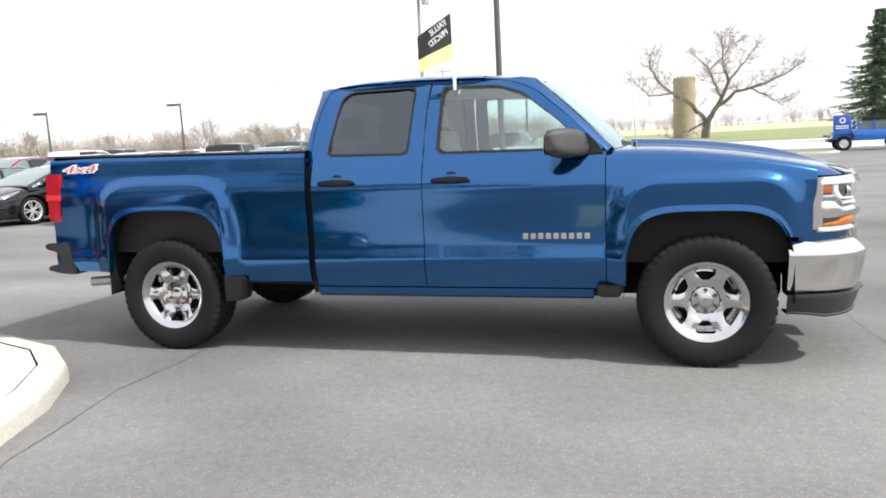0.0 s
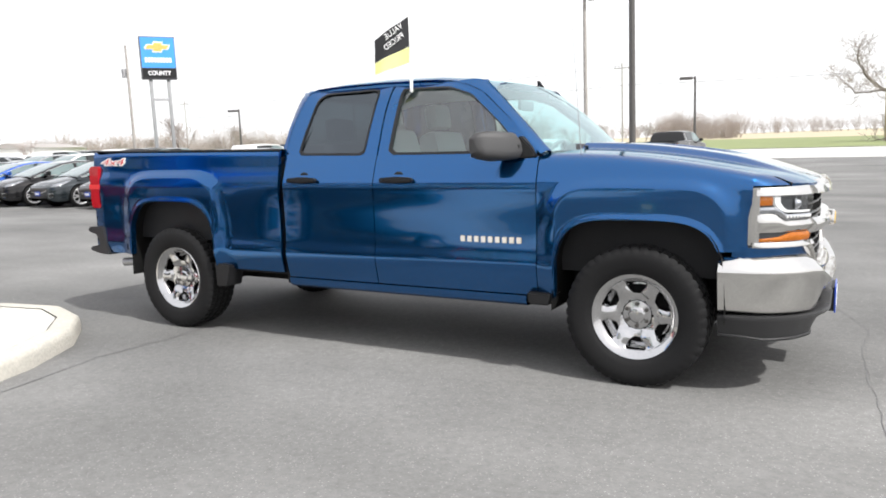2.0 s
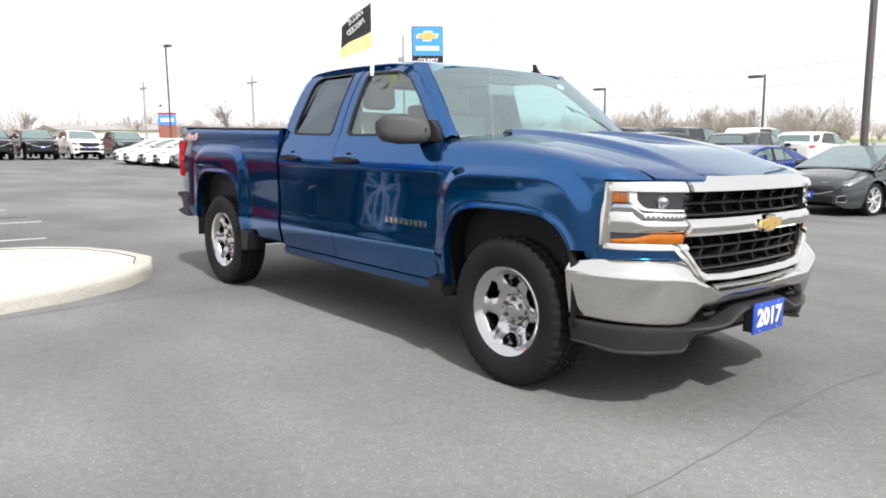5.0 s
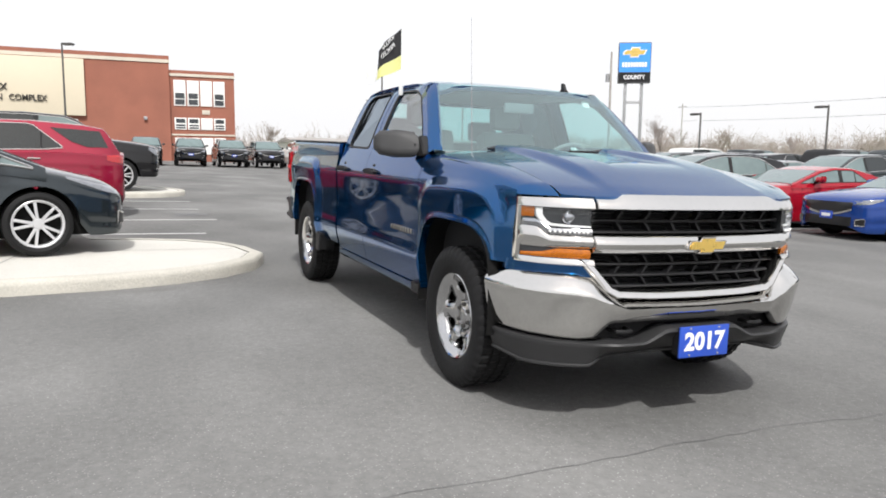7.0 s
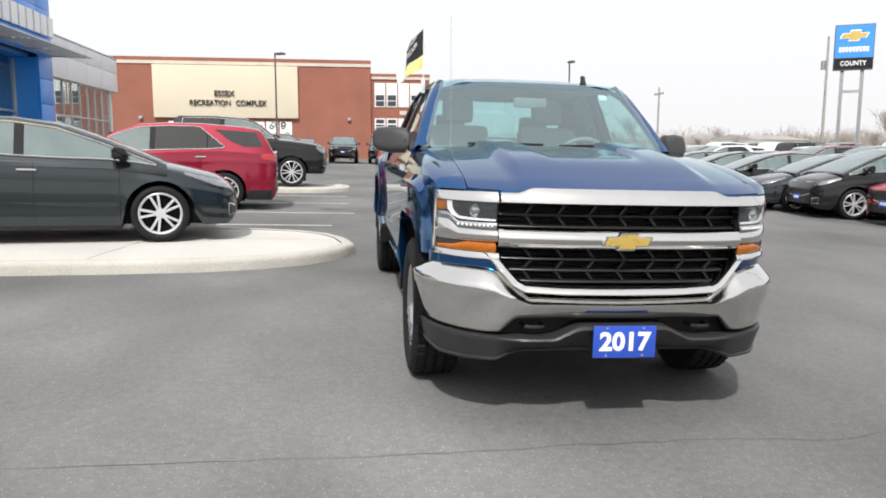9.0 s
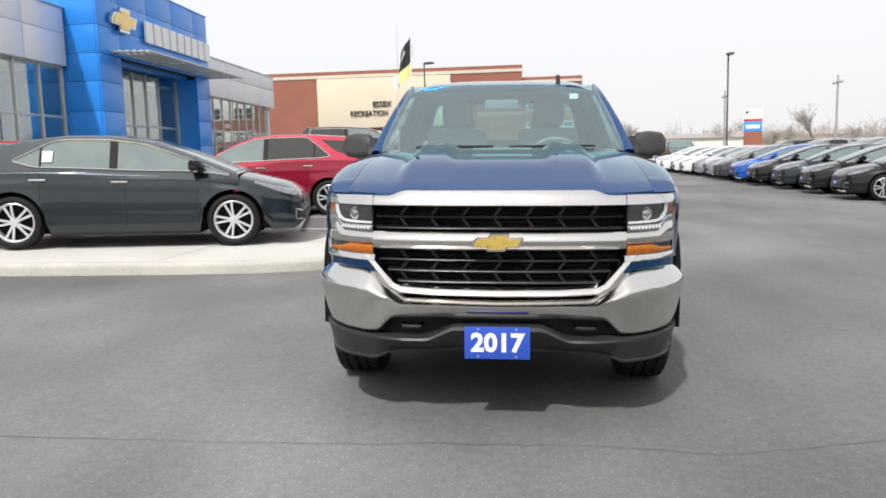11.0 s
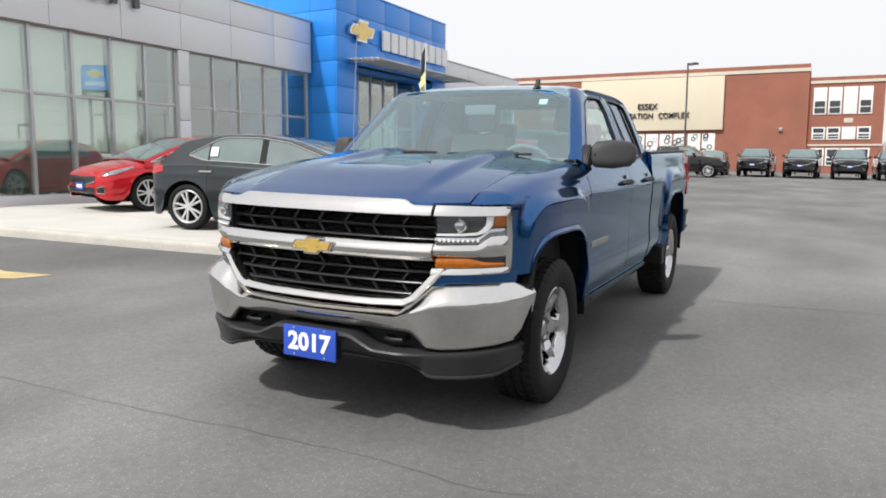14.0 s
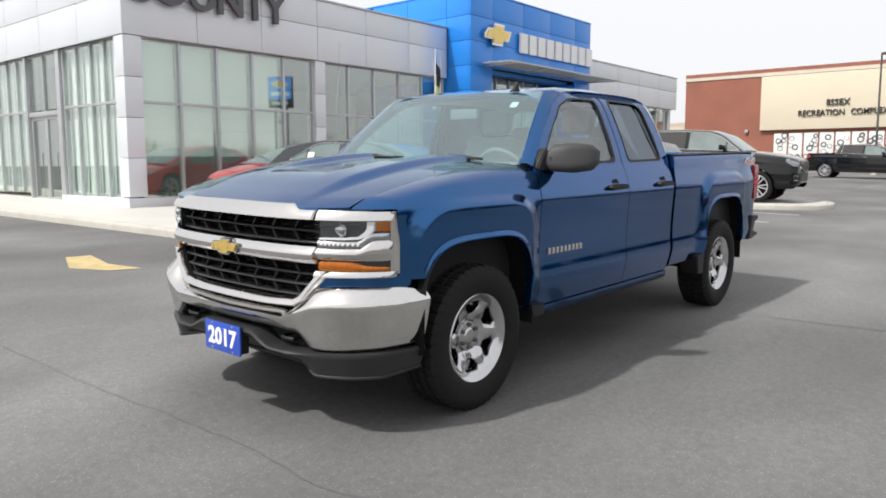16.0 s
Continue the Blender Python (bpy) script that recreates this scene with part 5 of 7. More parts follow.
    ui = [(0.612, 0.835), (0.545, 0.755), (0.495, 0.705), (0.455, 0.69), (0.3, 0.682), (0, 0.68)]
    uo, ui = uo + [(-a, b) for a, b in uo[-2::-1]], ui + [(-a, b) for a, b in ui[-2::-1]]
    fine = lambda pts: [(lerp(t, range(len(pts)), [p[0] for p in pts]), lerp(t, range(len(pts)), [p[1] for p in pts])) for t in np.linspace(0, len(pts) - 1, 81)]
    uo, ui = fine(uo), fine(ui)
    on = lambda p, o: (front_x(abs(p[0])) + o, p[0], p[1])
    rows = [[on(p, -0.05) for p in uo], [on(p, 0.022) for p in uo], [on(((a[0] * 0.75 + b[0] * 0.25), (a[1] * 0.75 + b[1] * 0.25)), 0.036) for a, b in zip(uo, ui)], [on(((a[0] + 3 * b[0]) / 4, (a[1] + 3 * b[1]) / 4), 0.026) for a, b in zip(uo, ui)], [on(p, 0.0) for p in ui], [on(p, -0.06) for p in ui]]
    bm = grid(rows)
    bmesh.ops.recalc_face_normals(bm, faces=bm.faces)
    part("grille_surround", bm, M["chrome"], root, "chrome lower grille surround", sharp=45)
    # emblem: a plain gold slanted cross
    sh = [(-0.125, -0.005), (-0.105, 0.024), (-0.045, 0.024), (-0.035, 0.042), (0.055, 0.042), (0.045, 0.024), (0.125, 0.024), (0.105, -0.024), (0.045, -0.024), (0.035, -0.042), (-0.055, -0.042), (-0.045, -0.024), (-0.125, -0.024)]
    em = part("emblem", prism([(u, 0.905 + v) for u, v in sh], 2.735, 2.772, "x", bev=0.004), M["chrome"], root, "chrome edged gold emblem")
    part("emblem_face", prism([(u * 0.88, 0.905 + v * 0.8) for u, v in sh], 2.772, 2.778, "x", bev=0.002), M["gold"], em)
    # headlamps
    for s in (-1, 1):
        a, b = (0.612, 0.879) if s > 0 else (-0.879, -0.612)
        hb = fpatch("headlamp", a, b, k(0.808), k(1.112), M["lamp_dark"], 0.0, 0.07, 0.0, 24, label="headlamp with chrome frame and amber lenses")

        def lp(nm, y0, y1, zlo, zhi, material, off, bulge=0.0, depth=0.02, lean=0.0, lab="", n=20, nz=6):
            return fpatch(nm, min(s * y0, s * y1), max(s * y0, s * y1), zlo, zhi, material, off, depth, bulge, n, hb, lab, lean=lean, nz=nz)

        rise = lambda lo, hi: (lambda y: lo + (hi - lo) * sm((y - 0.775) / 0.055))
        lp("top_bar", 0.607, 0.879, k(1.076), lambda y: lerp(y, [0.6, 0.9], [1.124, 1.116]), M["chrome"], 0.068, 0.004, 0.045, 0.55, "chrome brow over the lamp")
        lp("side_frame", 0.871, 0.882, k(0.82), k(1.115), M["chrome"], 0.012, 0.0, 0.03, n=4)
        lp("amber_marker", 0.832, 0.870, k(1.026), k(1.074), M["amber"], 0.008, 0.004, n=8, lab="amber corner lens")
        lp("light_strip", 0.612, 0.868, rise(0.948, 0.985), rise(0.976, 1.016), M["lamp_in"], 0.016, 0.006)
        for i in range(9):
            y = 0.632 + i * 0.0185
            part("light_bead", lathe([(0, 0.007), (0.005, 0.006), (0.007, 0)], 8, "x", m=Matrix.Translation((front_x(y) + 0.019, s * y, 0.962))), M["white_plastic"], hb)
        lp("chrome_band", 0.607, 0.876, k(0.884), rise(0.947, 0.982), M["chrome"], 0.008, 0.022, nz=10, lab="bright chrome band")
        lp("turn_lens", 0.612, 0.866, k(0.836), lambda y: lerp(y, [0.6, 0.74, 0.80, 0.89], [0.878, 0.880, 0.860, 0.850]), M["amber"], 0.010, 0.006, lab="amber turn lens")
        lp("base_bar", 0.600, 0.882, k(0.806), k(0.833), M["chrome"], -0.072, 0.004, 0.03, 0.55)
        part("projector", lathe([(0, 0.020), (0.014, 0.017), (0.022, 0.009), (0.026, 0), (0.034, 0.002), (0.036, -0.01)], 20, "x", m=Matrix.Translation((front_x(0.70) + 0.0, s * 0.70, 1.03))), M["lamp_in"], hb)
        # bright hook: down the outer side, then inwards under the lamp
        path = [(0.818, 1.072), (0.816, 1.035), (0.800, 1.008), (0.775, 0.993), (0.70, 0.989), (0.615, 0.988)]
        rows = []
        for i, (y, z) in enumerate(path):
            p0, p1 = path[max(i - 1, 0)], path[min(i + 1, len(path) - 1)]
            d = Vector((p1[0] - p0[0], p1[1] - p0[1])).normalized()
            w_ = lerp(i, [0, 2, 3, 5], [0.011, 0.010, 0.006, 0.004])
            rows.append([(front_x(y + d.y * e) + o, s * (y + d.y * e), z - d.x * e) for e, o in ((-w_, 0.0), (-w_, 0.014), (w_, 0.014), (w_, 0.0))])
        bm = grid(rows)
        bmesh.ops.recalc_face_normals(bm, faces=bm.faces)
        part("bezel_hook", bm, M["white_plastic"], hb)
        ls = fpatch("lamp_lens", min(s * 0.612, s * 0.872), max(s * 0.612, s * 0.872), k(0.985), k(1.078), M["lens"], 0.024, 0.012, 0.004, 24, hb)
        ls.visible_shadow = False
        # blue strip between lamp and bumper
        fpatch("filler", min(s * 0.60, s * 0.895), max(s * 0.60, s * 0.895), k(0.735), k(0.808), M["blue"], 0.0, 0.06, 0.0, 18)
    # bumper
    btop = lambda y: lerp(y, [0, 0.46, 0.52, 0.62, 0.70, 0.96], [0.628, 0.635, 0.665, 0.748, 0.766, 0.772])
    bbot = lambda y: lerp(y, [0, 0.20, 0.26, 0.52, 0.60, 0.68, 0.90, 0.96], [0.532, 0.532, 0.534, 0.528, 0.455, 0.447, 0.455, 0.462])
    plan = [(bump_x(y), y) for y in np.linspace(0, 0.88, 46)] + [(lerp(t, [0, 1], [bump_x(0.88), 2.255]), 0.88 + 0.075 * (1 - (1 - t) ** 2.2)) for t in np.linspace(0.08, 1, 14)]
    plan = [(x, -y) for x, y in plan[:0:-1]] + plan
    nrm = []
    for i in range(len(plan)):
        (xa, ya), (xb_, yb) = plan[max(i - 1, 0)], plan[min(i + 1, len(plan) - 1)]
        d = Vector((yb - ya, xa - xb_)).normalized()
        nrm.append((d.x, d.y))

    def wrap(profile, lo, hi):
        """Rows of a band that follows the plan curve: (height, offset at the middle, offset at the corners)."""
        out = []
        for t, oc, oe in profile:
            row = []
            for (x, y), (nx, ny) in zip(plan, nrm):
                c = sm((abs(y) - 0.46) / 0.16)
                o = oc + (oe - oc) * c
                z0_, z1_ = lo(abs(y)), hi(abs(y))
                row.append((x + nx * o, y + ny * o, z0_ + (z1_ - z0_) * t))
            out.append(row)
        return out

    rows = wrap([(t, o, o) for t, o in ((0.0, -0.085), (0.015, -0.046), (0.05, -0.036), (0.2, -0.024), (0.4, -0.010), (0.58, 0.001), (0.69, 0.006), (0.74, 0.006), (0.775, -0.001), (0.82, -0.014), (0.88, -0.031), (0.94, -0.050), (0.98, -0.070), (1.0, -0.10))], bbot, btop)
    bm = grid(rows)
    bmesh.ops.recalc_face_normals(bm, faces=bm.faces)
    part("front_bumper", bm, M["chrome"], root, "polished chrome front bumper", sharp=50)
    # black valance, tow hook recesses and air dam
    vt = lambda y: lerp(y, [0, 0.205, 0.225, 0.325, 0.345, 0.6, 0.96], [0.505, 0.505, 0.500, 0.447, 0.442, 0.440, 0.450])
    vb = lambda y: lerp(y, [0, 0.5, 0.56, 0.62, 0.9, 0.96], [0.350, 0.347, 0.336, 0.310, 0.304, 0.33])
    rows = wrap(((1.0, -0.13, -0.12), (1.0, -0.030, -0.045), (0.96, -0.006, -0.030), (0.86, 0.0, -0.028), (0.74, -0.014, -0.034), (0.45, -0.075, -0.045), (0.14, -0.13, -0.058), (0.10, -0.125, -0.050), (0.03, -0.127, -0.052), (0.0, -0.145, -0.07), (0.0, -0.24, -0.22)), vb, vt)
    bm = grid(rows)
    bmesh.ops.recalc_face_normals(bm, faces=bm.faces)
    part("valance", bm, M["valance"], root, "dark grey plastic lower valance", sharp=35)
    fpatch("valance_back", -0.75, 0.75, k(0.40), k(0.62), M["gap"], -0.13, 0.02, 0, 30, fx=bump_x)
    for s in (-1, 1):
        part("tow_hook", tube([(2.62, s * 0.37, 0.485), (2.705, s * 0.38, 0.482), (2.715, s * 0.42, 0.482), (2.705, s * 0.46, 0.482), (2.62, s * 0.47, 0.485)], 0.011, 8), M["black_plastic"], root)
    # year card where the plate goes
    card = part("year_card", box(2.790, 2.800, -0.155, 0.155, 0.352, 0.508, 0.003), M["card_blue"], root, "blue card with white year")
    text("2017", 0.122, 0.0012, Matrix.Translation((2.8015, 0, 0.428)) @ pose(0, 0, 0, 90, 0, 90) @ Matrix.Diagonal((1.02, 1, 1, 1)), "year", M["white"], card, weight=0.0042)
    for y, z in ((-0.09, 0.497), (0.09, 0.497), (-0.09, 0.364), (0.09, 0.364)):
        part("card_screw", lathe([(0, 0.004), (0.005, 0.003), (0.006, 0)], 8, "x", m=Matrix.Translation((2.80, y, z))), M["steel"], card)
    part("card_bracket", box(2.74, 2.795, -0.15, 0.15, 0.36, 0.50, 0.004), M["black_plastic"], root)
    # aerials
    part("roof_aerial", prism(rounded([(0.70, 1.80), (0.80, 1.795), (0.775, 1.815), (0.745, 1.862), (0.728, 1.865), (0.73, 1.82)], 0.006), 0.385, 0.415, "y", bev=0.004), M["black_plastic"], root, "black shark fin aerial")
    part("mast_aerial", rod((1.42, -0.66, 1.31), (1.36, -0.67, 2.14), 0.0025, 0.0014, 6), M["steel"], root)
    return root


TRUCK = truck()


def sale_flag():
    root = thing("window_flag", "small black and lime sale flag on a white stick", "flag", UP @ pose(0.28, -0.72, 1.79, 0, 0, 25) @ Matrix.Diagonal((0.80, 0.86, 0.92, 1)))
    part("clip", box(-0.012, 0.012, -0.02, 0.012, -0.06, 0.05, 0.004), M["white_plastic"], root)
    part("stick", rod((0, 0, 0.02), (-0.012, 0, 0.47), 0.005, 0.004, 6), M["white_plastic"], root)

    def cloth(z0, z1, material, nm, u0=0.0, u1=1.0):
        rows = []
        for t in np.linspace(0, 1, 7):
            z = z0 + (z1 - z0) * t
            rows.append([(-0.012 - 0.28 * u, 0.03 * math.sin(6 * u + 4 * z) * u - 0.05 * u, z - 0.15 * u * (0.35 + 1.6 * z)) for u in np.linspace(u0, u1, 13)])
        bm = grid(rows)
        bmesh.ops.recalc_face_normals(bm, faces=bm.faces)
        bmesh.ops.solidify(bm, geom=bm.faces[:], thickness=0.002)
        return part(nm, bm, material, root)

    cloth(0.15, 0.26, M["flag_yellow"], "flag_lower")
    cloth(0.261, 0.47, M["flag_black"], "flag_upper")
    cloth(0.16, 0.34, M["white_plastic"], "flag_tail", 1.01, 1.40)
    for i, t_ in enumerate(("VALUE", "PRICED")):
        for sd in (0.022, -0.055):
            m = Matrix.Translation((-0.13, sd, 0.36 - i * 0.07)) @ Matrix.Rotation(radians(-32), 4, "Y") @ pose(0, 0, 0, 90, 0, 180) @ Matrix.Rotation(radians(6), 4, "Y")
            text(t_, 0.056, 0.0005, m, "flag_print", M["white"], root)


sale_flag()

# ---- other vehicles ----
PAINT = {k: paint(k + " car paint", c, me) for k, c, me in (("white", (0.72, 0.72, 0.71), 0.0), ("silver", (0.36, 0.37, 0.38), 0.6), ("grey", (0.055, 0.062, 0.066), 0.4), ("black", (0.008, 0.008, 0.009), 0.2), ("red", (0.46, 0.012, 0.02), 0.2), ("red_coupe", (0.33, 0.006, 0.018), 0.3), ("crimson", (0.23, 0.007, 0.028), 0.3), ("dark_red", (0.16, 0.008, 0.02), 0.3), ("blue_car", (0.012, 0.05, 0.24), 0.45), ("bright_blue", (0.025, 0.15, 0.55), 0.1), ("lot_blue", (0.015, 0.10, 0.46), 0.3), ("charcoal", (0.026, 0.034, 0.039), 0.6))}
# opaque green glass; base colour lightened to paint in the reflected sky
CAR_GLASS = mat("green car glass with sky sheen in its colour", (0.12, 0.165, 0.165), 0.02, 0, var=0.2, scale=0.8, fine=3, spec=0.9)
PRIVACY = mat("privacy car glass", (0.014, 0.018, 0.019), 0.02, 0, var=0.2, scale=1.5, spec=0.6)


def car(name, label, category, col, wb, fo, ro, w, top, belt, house, wheel_r=0.33, clear=0.2, spoke=10, tail=0.95, lamp=(0.62, 0.80, 0.07, 0.67, 0.05), pickup=False, chrome_line=True, card=True, group="", mid=0.0, dlo=(-1.3, 1.12, 0.51), quarter=None, clad=0.0, nose=(0.30, 0.62), dark_rear=False):
    """A parked vehicle. top: (x, z) along the middle of hood and deck; belt: (x, z) of the window line;
    house: (x, z) outline of the window box from the screen's foot over the roof to the tail;
    dlo: rear tip of the side windows and the slope of their rear edge; lamp: how far back, height, tip, height, depth."""
    root = thing(name, label, category, group=group)
    pm = PAINT[col]
    x1, x0 = wb / 2 + fo, -wb / 2 - ro
    ar = [(-wb / 2, wheel_r + 0.055, wheel_r, wheel_r + 0.055), (wb / 2, wheel_r + 0.055, wheel_r, wheel_r + 0.055)]
    tz, bz = smooth_curve(*zip(*top)), smooth_curve(*zip(*belt))
    hw = w / 2

    def half(x):
        f = min(max((x - (x1 - 0.85)) / 0.85, 0), 1)
        b = min(max(((x0 + 0.45) - x) / 0.45, 0), 1)
        return hw * (1 - 0.13 * f**2.2 - 0.42 * f**13 - 0.08 * b**2 - 0.16 * b**9)

    def az(x):
        return arch_z(x, ar, 2.0)

    hx, hz = [p[0] for p in house], [p[1] for p in house]
    bed0, bed1 = x0 + 0.07, hx[-1] - 0.08

    def section(x):
        """Right half of the body's outline at x, sill to middle of the top."""
        e, g = max((x - (x1 - 0.16)) / 0.16, 0), max(((x0 + 0.12) - x) / 0.12, 0)
        low = max(clear + 0.13 * e**2 + 0.14 * g**2, az(x))
        t = tz(x) - 0.05 * e**4 - 0.05 * g**3
        if hx[-1] - 0.25 < x < hx[0] + 0.1:
            t = max(t, bz(x) + 0.012)
        h = half(x)
        sh = max(min(bz(x), t - 0.02) - 0.06, low + 0.05)
        t = max(t, sh + 0.02)
        fl = 0.02 * sm(1 - abs(low - az(x)) * 8) if az(x) > clear else 0
        out = []
        for q in np.linspace(0, 1, 20):
            z = low + (sh - low) * q
            u = min(max((z - clear) / max(bz(x) - 0.08 - clear, 0.2), 0), 1)
            out.append((h * (0.955 + 0.040 * math.sin(math.pi * u**0.8 * 0.95) - 0.014 * math.exp(-(((u - 0.30) / 0.09) ** 2)) + 0.008 * math.exp(-(((u - 0.84) / 0.06) ** 2))) + fl * (1 - q), z))
        ys, zs = out[-1]
        if pickup and bed0 < x < bed1:
            fl_ = 0.78
            return out + [(ys - 0.004, t - 0.015), (ys - 0.02, t), (ys - 0.075, t), (ys - 0.085, t - 0.02), (ys - 0.09, fl_ + 0.02), (ys - 0.1, fl_), (ys * 0.5, fl_), (0, fl_)]
        for q in np.linspace(0, 1, 9)[1:]:
            out.append(((1 - q) ** 2 * ys + 2 * q * (1 - q) * (ys - 0.015), (1 - q) ** 2 * zs + 2 * q * (1 - q) * (t - 0.01) + q * q * t))
        return out

    def y_at(x, z):
        s = section(x)
        if z < s[0][1] or z > s[-1][1] + (0.6 if pickup else 0):
            return -1.0
        for (ya, za), (yb, zb) in zip(s, s[1:]):
            if za <= z <= zb and zb > za:
                return ya + (yb - ya) * (z - za) / (zb - za)
        return s[-1][0]

    def nose_at(y, z):
        lo, hi = x1 - 0.7, x1
        if y_at(hi, z) >= abs(y):
            return hi
        for _ in range(18):
            m_ = (lo + hi) / 2
            lo, hi = (m_, hi) if y_at(m_, z) >= abs(y) else (lo, m_)
        return lo

    cols = set(arch_cols(x0, x1, 0.1, ar) + [x1 - d for d in (0.005, 0.012, 0.022, 0.035, 0.05, 0.07, 0.1, 0.14, 0.19, 0.25)] + [x0 + d for d in (0.005, 0.012, 0.03, 0.06, 0.14)])
    if pickup:
        cols |= {bed0 - 0.002, bed0 + 0.002, bed1 - 0.002, bed1 + 0.002}
    rows = []
    for x in sorted(cols):
        sd = section(x)
        sd = [(sd[0][0] - 0.05, sd[0][1] + 0.01)] + sd
        rows.append([(x, -y, z) for y, z in sd] + [(x, y, z) for y, z in sd[::-1][1:]])
    bm = grid(rows)
    for r in (rows[0], rows[-1]):
        bm.faces.new([bm.verts.new(p) for p in r])
    bmesh.ops.remove_doubles(bm, verts=bm.verts, dist=1e-4)
    bmesh.ops.recalc_face_normals(bm, faces=bm.faces)
    part("body", bm, pm, root, sharp=40)
    part("underbody", box(x0 + 0.25, x1 - 0.3, -hw * 0.8, hw * 0.8, clear, clear + 0.3), M["liner"], root)

    def spatch(nm, xs_, zlo, zhi, material, out=0.006, label="", n=5, mirror=True):
        """A piece lying on the body's flank."""
        for s in (-1, 1):
            r = []
            for x in xs_:
                zz = np.linspace(zlo(x), zhi(x), n)
                r.append([(x, s * (max(y_at(x, z), 0.2) + out), z) for z in zz])
            b2 = grid(r)
            aim(b2, (0, s, 0.05))
            part(nm, b2, material, root, label)

    def npatch(nm, ya, yb, zlo, zhi, material, out=0.008, label="", parent=None, n=17):
        """A piece lying on the nose."""
        r = []
        for y in np.linspace(ya, yb, n):
            r.append([(nose_at(y, z) + out, y, z) for z in np.linspace(zlo(abs(y)), zhi(abs(y)), 5)])
        b2 = grid(r)
        aim(b2, (1, 0, 0.05))
        return part(nm, b2, material, parent or root, label)

    # window box
    hf = lambda x: lerp(-x, [-v for v in hx], hz)
    zmax = max(hz)
    xs = sorted(set(list(np.linspace(hx[-1], hx[0], 40)) + hx))
    zref = bz(0.0) - 0.03

    def side_y(x, z):
        return half(x) * 0.965 - 0.02 - 0.36 * max(z - zref, -0.1)

    rows = []
    for x in xs:
        b0 = bz(x) - 0.10
        r0 = max(hf(x) - 0.035, b0 + 0.002)
        sd = [(x, side_y(x, z), z) for z in np.linspace(b0, r0, 7)]
        ye, ze, t = sd[-1][1], sd[-1][2], hf(x)
        h_ = sd + [(x, ye * math.cos(q), ze + (t - ze) * math.sin(q)) for q in np.linspace(0, math.pi / 2, 7)[1:]]
        rows.append([(p, -q, r) for p, q, r in h_] + [(p, q, r) for p, q, r in h_[::-1][1:]])
    bm = grid(rows)
    bmesh.ops.recalc_face_normals(bm, faces=bm.faces)
    part("cabin_shell", bm, pm, root, sharp=40)
    xf = max(x for x in xs if hf(x) > zmax - 0.10)
    xb = min(x for x in xs if hf(x) > zmax - 0.16)
    # side windows under one arch
    tip_x, tip_z, slope = dlo
    bot = lambda x: bz(x) + 0.005 + max(tip_z - bz(tip_x) - 0.03, 0) * max(1 - (x - tip_x) / 0.25, 0)
    topz = lambda x: min(hf(x) - 0.075, tip_z + slope * (x - tip_x))
    grid_x = [x for x in np.linspace(tip_x, hx[0], 120) if topz(x) > bot(x) + 0.012]
    fa, ra = grid_x[-1], grid_x[0]

    def pane(nm, a_, b_, out, material, n=14):
        for s in (-1, 1):
            r = [[(x, s * (side_y(x, z) + out), z) for z in np.linspace(bot(x), max(topz(x), bot(x) + 0.004), 5)] for x in np.linspace(a_, b_, n)]
            b2 = grid(r)
            aim(b2, (0, s, 0.1))
            part(nm, b2, material, root)

    pane("side_window", mid + 0.05, fa, 0.006, CAR_GLASS)
    pane("rear_side_window", ra, mid - 0.05, 0.006, PRIVACY if dark_rear else CAR_GLASS)
    pane("door_pillar", mid - 0.05, mid + 0.05, 0.008, M["gap"], 3)
    pane("window_bar", fa - 0.34, fa - 0.31, 0.009, M["gap"], 3)
    if not pickup:
        pane("window_bar", ra + 0.30, ra + 0.33, 0.009, M["gap"], 3)
    if quarter:
        for s in (-1, 1):
            b2 = bmesh.new()
            b2.faces.new([b2.verts.new((x, s * (side_y(x, z) + 0.010), z)) for x, z in quarter])
            aim(b2, (0, s, 0.1))
            part("quarter_window", b2, PRIVACY, root)
    gx_ = list(np.linspace(ra, fa, 26))
    for s in (-1, 1):
        ring = [(x, s * (side_y(x, bot(x)) + 0.008), bot(x)) for x in gx_] + [(x, s * (side_y(x, topz(x)) + 0.008), topz(x)) for x in gx_[::-1]]
        part("window_trim", tube(ring + ring[:1], 0.011 if chrome_line else 0.007, 6), M["chrome"] if chrome_line else M["gap"], root)

    def screen(nm, xa, xz, d):
        r = []
        for x in np.linspace(xa, xz, 12):
            ze = max(hf(x) - 0.035, bz(x) - 0.028)
            ye, t = side_y(x, ze), hf(x)
            r.append([(x, ye * math.cos(q), ze + (t - ze) * math.sin(q) + 0.006) for q in np.linspace(0.42, math.pi - 0.42, 13)])
        b2 = grid(r)
        aim(b2, d)
        part(nm, b2, CAR_GLASS, root)

    screen("windscreen", hx[0] - 0.04, xf, (0.5, 0, 1))
    if hx[-1] < xb - 0.15:
        screen("back_window", xb - 0.03, hx[-1] + 0.08, (-0.5, 0, 1))
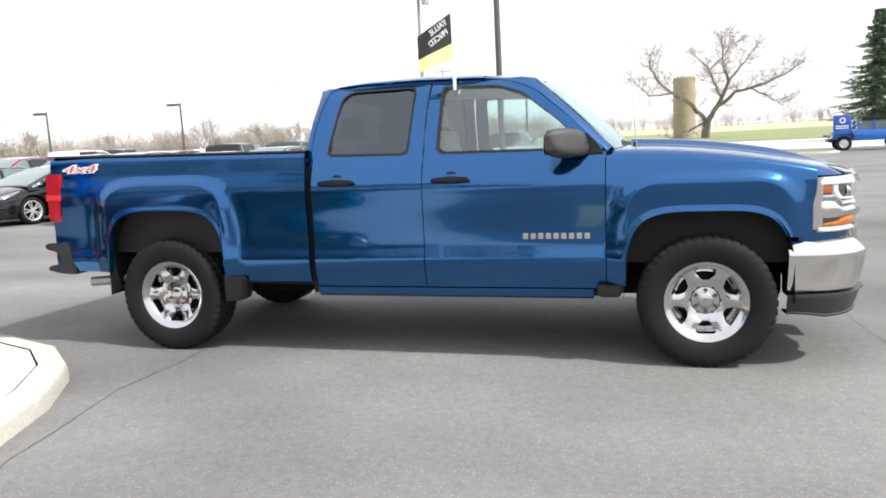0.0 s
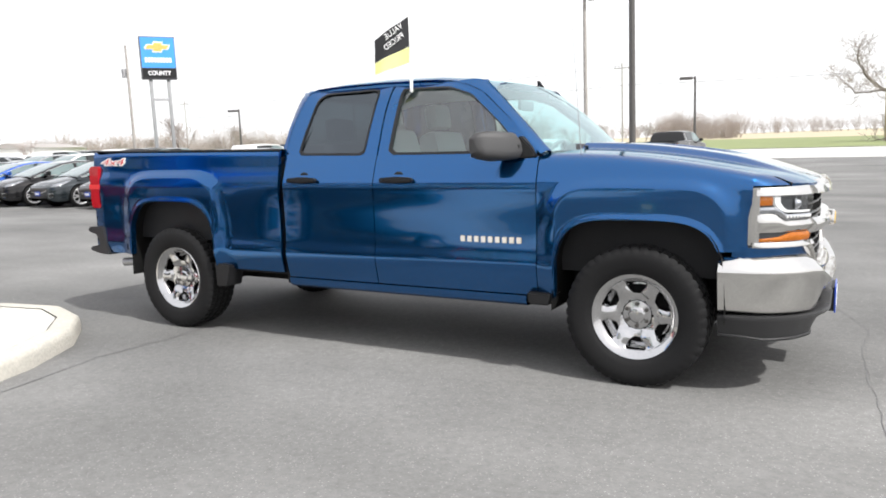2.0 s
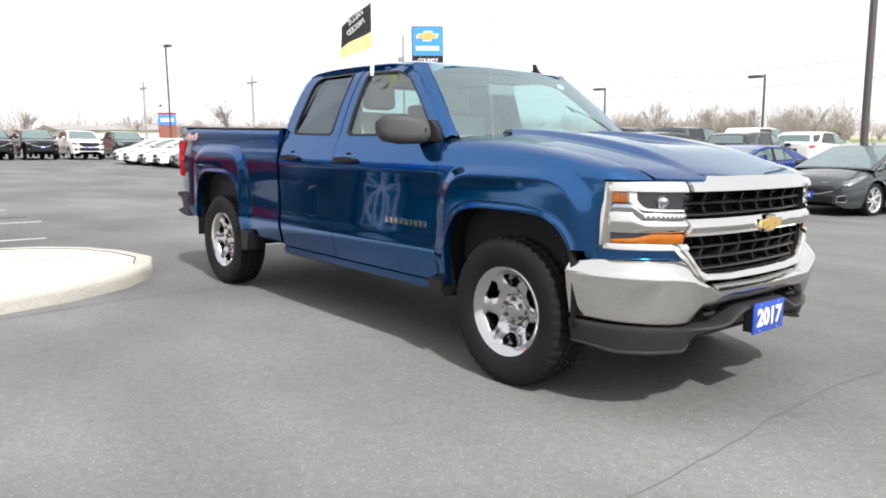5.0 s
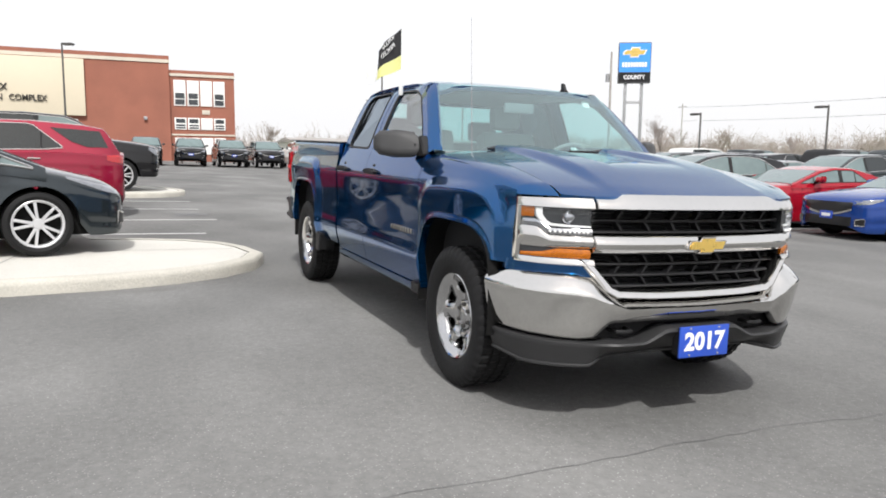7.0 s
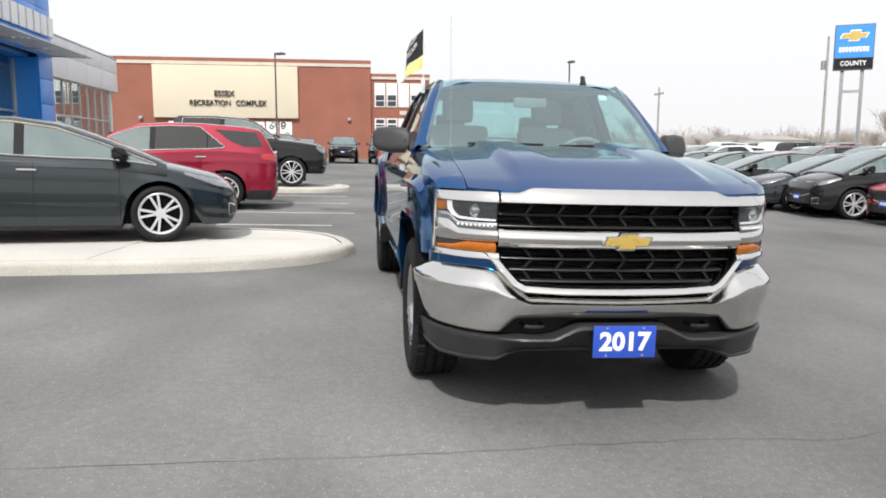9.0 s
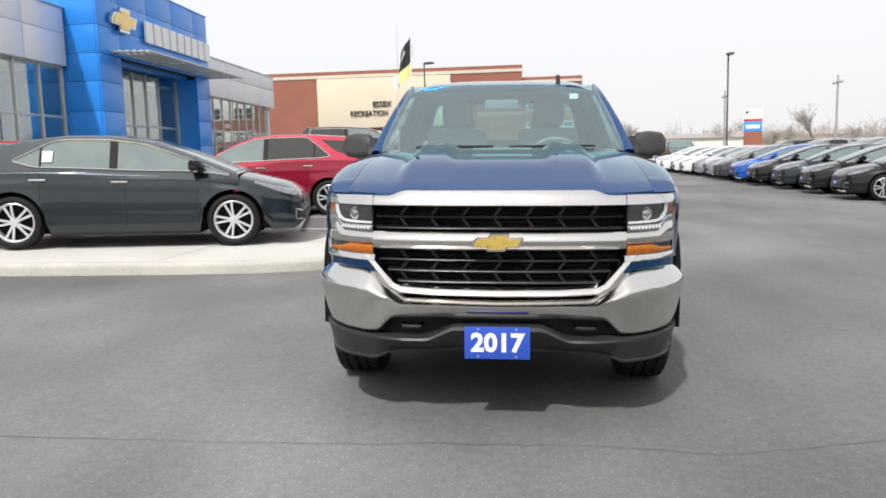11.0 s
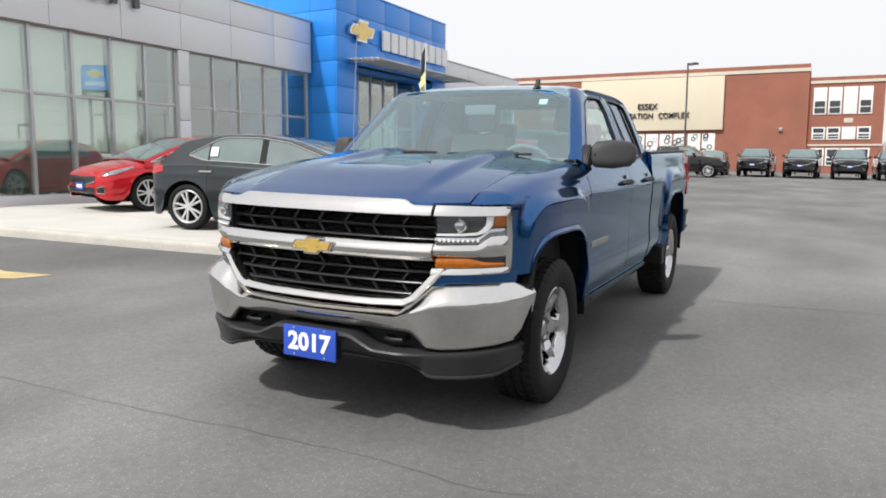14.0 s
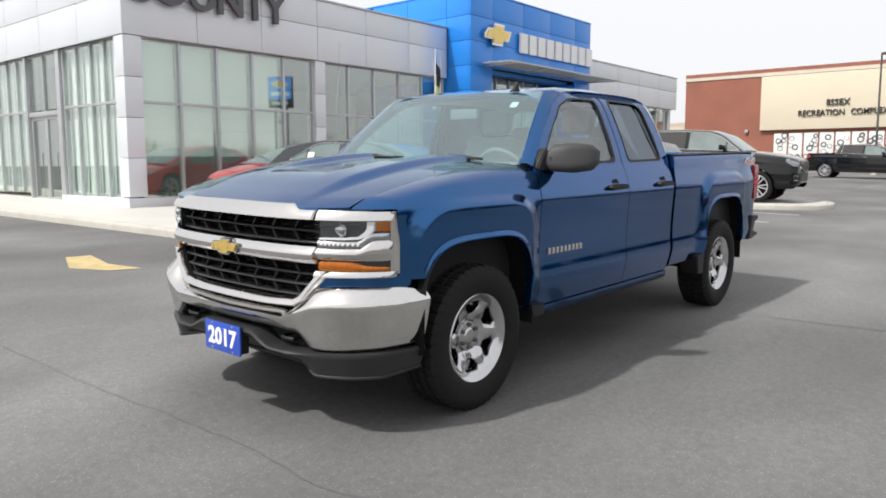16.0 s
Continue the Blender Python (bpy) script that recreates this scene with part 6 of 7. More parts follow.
    # wheels
    for i, xw in enumerate((-wb / 2, wb / 2)):
        for s in (-1, 1):
            h = 0.11
            wheel = part("wheel", lathe([(wheel_r * 0.60, -h * 0.7), (wheel_r * 0.62, -h * 0.9), (wheel_r * 0.85, -h), (wheel_r * 0.97, -h * 0.85), (wheel_r, -h * 0.6), (wheel_r, h * 0.6), (wheel_r * 0.97, h * 0.85), (wheel_r * 0.85, h), (wheel_r * 0.78, h * 0.93), (wheel_r * 0.74, h * 0.8)], 32), M["tyre"], root)
            wheel.matrix_local = pose(xw, s * (hw * 0.985 - 0.11), wheel_r, 0, 0, 0 if s > 0 else 180)
            rr = wheel_r * 0.76
            b2 = lathe([(rr - 0.01, -h * 0.6), (rr, h * 0.8), (rr - 0.012, h * 0.86), (rr - 0.03, h * 0.7), (rr - 0.035, -h * 0.4)], 32)
            for k_ in range(spoke):
                a = 2 * math.pi * (k_ // 2 * 2) / spoke + (0.2 if k_ % 2 else -0.2)
                b2 = merge(b2, _spoke(rr, h, Matrix.Rotation(a, 4, "Y")))
            b2 = lathe([(0, h * 0.8), (0.05, h * 0.78), (0.06, h * 0.6)], 16, bm=b2)
            part("rim", b2, M["alloy"], wheel, "silver multi-spoke alloy rim")
            part("rim_back", lathe([(0.01, h * 0.1), (rr - 0.03, h * 0.1)], 24), M["liner"], wheel)
            bl = []
            for q in range(13):
                a = math.pi * q / 12
                bl.append([(xw + (wheel_r + 0.05) * math.cos(a), s * y, wheel_r + (wheel_r + 0.05) * math.sin(a)) for y in (hw * 0.97, hw * 0.5)])
            part("arch_liner", grid(bl), M["liner"], root)
            part("arch_wall", box(xw - wheel_r, xw + wheel_r, min(s * hw * 0.5, s * hw * 0.53), max(s * hw * 0.5, s * hw * 0.53), 0.15, wheel_r * 1.9), M["liner"], root)
    # lamps
    lb, lz, lt, lz2, ld = lamp
    frac = lambda x: (x - (x1 - lb)) / (lb - lt)
    spatch("headlamp", np.linspace(x1 - lb, x1 - lt, 16), lambda x: lz + (lz2 - lz) * frac(x) - ld * min(1, 0.15 + 1.3 * frac(x)), lambda x: lz + (lz2 - lz) * frac(x) + 0.35 * ld, M["car_lamp"], 0.006, "swept clear headlamp")
    tl = lambda x: min(max((x - x0) / 0.40, 0), 1)
    spatch("tail_lamp", np.linspace(x0 + 0.02, x0 + 0.29, 10), lambda x: tail - 0.075 + 0.09 * tl(x) ** 2, lambda x: tail + 0.070 - 0.035 * tl(x) ** 2, M["red_lens"], 0.010, "red tail lamp")
    # mirrors, handles, shut lines
    for s in (-1, 1):
        mx = fa - 0.36
        mz = bz(mx) + 0.02
        mp = prism(rounded([(mx - 0.10, mz), (mx + 0.08, mz + 0.015), (mx + 0.04, mz + 0.12), (mx - 0.10, mz + 0.13)], 0.03), s * (hw - 0.02), s * (hw + 0.17), "y", bev=0.03)
        part("door_mirror", mp, pm if col not in ("grey", "charcoal") else M["black_plastic"], root)
        part("mirror_arm", box(mx - 0.03, mx + 0.05, min(s * (hw - 0.14), s * hw), max(s * (hw - 0.14), s * hw), mz - 0.03, mz + 0.03, 0.008), M["black_plastic"], root)
        for x in (mid - 0.02, mid - 0.98):
            yh = y_at(x + 0.1, bz(x) - 0.15)
            part("door_handle", box(x, x + 0.2, min(s * (yh - 0.01), s * (yh + 0.03)), max(s * (yh - 0.01), s * (yh + 0.03)), bz(x) - 0.165, bz(x) - 0.135, 0.01), M["chrome"] if chrome_line else pm, root)
        for x in (mid + 0.14, min(fa - 0.02, wb / 2 - wheel_r - 0.1), mid - 0.86):
            zz = [z for z in np.linspace(max(clear + 0.06, az(x) + 0.02), bz(x) - 0.06, 10)]
            part("door_gap", tube([(x, s * (y_at(x, z) - 0.001), z) for z in zz], 0.004, 5), M["gap"], root)
    # nose: grille, lower opening, fog lamp trims
    gz0, gz1 = nose
    gw = hw * 0.60
    npatch("grille", -gw, gw, lambda y: gz0 + (gz1 - gz0) * (0.5 + 0.25 * (y / gw) ** 2), lambda y: gz1, M["grille"])
    npatch("lower_grille", -gw, gw, lambda y: gz0, lambda y: gz0 + (gz1 - gz0) * 0.38, M["grille"])
    npatch("grille_trim", -gw, gw, lambda y: gz0 + (gz1 - gz0) * (0.42 + 0.25 * (y / gw) ** 2), lambda y: gz0 + (gz1 - gz0) * (0.5 + 0.25 * (y / gw) ** 2), M["chrome"], 0.012)
    for s in (-1, 1):
        f0, f1 = hw * 0.68, hw * 0.84
        fog = npatch("fog_recess", min(s * f0, s * f1), max(s * f0, s * f1), lambda y: gz0 + 0.02, lambda y: gz0 + 0.15, M["grille"], n=6)
        rim_ = [(nose_at(y, z) + 0.012, s * y, z) for y, z in ((f0, gz0 + 0.02), (f1, gz0 + 0.02), (f1, gz0 + 0.15), (f0, gz0 + 0.12))]
        part("fog_trim", tube(rim_ + rim_[:1], 0.009, 6), M["chrome"], fog)
    sill = lambda x: clear + 0.03 + clad
    part("sill", box(-wb / 2 + wheel_r + 0.08, wb / 2 - wheel_r - 0.08, -hw * 0.955, hw * 0.955, clear - 0.04, clear + 0.03, 0.02), M["black_plastic"], root)
    if clad:
        for xs_ in (np.linspace(x0 + 0.03, -wb / 2 - wheel_r - 0.06, 8), np.linspace(-wb / 2 + wheel_r + 0.06, wb / 2 - wheel_r - 0.06, 12)):
            spatch("cladding", xs_, lambda x: section(x)[0][1], lambda x: max(clear + 0.03 + clad + (0.04 if x < -wb / 2 else 0), section(x)[0][1] + 0.02), M["black_plastic"], 0.007)
    if card:
        cz = gz0 + (gz1 - gz0) * 0.42
        cx = nose_at(0, cz)
        c = part("year_card", box(cx + 0.01, cx + 0.02, -0.155, 0.155, cz - 0.07, cz + 0.07, 0.003), M["card_blue"], root, "blue card")
        part("print_bar", box(cx + 0.0202, cx + 0.022, -0.11, 0.11, cz - 0.03, cz + 0.03), M["white"], c)
    part("rear_plate", box(x0 - 0.012, x0 + 0.02, -0.26, 0.26, tail - 0.2, tail - 0.08, 0.01), M["black_plastic"], root)
    part("rear_bumper", box(x0 - 0.01, x0 + 0.12, -hw * 0.70, hw * 0.70, clear + 0.12, clear + 0.3, 0.03), M["black_plastic"], root)
    return root


def _spoke(rr, h, m):
    b = box(0.03, rr - 0.015, h * 0.5, h * 0.74, -0.014, 0.014, 0.004)
    bmesh.ops.transform(b, matrix=m, verts=b.verts)
    return b


def park(ob, x, y, turn, lift=0.0):
    ob.matrix_world = Matrix.Translation((x, y, gz(x, y) + lift)) @ Matrix.Rotation(-LOT_Y, 4, "X") @ pose(0, 0, 0, 0, 0, turn)
    return ob


HATCH = dict(wb=2.64, fo=0.89, ro=0.68, w=1.78, wheel_r=0.33, top=[(-1.98, 0.96), (-1.7, 1.0), (0.6, 0.97), (1.0, 0.965), (1.28, 0.94), (1.74, 0.85), (2.04, 0.76), (2.19, 0.65)], belt=[(-1.98, 0.98), (-1.2, 1.00), (0.2, 0.955), (1.0, 0.925), (1.6, 0.82), (2.19, 0.66)], house=[(1.40, 0.93), (0.75, 1.19), (0.25, 1.36), (-0.2, 1.42), (-0.7, 1.42), (-1.15, 1.365), (-1.42, 1.31), (-1.50, 1.25), (-1.80, 0.98)], mid=-0.12, dlo=(-1.30, 1.10, 0.5), tail=0.87)
SEDAN = dict(HATCH, ro=0.95, top=[(-2.23, 0.96), (-1.7, 1.02), (0.6, 0.97), (1.0, 0.965), (1.28, 0.94), (1.74, 0.85), (2.04, 0.76), (2.19, 0.65)], house=[(1.40, 0.93), (0.75, 1.19), (0.25, 1.36), (-0.2, 1.42), (-0.7, 1.41), (-1.1, 1.33), (-1.75, 1.04), (-1.85, 0.99)])
SUV = dict(wb=2.72, fo=0.95, ro=0.98, w=1.84, top=[(-2.34, 1.13), (-1.8, 1.17), (0.6, 1.10), (1.0, 1.09), (1.7, 1.02), (2.1, 0.93), (2.31, 0.80)], belt=[(-2.34, 1.14), (-1.5, 1.16), (0.2, 1.10), (1.1, 1.04), (1.7, 0.95), (2.31, 0.84)], house=[(1.45, 1.05), (0.55, 1.50), (0.2, 1.62), (-0.3, 1.66), (-0.9, 1.665), (-1.7, 1.62), (-2.0, 1.57), (-2.08, 1.48), (-2.30, 1.10)], wheel_r=0.36, lamp=(0.62, 0.92, 0.07, 0.86, 0.07), tail=1.03, clad=0.12, dark_rear=True, nose=(0.36, 0.78), mid=-0.05, dlo=(-1.36, 1.22, 0.80), quarter=[(-1.18, 1.54), (-1.95, 1.50), (-2.08, 1.22), (-1.75, 1.22), (-1.5, 1.31)])
PICK = dict(wb=3.65, fo=0.97, ro=1.05, w=2.0, top=[(-2.87, 1.34), (-1.0, 1.36), (0.9, 1.30), (1.3, 1.31), (2.2, 1.24), (2.6, 1.17), (2.79, 1.10)], belt=[(-2.87, 1.38), (-1.0, 1.36), (0.4, 1.30), (1.3, 1.28), (2.0, 1.22), (2.79, 1.12)], house=[(1.5, 1.28), (0.9, 1.72), (0.6, 1.83), (-0.2, 1.87), (-1.10, 1.85), (-1.20, 1.76), (-1.30, 1.34)], wheel_r=0.40, clear=0.36, lamp=(0.30, 1.06, 0.04, 1.06, 0.14), tail=1.15, spoke=12, pickup=True, dark_rear=True, nose=(0.55, 1.06), mid=0.02, dlo=(-1.08, 1.38, 6.0))
COUPE = dict(wb=2.81, fo=0.95, ro=1.02, w=1.90, top=[(-2.42, 0.98), (-1.8, 1.03), (0.6, 0.97), (0.95, 0.97), (1.7, 0.92), (2.15, 0.84), (2.35, 0.76)], belt=[(-2.42, 1.0), (-1.0, 1.02), (0.4, 0.97), (1.1, 0.93), (1.7, 0.86), (2.35, 0.78)], house=[(0.95, 0.95), (0.15, 1.27), (-0.25, 1.345), (-0.7, 1.34), (-1.2, 1.23), (-1.75, 1.03)], wheel_r=0.36, clear=0.15, lamp=(0.40, 0.76, 0.03, 0.72, 0.06), tail=0.9, nose=(0.26, 0.70), mid=-0.35, dlo=(-1.05, 1.06, 0.6), chrome_line=False)
TALL = dict(HATCH, wb=2.6, fo=0.84, ro=0.72, w=1.77, wheel_r=0.33, top=[(-2.02, 1.05), (-1.7, 1.08), (0.6, 1.06), (1.1, 1.06), (1.4, 1.02), (1.8, 0.92), (2.02, 0.82), (2.14, 0.70)], belt=[(-2.02, 1.10), (-1.2, 1.09), (0.2, 1.04), (1.1, 1.0), (1.6, 0.92), (2.14, 0.74)], house=[(1.62, 0.98), (0.95, 1.30), (0.45, 1.50), (0.0, 1.58), (-0.6, 1.59), (-1.25, 1.53), (-1.62, 1.46), (-1.74, 1.36), (-1.96, 1.06)], dlo=(-1.45, 1.22, 0.6), tail=1.0, lamp=(0.62, 0.90, 0.07, 0.76, 0.06))

DARK = park(car("hatchback", "dark grey hatchback parked on the concrete island", "car", "charcoal", **HATCH, card=False), -3.44, -4.90, 102, 0.13)
part("price_sheet", box(-0.06, 0.06, -0.002, 0.002, -0.07, 0.07, m=pose(-0.90, -0.790, 1.14, -20, 0, 0)), M["leather_white"], DARK, "white paper sheet on the rear window")
park(car("suv", "red sport utility vehicle with bright window trim", "suv", "crimson", **SUV, card=False), -9.4, -5.0, -86)
park(car("pickup_truck", "black crew cab pickup parked on the island", "pickup truck", "black", **PICK, card=False), -15.3, -4.6, 95, 0.13)
park(car("hatchback", "red hatchback parked beside the showroom glass", "car", "red", **HATCH), -5.64, -9.29, -15, 0.13)
park(car("coupe", "blue sports coupe with a year card", "car", "blue_car", **COUPE), -4.08, 12.0, -98)
park(car("coupe", "red sports coupe with a year card in the sales row", "car", "red_coupe", **COUPE), -6.7, 11.5, -98)
park(car("hatchback", "tall black hatchback with a year card in the sales row", "car", "black", **TALL), -8.95, 10.9, -98)

# one of each kind for the rows, then copies in other paint
PATTERN = {"sedan": car("sedan", "parked sedan in the sales row", "car", "white", **SEDAN, group="sales row"), "suv": car("suv", "parked sport utility vehicle in the sales row", "suv", "white", **SUV, group="sales row"), "pickup": car("pickup_truck", "parked crew cab pickup in the sales row", "pickup truck", "black", **PICK, group="sales row")}
USED = set()
WORD = {"white": "white", "silver": "silver", "grey": "grey", "black": "black", "red": "red", "dark_red": "dark red", "blue_car": "blue", "lot_blue": "bright blue", "charcoal": "charcoal"}
KINDS = {"sedan": ("sedan", "car"), "suv": ("sport utility vehicle", "suv"), "pickup": ("crew cab pickup", "pickup truck")}


def row_car(kind, col, x, y, turn, where="parked in the sales row", group="sales row"):
    ob = PATTERN[kind]
    z = gz(x, y)
    m = Matrix.Translation((x, y, z)) @ Matrix.Rotation(-LOT_Y if y < 13 else 0, 4, "X") @ pose(0, 0, 0, 0, 0, turn)
    if kind in USED:
        ob = copy_thing(ob, m)
    else:
        USED.add(kind)
        ob.matrix_world = m
    for o in ob.children:
        for sl in o.material_slots:
            if sl.material and sl.material.name.endswith("car paint"):
                sl.link = "OBJECT"
                sl.material = PAINT[col]
    tagged(ob, f"{WORD[col]} {KINDS[kind][0]} {where}", KINDS[kind][1], group)
    return ob


rng = random.Random(7)
# pickups nosing out in front of the brick building
for y, c in ((-1.2, "black"), (1.55, "black"), (4.2, "black"), (6.65, "black"), (9.3, "white"), (12.1, "charcoal")):
    row_car("pickup", c, -48.0 + rng.uniform(-0.2, 0.2), y, rng.uniform(-3, 3), "nosing out below the brick building", "pickup row")
row_car("pickup", "black", -41.5, -5.2, 90, "standing side-on below the brick building", "pickup row")
row_car("suv", "black", -48.2, -4.0, 0, "parked below the brick building", "pickup row")
# sales row with noses to the drive
ROW = ((-37.6, "white"), (-35.5, "white"), (-33.4, "white"), (-31.3, "white"), (-29.2, "silver"), (-27.0, "silver"), (-24.8, "grey"), (-22.6, "lot_blue"), (-20.4, "black"), (-18.2, "charcoal"), (-15.8, "black"), (-13.3, "black"), (-10.8, "charcoal"))
for x, c in ROW:
    row_car("sedan", c, x, 10.75 + rng.uniform(-0.12, 0.12), -98 + rng.uniform(-2, 2))
row_car("sedan", "grey", -1.65, 13.3, -98)
# rows behind, mostly roofs and upper windows in view
for yr, kinds, x0_, n_ in ((18.3, ("sedan", "suv", "sedan"), -44, 13), (24.5, ("suv", "pickup", "suv"), -46, 14), (30.5, ("pickup", "suv"), -46, 14)):
    for i in range(n_):
        col = rng.choice(("white", "white", "white", "silver", "grey", "charcoal", "black", "black") if yr > 20 else ("grey", "charcoal", "black", "silver", "white", "dark_red"))
        row_car(rng.choice(kinds), col, x0_ + i * 2.75 + rng.uniform(-0.15, 0.15), yr + rng.uniform(-0.3, 0.3), (90 if yr > 20 else -90) + rng.uniform(-3, 3), "parked in the back rows", "back rows")
row_car("pickup", "black", -5.2, 35.0, 84, "standing alone by the road", "")
row_car("suv", "silver", -13.6, 36.6, 95, "standing by the road", "")

# ---- lamps, poles, wires ----
lamp_post(-34.3, 33.7, 4.35, 0.3, 180)
lamp_post(-26.6, 36.5, 4.6, 0.3, 180)
lamp_post(-14.9, 34.8, 4.65, 0.3, 180)
lamp_post(-4.7, 37.8, 4.8, 0.25, 200)
lamp_post(-48.5, -5.94, 7.6, 0.2, 60)
lamp_post(-49.1, 15.8, 7.9, 0.2, 0)
lamp_post(-1.97, 13.8, 11.0, 0.3, 90, 0.085)


def utility_pole(x, y, h, arm=True, turn=0):
    root = thing("utility_pole", "weathered wooden utility pole", "pole", Matrix.Translation((x, y, gz(x, y))) @ pose(0, 0, 0, 0, 0, turn), group="utility poles")
    part("pole", rod((0, 0, -0.3), (0, 0, h), 0.13, 0.085, 10), M["wood_pole"], root)
    if arm:
        part("crossarm", box(-1.1, 1.1, -0.06, 0.06, h - 0.75, h - 0.62, 0.01), M["wood_pole"], root)
        for u in (-1.0, -0.4, 0.4, 1.0):
            part("insulator", lathe([(0, 0), (0.05, 0), (0.05, 0.08), (0.03, 0.16), (0, 0.17)], 8, "z", m=Matrix.Translation((u, 0, h - 0.62))), M["steel"], root)
    else:
        part("transformer", lathe([(0, 0), (0.22, 0), (0.22, 0.7), (0, 0.75)], 12, "z", m=Matrix.Translation((-0.42, 0, h - 2.6))), M["steel"], root)
        part("bracket", box(-0.3, 0.0, -0.04, 0.04, h - 2.3, h - 2.2), M["steel"], root)
    return root


utility_pole(-50.1, 37.6, 10.4, False)
utility_pole(-66.8, 30.8, 7.6)
utility_pole(-10.75, 37.4, 12.0, False, 180)
utility_pole(-80.7, 24.5, 7.6)
utility_pole(60, 98, 9.0)
utility_pole(-110, 98, 11.6)
utility_pole(-25, 98, 11.6)
utility_pole(145, 98, 9.0)


def wire(p, q, sag, r=0.02):
    p, q = Vector(p), Vector(q)
    pts = [p.lerp(q, t) - Vector((0, 0, sag * 4 * t * (1 - t))) for t in np.linspace(0, 1, 17)]
    ob = part("power_line", tube(pts, r, 4), M["pole"])
    return tagged(ob, "thin dark overhead power line", "cable", "power lines")


wire((-110, 98, 8.6), (-25, 98, 8.6), 0.7, 0.03)
wire((-25, 98, 8.6), (60, 98, 8.6), 0.7, 0.03)
wire((60, 98, 8.6), (145, 98, 8.6), 0.7, 0.03)
wire((-110, 98, 11.2), (-25, 98, 11.2), 0.9, 0.03)

# ---- road, grass and fields ----
sheet("road", -300, 300, 46, 74, M["road"], "pale concrete road beyond the lot", "road", 0.015)
sheet("verge", -400, 400, 76, 190, M["grass"], "flat green spring grass", "grass", 0.03)
sheet("field", -2990, 2990, 191, 2990, M["field"], "flat dry stubble field", "field", 0.02)
sheet("verge", -900, -85, 18, 45.5, M["grass"], "grass beyond the lot", "grass", 0.02)


def grass_island(pts, name, label):
    island(name, pts, label, 0.1, 0.14)
    bm = bmesh.new()
    inner = offset_ring(pts, 0.3)
    f = bm.faces.new([bm.verts.new((x, y, gz(x, y) + 0.115)) for x, y in inner])
    bmesh.ops.triangulate(bm, faces=[f])
    tagged(part("grass", bm, M["grass"], smooth=False), "short spring grass on the kerbed island", "grass", kind="structure")


grass_island([(6.5, 38.2)] + arc(10.6, 38.8, 1.4, -90, 60, 6) + [(6.5, 42.0)], "road_island", "kerbed grass island beside the road")
grass_island([(-9, 37.2)] + arc(-2.6, 38.6, 1.6, -60, 60, 6) + [(-9, 43.0)], "road_island", "kerbed grass island beside the road")

# cracks and seams in the asphalt and slab joints
def crack(pts, w, material, label, name="crack"):
    """A narrow wandering strip on the ground."""
    fine_ = []
    rr = random.Random(len(pts) * 31 + int(pts[0][0] * 100))
    for (ax, ay), (bx, by) in zip(pts, pts[1:]):
        n = max(2, int(math.hypot(bx - ax, by - ay) / 0.12))
        for i in range(n):
            t = i / n
            fine_.append((ax + (bx - ax) * t + rr.uniform(-0.012, 0.012), ay + (by - ay) * t + rr.uniform(-0.012, 0.012)))
    fine_.append(pts[-1])
    rows = []
    for i, (x, y) in enumerate(fine_):
        a, b = fine_[max(i - 1, 0)], fine_[min(i + 1, len(fine_) - 1)]
        d = Vector((b[0] - a[0], b[1] - a[1])).normalized()
        ww = w * rr.uniform(0.5, 1.2)
        rows.append([(x - d.y * ww, y + d.x * ww, gz(x, y) + 0.003), (x + d.y * ww, y - d.x * ww, gz(x, y) + 0.003)])
    bm = grid(rows)
    aim(bm, (0, 0, 1))
    return tagged(part(name, bm, material, smooth=False), label, "crack", kind="structure")


for pts in ([(-1.62, -3.85), (-5.05, -3.4)], [(-1.45, -6.6), (-5.1, -6.1)], [(-1.1, -9.4), (-6.2, -9.4)], [(-0.8, -12.0), (-2.4, -12.0)], [(-3.3, -1.45), (-3.3, -9.4)]):
    bm = grid([[(x - 0.006, y - 0.004, gz(x, y) + 0.128), (x + 0.006, y + 0.004, gz(x, y) + 0.128)] for x, y in pts])
    aim(bm, (0, 0, 1))
    tagged(part("slab_joint", bm, M["tar"], smooth=False), "narrow joint in the concrete slab", "joint", kind="structure")
crack([(-1.36, -2.95), (-1.6, -1.85), (-1.57, -1.3), (-1.6, -0.8), (-1.58, 0.3), (-1.62, 1.3), (-1.75, 2.4), (-1.87, 3.3), (-2.1, 6.5)], 0.005, M["tar"], "thin dark seam in the asphalt", "seam")
crack([(3.05, -3.4), (3.04, -2.4), (3.04, -1.1), (2.98, -0.24), (2.96, 0.5), (3.02, 1.0), (2.77, 1.9), (2.27, 4.8), (2.1, 7.5)], 0.002, M["tar"], "thin crack across the asphalt")
flat_mark("drain_cover", [(-9.55, -1.75), (-9.05, -1.75), (-9.05, -1.15), (-9.55, -1.15)], M["tar"], "dark square drain cover in the asphalt", "drain", 0.006)


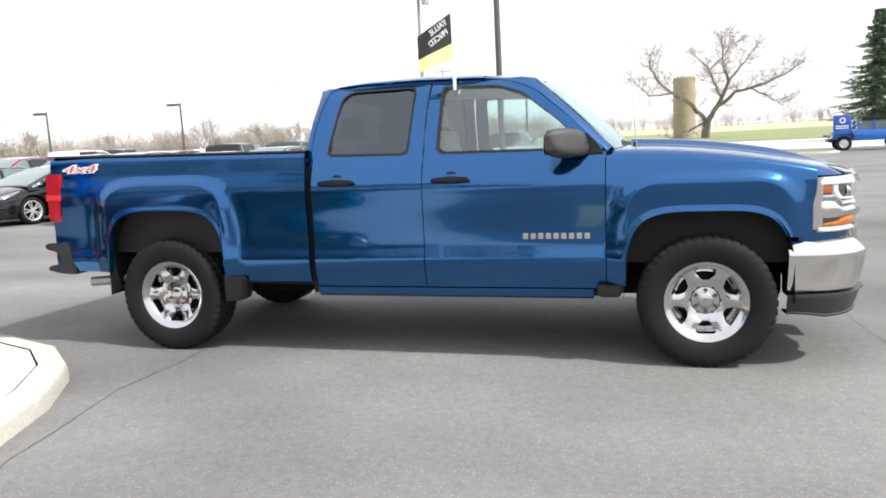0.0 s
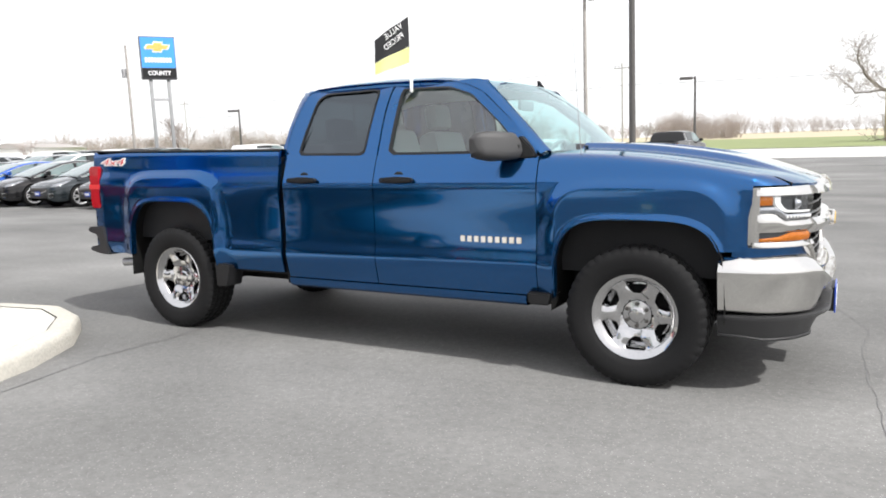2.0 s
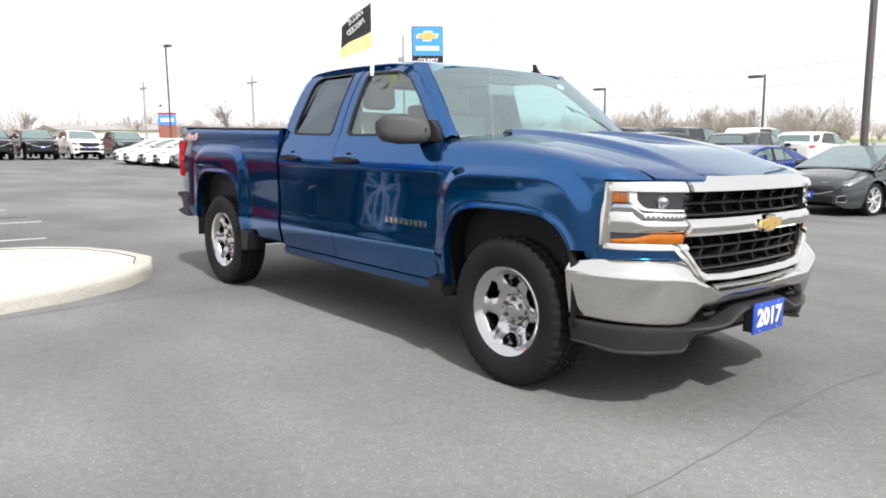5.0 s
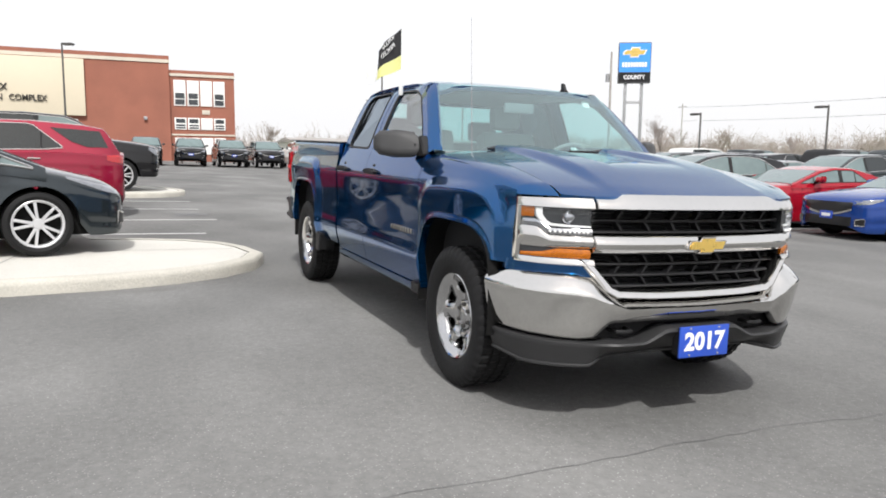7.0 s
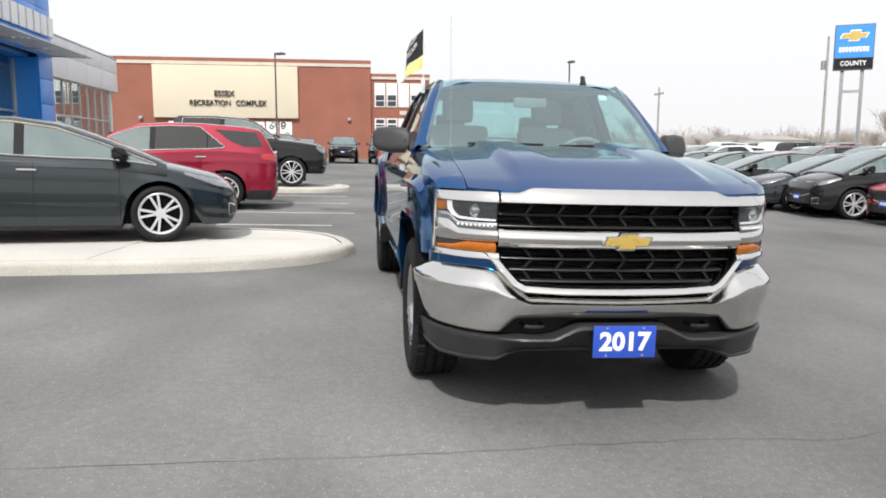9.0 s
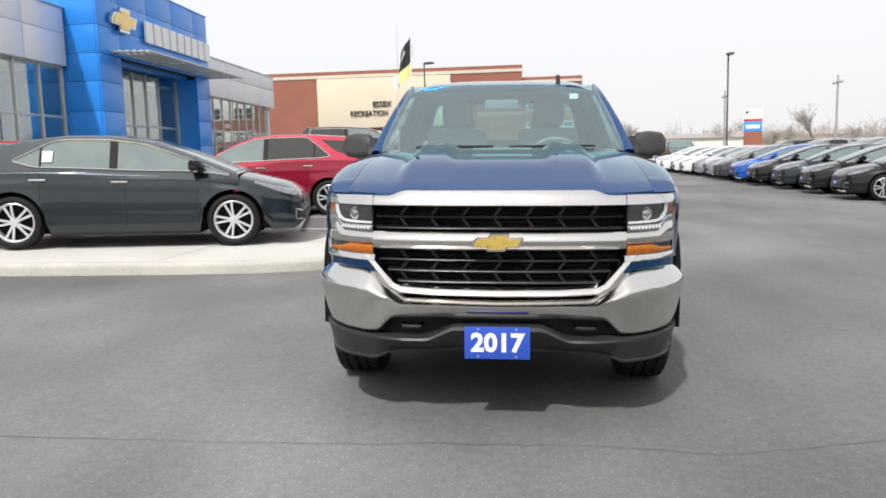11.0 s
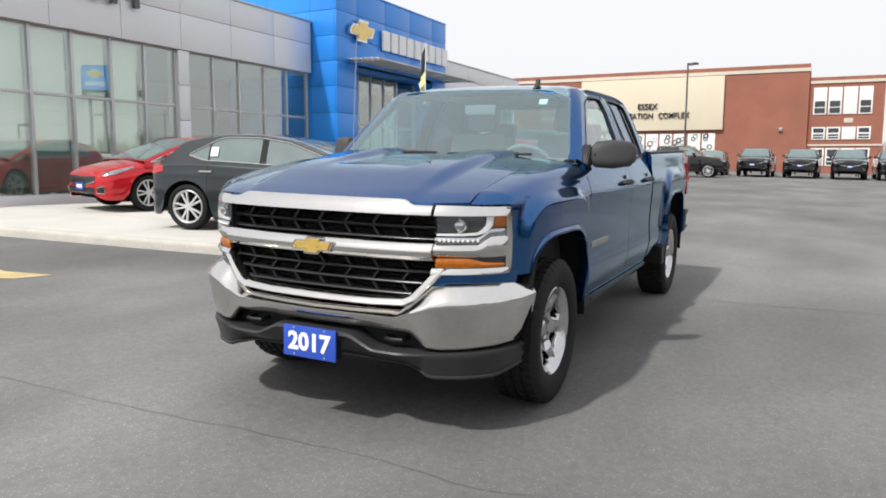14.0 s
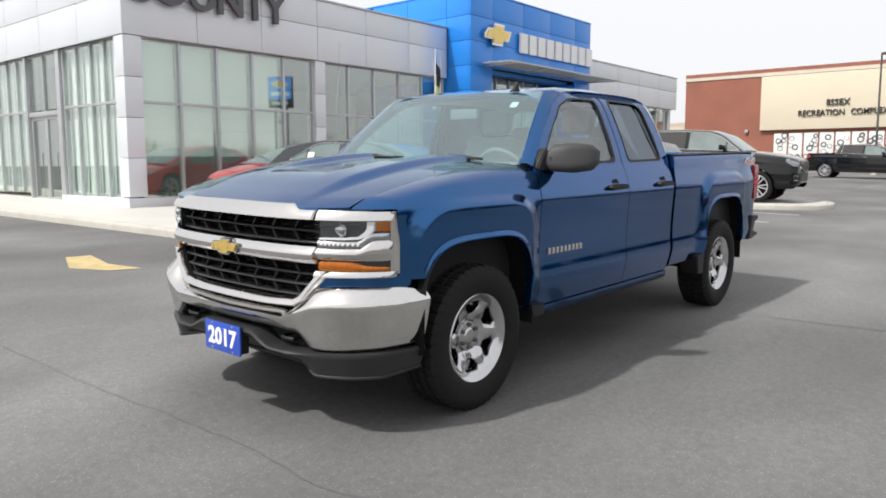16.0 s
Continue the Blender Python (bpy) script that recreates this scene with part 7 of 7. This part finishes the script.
# ---- trees ----
def branches(seed, height, spread, levels=5, trunk_r=0.22, lean=0.0, first=0.25, forks=3):
    """Tapered limbs and twigs as a list of bars."""
    rr = random.Random(seed)
    out = []

    def grow(p, d, length, r, lv):
        q = p
        for k in range(2):
            d2 = (d + Vector((rr.uniform(-1, 1), rr.uniform(-1, 1), rr.uniform(-0.5, 0.7))) * 0.22).normalized()
            e = q + d2 * length / 2
            out.append((lv, q.copy(), e.copy(), r * (1 - 0.25 * k), r * (0.8 - 0.25 * k)))
            q, d = e, d2
            if lv >= 1 and lv < levels:
                side = (d + Vector((rr.uniform(-1, 1), rr.uniform(-1, 1), rr.uniform(-0.3, 0.8))) * spread).normalized()
                grow(q, side, length * rr.uniform(0.45, 0.7), r * 0.45, lv + 1)
        if lv < levels:
            for _ in range(forks if lv < 2 else 2):
                side = (d + Vector((rr.uniform(-1, 1), rr.uniform(-1, 1), rr.uniform(-0.4, 0.6))) * spread).normalized()
                grow(q, side, length * rr.uniform(0.6, 0.85), r * 0.55, lv + 1)

    grow(Vector((0, 0, -0.1)), Vector((lean, 0, 1)).normalized(), height * first, trunk_r, 0)
    return out


def bars(segs, bm=None):
    """Three-sided tapered bars."""
    vs, fs = [], []
    for _, p, q, r0, r1 in segs:
        d = (q - p).normalized()
        u = d.orthogonal().normalized()
        w = d.cross(u)
        b = len(vs)
        for c, r in ((p, r0), (q, r1)):
            for k in range(3):
                a = 2.0944 * k
                vs.append(c + (u * math.cos(a) + w * math.sin(a)) * r)
        for k in range(3):
            j = (k + 1) % 3
            fs.append((b + k, b + j, b + 3 + j, b + 3 + k))
    return vs, fs


def mesh_part(name, vs, fs, material, parent=None):
    me = bpy.data.meshes.new(name)
    me.from_pydata(vs, [], fs)
    me.materials.append(material)
    ob = new(name, me)
    if parent:
        ob.parent = parent
    return ob


def bare_tree(seed, height, spread, trunk_r, levels=5, lean=0.0, first=0.25, label="bare leafless tree in early spring", tr=None, forks=3):
    root = thing("tree", label, "tree", group="bare trees")
    segs = branches(seed, height, spread, levels, trunk_r, lean, first, forks)
    segs = [(lv, p, q, max(a, 0.012), max(b, 0.008)) for lv, p, q, a, b in segs]
    mesh_part("trunk", *bars([g for g in segs if g[0] <= 1]), M["bark"], root)
    mesh_part("crown", *bars([g for g in segs if g[0] > 1]), M["twig"], root)
    return root


def place(ob, x, y, turn=0, sc=1.0):
    ob.matrix_world = Matrix.Translation((x, y, gz(x, y))) @ pose(0, 0, 0, 0, 0, turn) @ Matrix.Diagonal((sc, sc, sc, 1))
    return ob


# the broad old tree by the silo
def old_tree():
    """A low-forked old tree: heavy crooked limbs, then ever finer twigs."""
    root = thing("tree", "broad bare old tree beside a silo", "tree", group="bare trees")
    rr = random.Random(12)
    limbs = [([(0, 0), (0.1, 1.2), (0.3, 2.5)], 0.75, 0.6), ([(0.1, 2.3), (-2.3, 4.9), (-4.7, 6.4), (-6.4, 8.1), (-7.4, 10.0), (-7.4, 11.6)], 0.38, 0.07), ([(0.3, 2.4), (1.9, 5.1), (2.8, 7.6), (2.1, 9.8), (1.7, 13.8)], 0.45, 0.06), ([(2.0, 5.5), (1.1, 7.4), (0.4, 9.3), (-1.5, 11.6)], 0.26, 0.05), ([(1.6, 4.4), (3.8, 6.2), (7.6, 7.0), (10.2, 8.1), (12.3, 9.5)], 0.32, 0.05), ([(-0.2, 2.2), (-2.3, 1.0), (-5.3, 0.2)], 0.2, 0.05), ([(2.8, 7.6), (4.7, 9.7), (6.4, 11.9)], 0.2, 0.04), ([(-4.7, 6.4), (-7.6, 6.2), (-9.4, 8.3)], 0.16, 0.04), ([(5.5, 6.5), (8.0, 5.2), (9.6, 3.9)], 0.14, 0.03), ([(0.4, 9.3), (2.4, 11.2), (3.4, 12.6)], 0.12, 0.03)]
    trunk, limb, crown = [], [], []
    for k, (pts, r0, r1) in enumerate(limbs):
        y, dy, path = 0.0, rr.uniform(-0.35, 0.35) if k else 0.0, []
        for i, (x, z) in enumerate(pts):
            path.append(Vector((x, y, z)))
            y += dy * 2.2
        n = len(path) - 1
        fine = []
        for i in range(n):
            for j in range(4):
                fine.append(path[i].lerp(path[i + 1], j / 4) + Vector((rr.uniform(-0.12, 0.12), rr.uniform(-0.12, 0.12), rr.uniform(-0.12, 0.12))) * (1 if j and k else 0))
        fine.append(path[-1])
        m_ = len(fine) - 1
        for i in range(m_):
            ra, rb = r0 + (r1 - r0) * i / m_, r0 + (r1 - r0) * (i + 1) / m_
            (limb if k else trunk).append((1, fine[i], fine[i + 1], ra, rb))
        if not k:
            continue

        def twig(p, d, ln, r, lv):
            q = p
            for s_ in range(3):
                d = (d + Vector((rr.uniform(-0.45, 0.45), rr.uniform(-0.45, 0.45), rr.uniform(-0.3, 0.35)))).normalized()
                q2 = q + d * ln / 3
                crown.append((3, q, q2, max(r * (1 - s_ * 0.25), 0.016), max(r * (0.75 - s_ * 0.25), 0.012)))
                if lv:
                    for _ in range(2):
                        twig(q2, (d + Vector((rr.uniform(-1, 1), rr.uniform(-1, 1), rr.uniform(-0.7, 0.8)))).normalized(), ln * rr.uniform(0.4, 0.65), r * 0.5, lv - 1)
                q = q2

        for i in range(3, m_ + 1):
            along = (fine[i] - fine[i - 1]).normalized()
            for _ in range(2):
                twig(fine[i], (along * 0.6 + Vector((rr.uniform(-1, 1), rr.uniform(-1, 1), rr.uniform(-0.5, 0.9)))).normalized(), rr.uniform(1.2, 2.6), 0.05, 2)
    mesh_part("trunk", *bars(trunk + limb), M["bark"], root)
    mesh_part("crown", *bars(crown), M["twig"], root)
    return root


place(old_tree(), 10.8, 104, 0)
kinds_t = [bare_tree(3, 9.5, 0.55, 0.16, 5, 0, 0.22), bare_tree(5, 8.5, 0.65, 0.14, 5, 0, 0.2), bare_tree(9, 7.5, 0.6, 0.12, 5, 0.1, 0.22), bare_tree(14, 9.0, 0.45, 0.14, 5, 0, 0.25)]
rt = random.Random(21)
spots_t = [(-75.7, 32.4), (-95, 45), (-88, 52), (-104, 40), (-70, 60), (-60, 72), (-78, 66), (-52, 80), (-46, 84)]
spots_t += [(-130 + i * 6.5 + rt.uniform(-3, 3), 84 + rt.uniform(-6, 22)) for i in range(18)]
spots_t += [(-128 + rt.uniform(-14, 14), 14 + i * 6.0 + rt.uniform(-2, 2)) for i in range(10)]
for i, (x, y) in enumerate(spots_t):
    ob = kinds_t[i % 4]
    sc = rt.uniform(0.55, 0.95) if i else 0.85
    if i < 4:
        place(ob, x, y, rt.uniform(0, 360), sc)
    else:
        cp = copy_thing(ob, Matrix.Translation((x, y, gz(x, y))) @ pose(0, 0, 0, 0, 0, rt.uniform(0, 360)))
        cp.scale = (sc, sc, sc)


def thicket(name, area, n, hmin, hmax, seed, label):
    """A far belt of bare brush."""
    rr = random.Random(seed)
    segs = []
    for _ in range(n):
        x, y = rr.uniform(area[0], area[1]), rr.uniform(area[2], area[3])
        h = rr.uniform(hmin, hmax)
        base = Vector((x, y, gz(x, y)))
        for k in range(15):
            d = Vector((rr.gauss(0, 0.35), rr.gauss(0, 0.35), 1)).normalized()
            q = base + d * h * rr.uniform(0.5, 1.0)
            segs.append((0, base + d * 0.1, q, 0.05, 0.02))
            for _k in range(6):
                t = rr.uniform(0.3, 1)
                p = base + (q - base) * t
                segs.append((0, p, p + Vector((rr.gauss(0, 0.5), rr.gauss(0, 0.5), rr.uniform(0.3, 1))) * h * 0.24, 0.028, 0.014))
    return tagged(mesh_part(name, *bars(segs), M["twig"]), label, "trees", kind="stuff")


thicket("far_thicket", (-190, -48, 112, 150), 420, 2.6, 7.6, 3, "far belt of bare brown trees")
thicket("far_thicket", (-175, -122, -10, 118), 300, 2.6, 6.6, 4, "far belt of bare brown trees")
thicket("far_thicket", (-48, -26, 205, 240), 70, 4.0, 9.5, 8, "clump of bare trees at the edge of the field")
thicket("far_thicket", (60, 420, 560, 640), 160, 9, 16, 5, "far dark tree line on the horizon")
thicket("far_thicket", (-260, 60, 560, 640), 160, 9, 16, 6, "far dark tree line on the horizon")


def spruce(x, y, h, seed, label="tall dense dark green spruce"):
    root = thing("spruce_tree", label, "tree", Matrix.Translation((x, y, gz(x, y))), group="spruces")
    part("trunk", rod((0, 0, -0.2), (0, 0, h * 0.97), 0.26, 0.03, 9), M["bark"], root)
    rr = random.Random(seed)
    vs, fs = [], []
    z = 0.7
    while z < h - 0.2:
        t = z / h
        reach = (1 - t) ** 0.85 * h * 0.36 + 0.2
        for k in range(int(6 + 6 * (1 - t))):
            a = rr.uniform(0, 2 * math.pi)
            ln = reach * rr.choice((0.5, 0.75, 0.9, 1.0, 1.18)) * rr.uniform(0.85, 1.1)
            droop = rr.uniform(0.15, 0.5)
            dr = Vector((math.cos(a), math.sin(a), 0))
            zz = z + rr.uniform(-0.12, 0.12)
            for j in range(int(6 + ln * 7)):
                u = (j + rr.random()) / (6 + ln * 7)
                p = dr * ln * u + Vector((0, 0, zz - ln * droop * u + 0.2 * ln * u * u))
                wd = 0.26 * (1.15 - u) + 0.10
                side = Vector((-dr.y, dr.x, 0))
                for sgn in (-1, 1):
                    tip = p + side * sgn * wd * rr.uniform(0.5, 1.6) + dr * wd * rr.uniform(0.3, 1.0) + Vector((0, 0, -wd * rr.uniform(0.1, 1.1)))
                    b = len(vs)
                    vs += [p, p + dr * 0.13 + Vector((0, 0, 0.05)), tip]
                    fs.append((b, b + 1, b + 2))
        z += 0.15 + 0.2 * (1 - t) * rr.uniform(0.7, 1.3)
    mesh_part("crown", vs, fs, M["needle"], root)
    return root


spruce(20.3, 62, 10.4, 1)
spruce(25.6, 65, 9.6, 2)


# ---- silo, house, jeep ----
def silo():
    root = thing("silo", "old round concrete farm silo without a roof", "silo", Matrix.Translation((8.4, 112, gz(8, 112))))
    part("wall", lathe([(1.62, -0.3), (1.62, 8.9), (1.5, 8.95), (1.5, 6.0)], 40, "z"), M["silo"], root)
    for i in range(11):
        part("hoop", lathe([(1.62, 0.6 + i * 0.78), (1.65, 0.62 + i * 0.78), (1.62, 0.64 + i * 0.78)], 40, "z"), M["silo"], root)


silo()


def house(x, y, l, w, h, roof_h, turn, label, wall):
    root = thing("house", label, "house", Matrix.Translation((x, y, gz(x, y))) @ pose(0, 0, 0, 0, 0, turn))
    part("wall", box(-l / 2, l / 2, -w / 2, w / 2, -0.3, h), wall, root)
    part("roof", prism([(-w / 2 - 0.4, h - 0.05), (w / 2 + 0.4, h - 0.05), (0, h + roof_h)], -l / 2 - 0.4, l / 2 + 0.4, "x"), M["roof"], root, smooth=False)
    n = int(l / 3)
    for i in range(n):
        u = -l / 2 + (i + 0.5) * l / n
        win = part("window", box(u - 0.6, u + 0.6, -w / 2 - 0.05, -w / 2, h - 1.7, h - 0.5), M["sash"], root)
        part("pane", box(u - 0.5, u + 0.5, -w / 2 - 0.06, -w / 2 - 0.051, h - 1.6, h - 0.6), M["dark_glass"], win, smooth=False)
    return root


house(-117, 72, 18, 8, 3.3, 0.8, -60, "long low white house with a pale roof", M["sash"])
house(-140, 58, 14, 8, 3.4, 0.9, -65, "low pale house with a grey roof", M["cream"])
house(-118, 30, 16, 8, 3.0, 0.7, -80, "long low white house with a grey roof", M["sash"])


def jeep():
    root = thing("jeep", "bright blue boxy off-road vehicle with a dark hard top", "suv", Matrix.Translation((14.2, 41.5, gz(14, 43))) @ pose(0, 0, 0, 0, 0, 174))
    pm = PAINT["bright_blue"]
    part("body", box(-2.0, 1.0, -0.78, 0.78, 0.55, 1.15, 0.04), pm, root)
    bd = part("promotion_board", box(1.02, 1.92, 0.50, 0.54, 1.12, 2.0, 0.01), M["card_blue"], root, "blue promotion board with white print standing on the hood")
    part("print_ring", lathe([(0.09, 0.0), (0.09, 0.012), (0.16, 0.012), (0.16, 0.0)], 20, "y", m=Matrix.Translation((1.45, 0.541, 1.70))), M["white"], bd)
    part("print_bar", box(1.14, 1.80, 0.541, 0.552, 1.36, 1.42), M["white"], bd)
    part("print_bar", box(1.14, 1.80, 0.541, 0.552, 1.24, 1.30), M["white"], bd)
    part("hood", prism([(1.0, 0.6), (1.95, 0.62), (1.95, 1.10), (1.0, 1.2)], -0.62, 0.62, "y", bev=0.03), pm, root)
    part("cabin", prism([(-2.0, 1.15), (0.75, 1.15), (0.5, 1.62), (-1.98, 1.66)], -0.74, 0.74, "y", bev=0.03), CAR_GLASS, root)
    part("hard_top", prism([(-2.02, 1.66), (0.55, 1.62), (0.5, 1.80), (-1.98, 1.84)], -0.76, 0.76, "y", bev=0.04), M["black_plastic"], root)
    for x in (-1.95, -1.0, -0.1, 0.68):
        for s in (-1, 1):
            part("pillar", box(x - 0.05, x + 0.05, min(s * 0.72, s * 0.77), max(s * 0.72, s * 0.77), 1.15, 1.66), pm, root)
    for x in (-1.3, 1.4):
        for s in (-1, 1):
            wh = part("wheel", lathe([(0.2, -0.12), (0.38, -0.13), (0.41, -0.08), (0.41, 0.08), (0.38, 0.13), (0.24, 0.12), (0.22, 0.06), (0.05, 0.08)], 28), M["tyre"], root)
            wh.matrix_local = pose(x, s * 0.78, 0.41, 0, 0, 0 if s > 0 else 180)
            part("rim", lathe([(0.0, 0.09), (0.1, 0.085), (0.2, 0.07), (0.235, 0.1), (0.24, 0.05)], 20), M["alloy"], wh)
            part("fender", prism([(x - 0.56, 0.75), (x - 0.42, 0.95), (x + 0.42, 0.95), (x + 0.6, 0.72), (x + 0.55, 0.70), (x + 0.4, 0.89), (x - 0.4, 0.89), (x - 0.5, 0.74)], min(s * 0.7, s * 0.95), max(s * 0.7, s * 0.95), "y"), M["black_plastic"], root, smooth=False)
    part("spare_wheel", lathe([(0.05, -0.1), (0.36, -0.12), (0.4, -0.05), (0.4, 0.08), (0.34, 0.12), (0.05, 0.12)], 24, "x", m=Matrix.Translation((-2.14, 0, 1.05))), M["tyre"], root)
    part("rear_bumper", box(-2.15, -2.0, -0.75, 0.75, 0.5, 0.66, 0.03), M["black_plastic"], root)
    part("front_bumper", box(1.95, 2.15, -0.8, 0.8, 0.5, 0.68, 0.03), M["black_plastic"], root)
    return root


jeep()
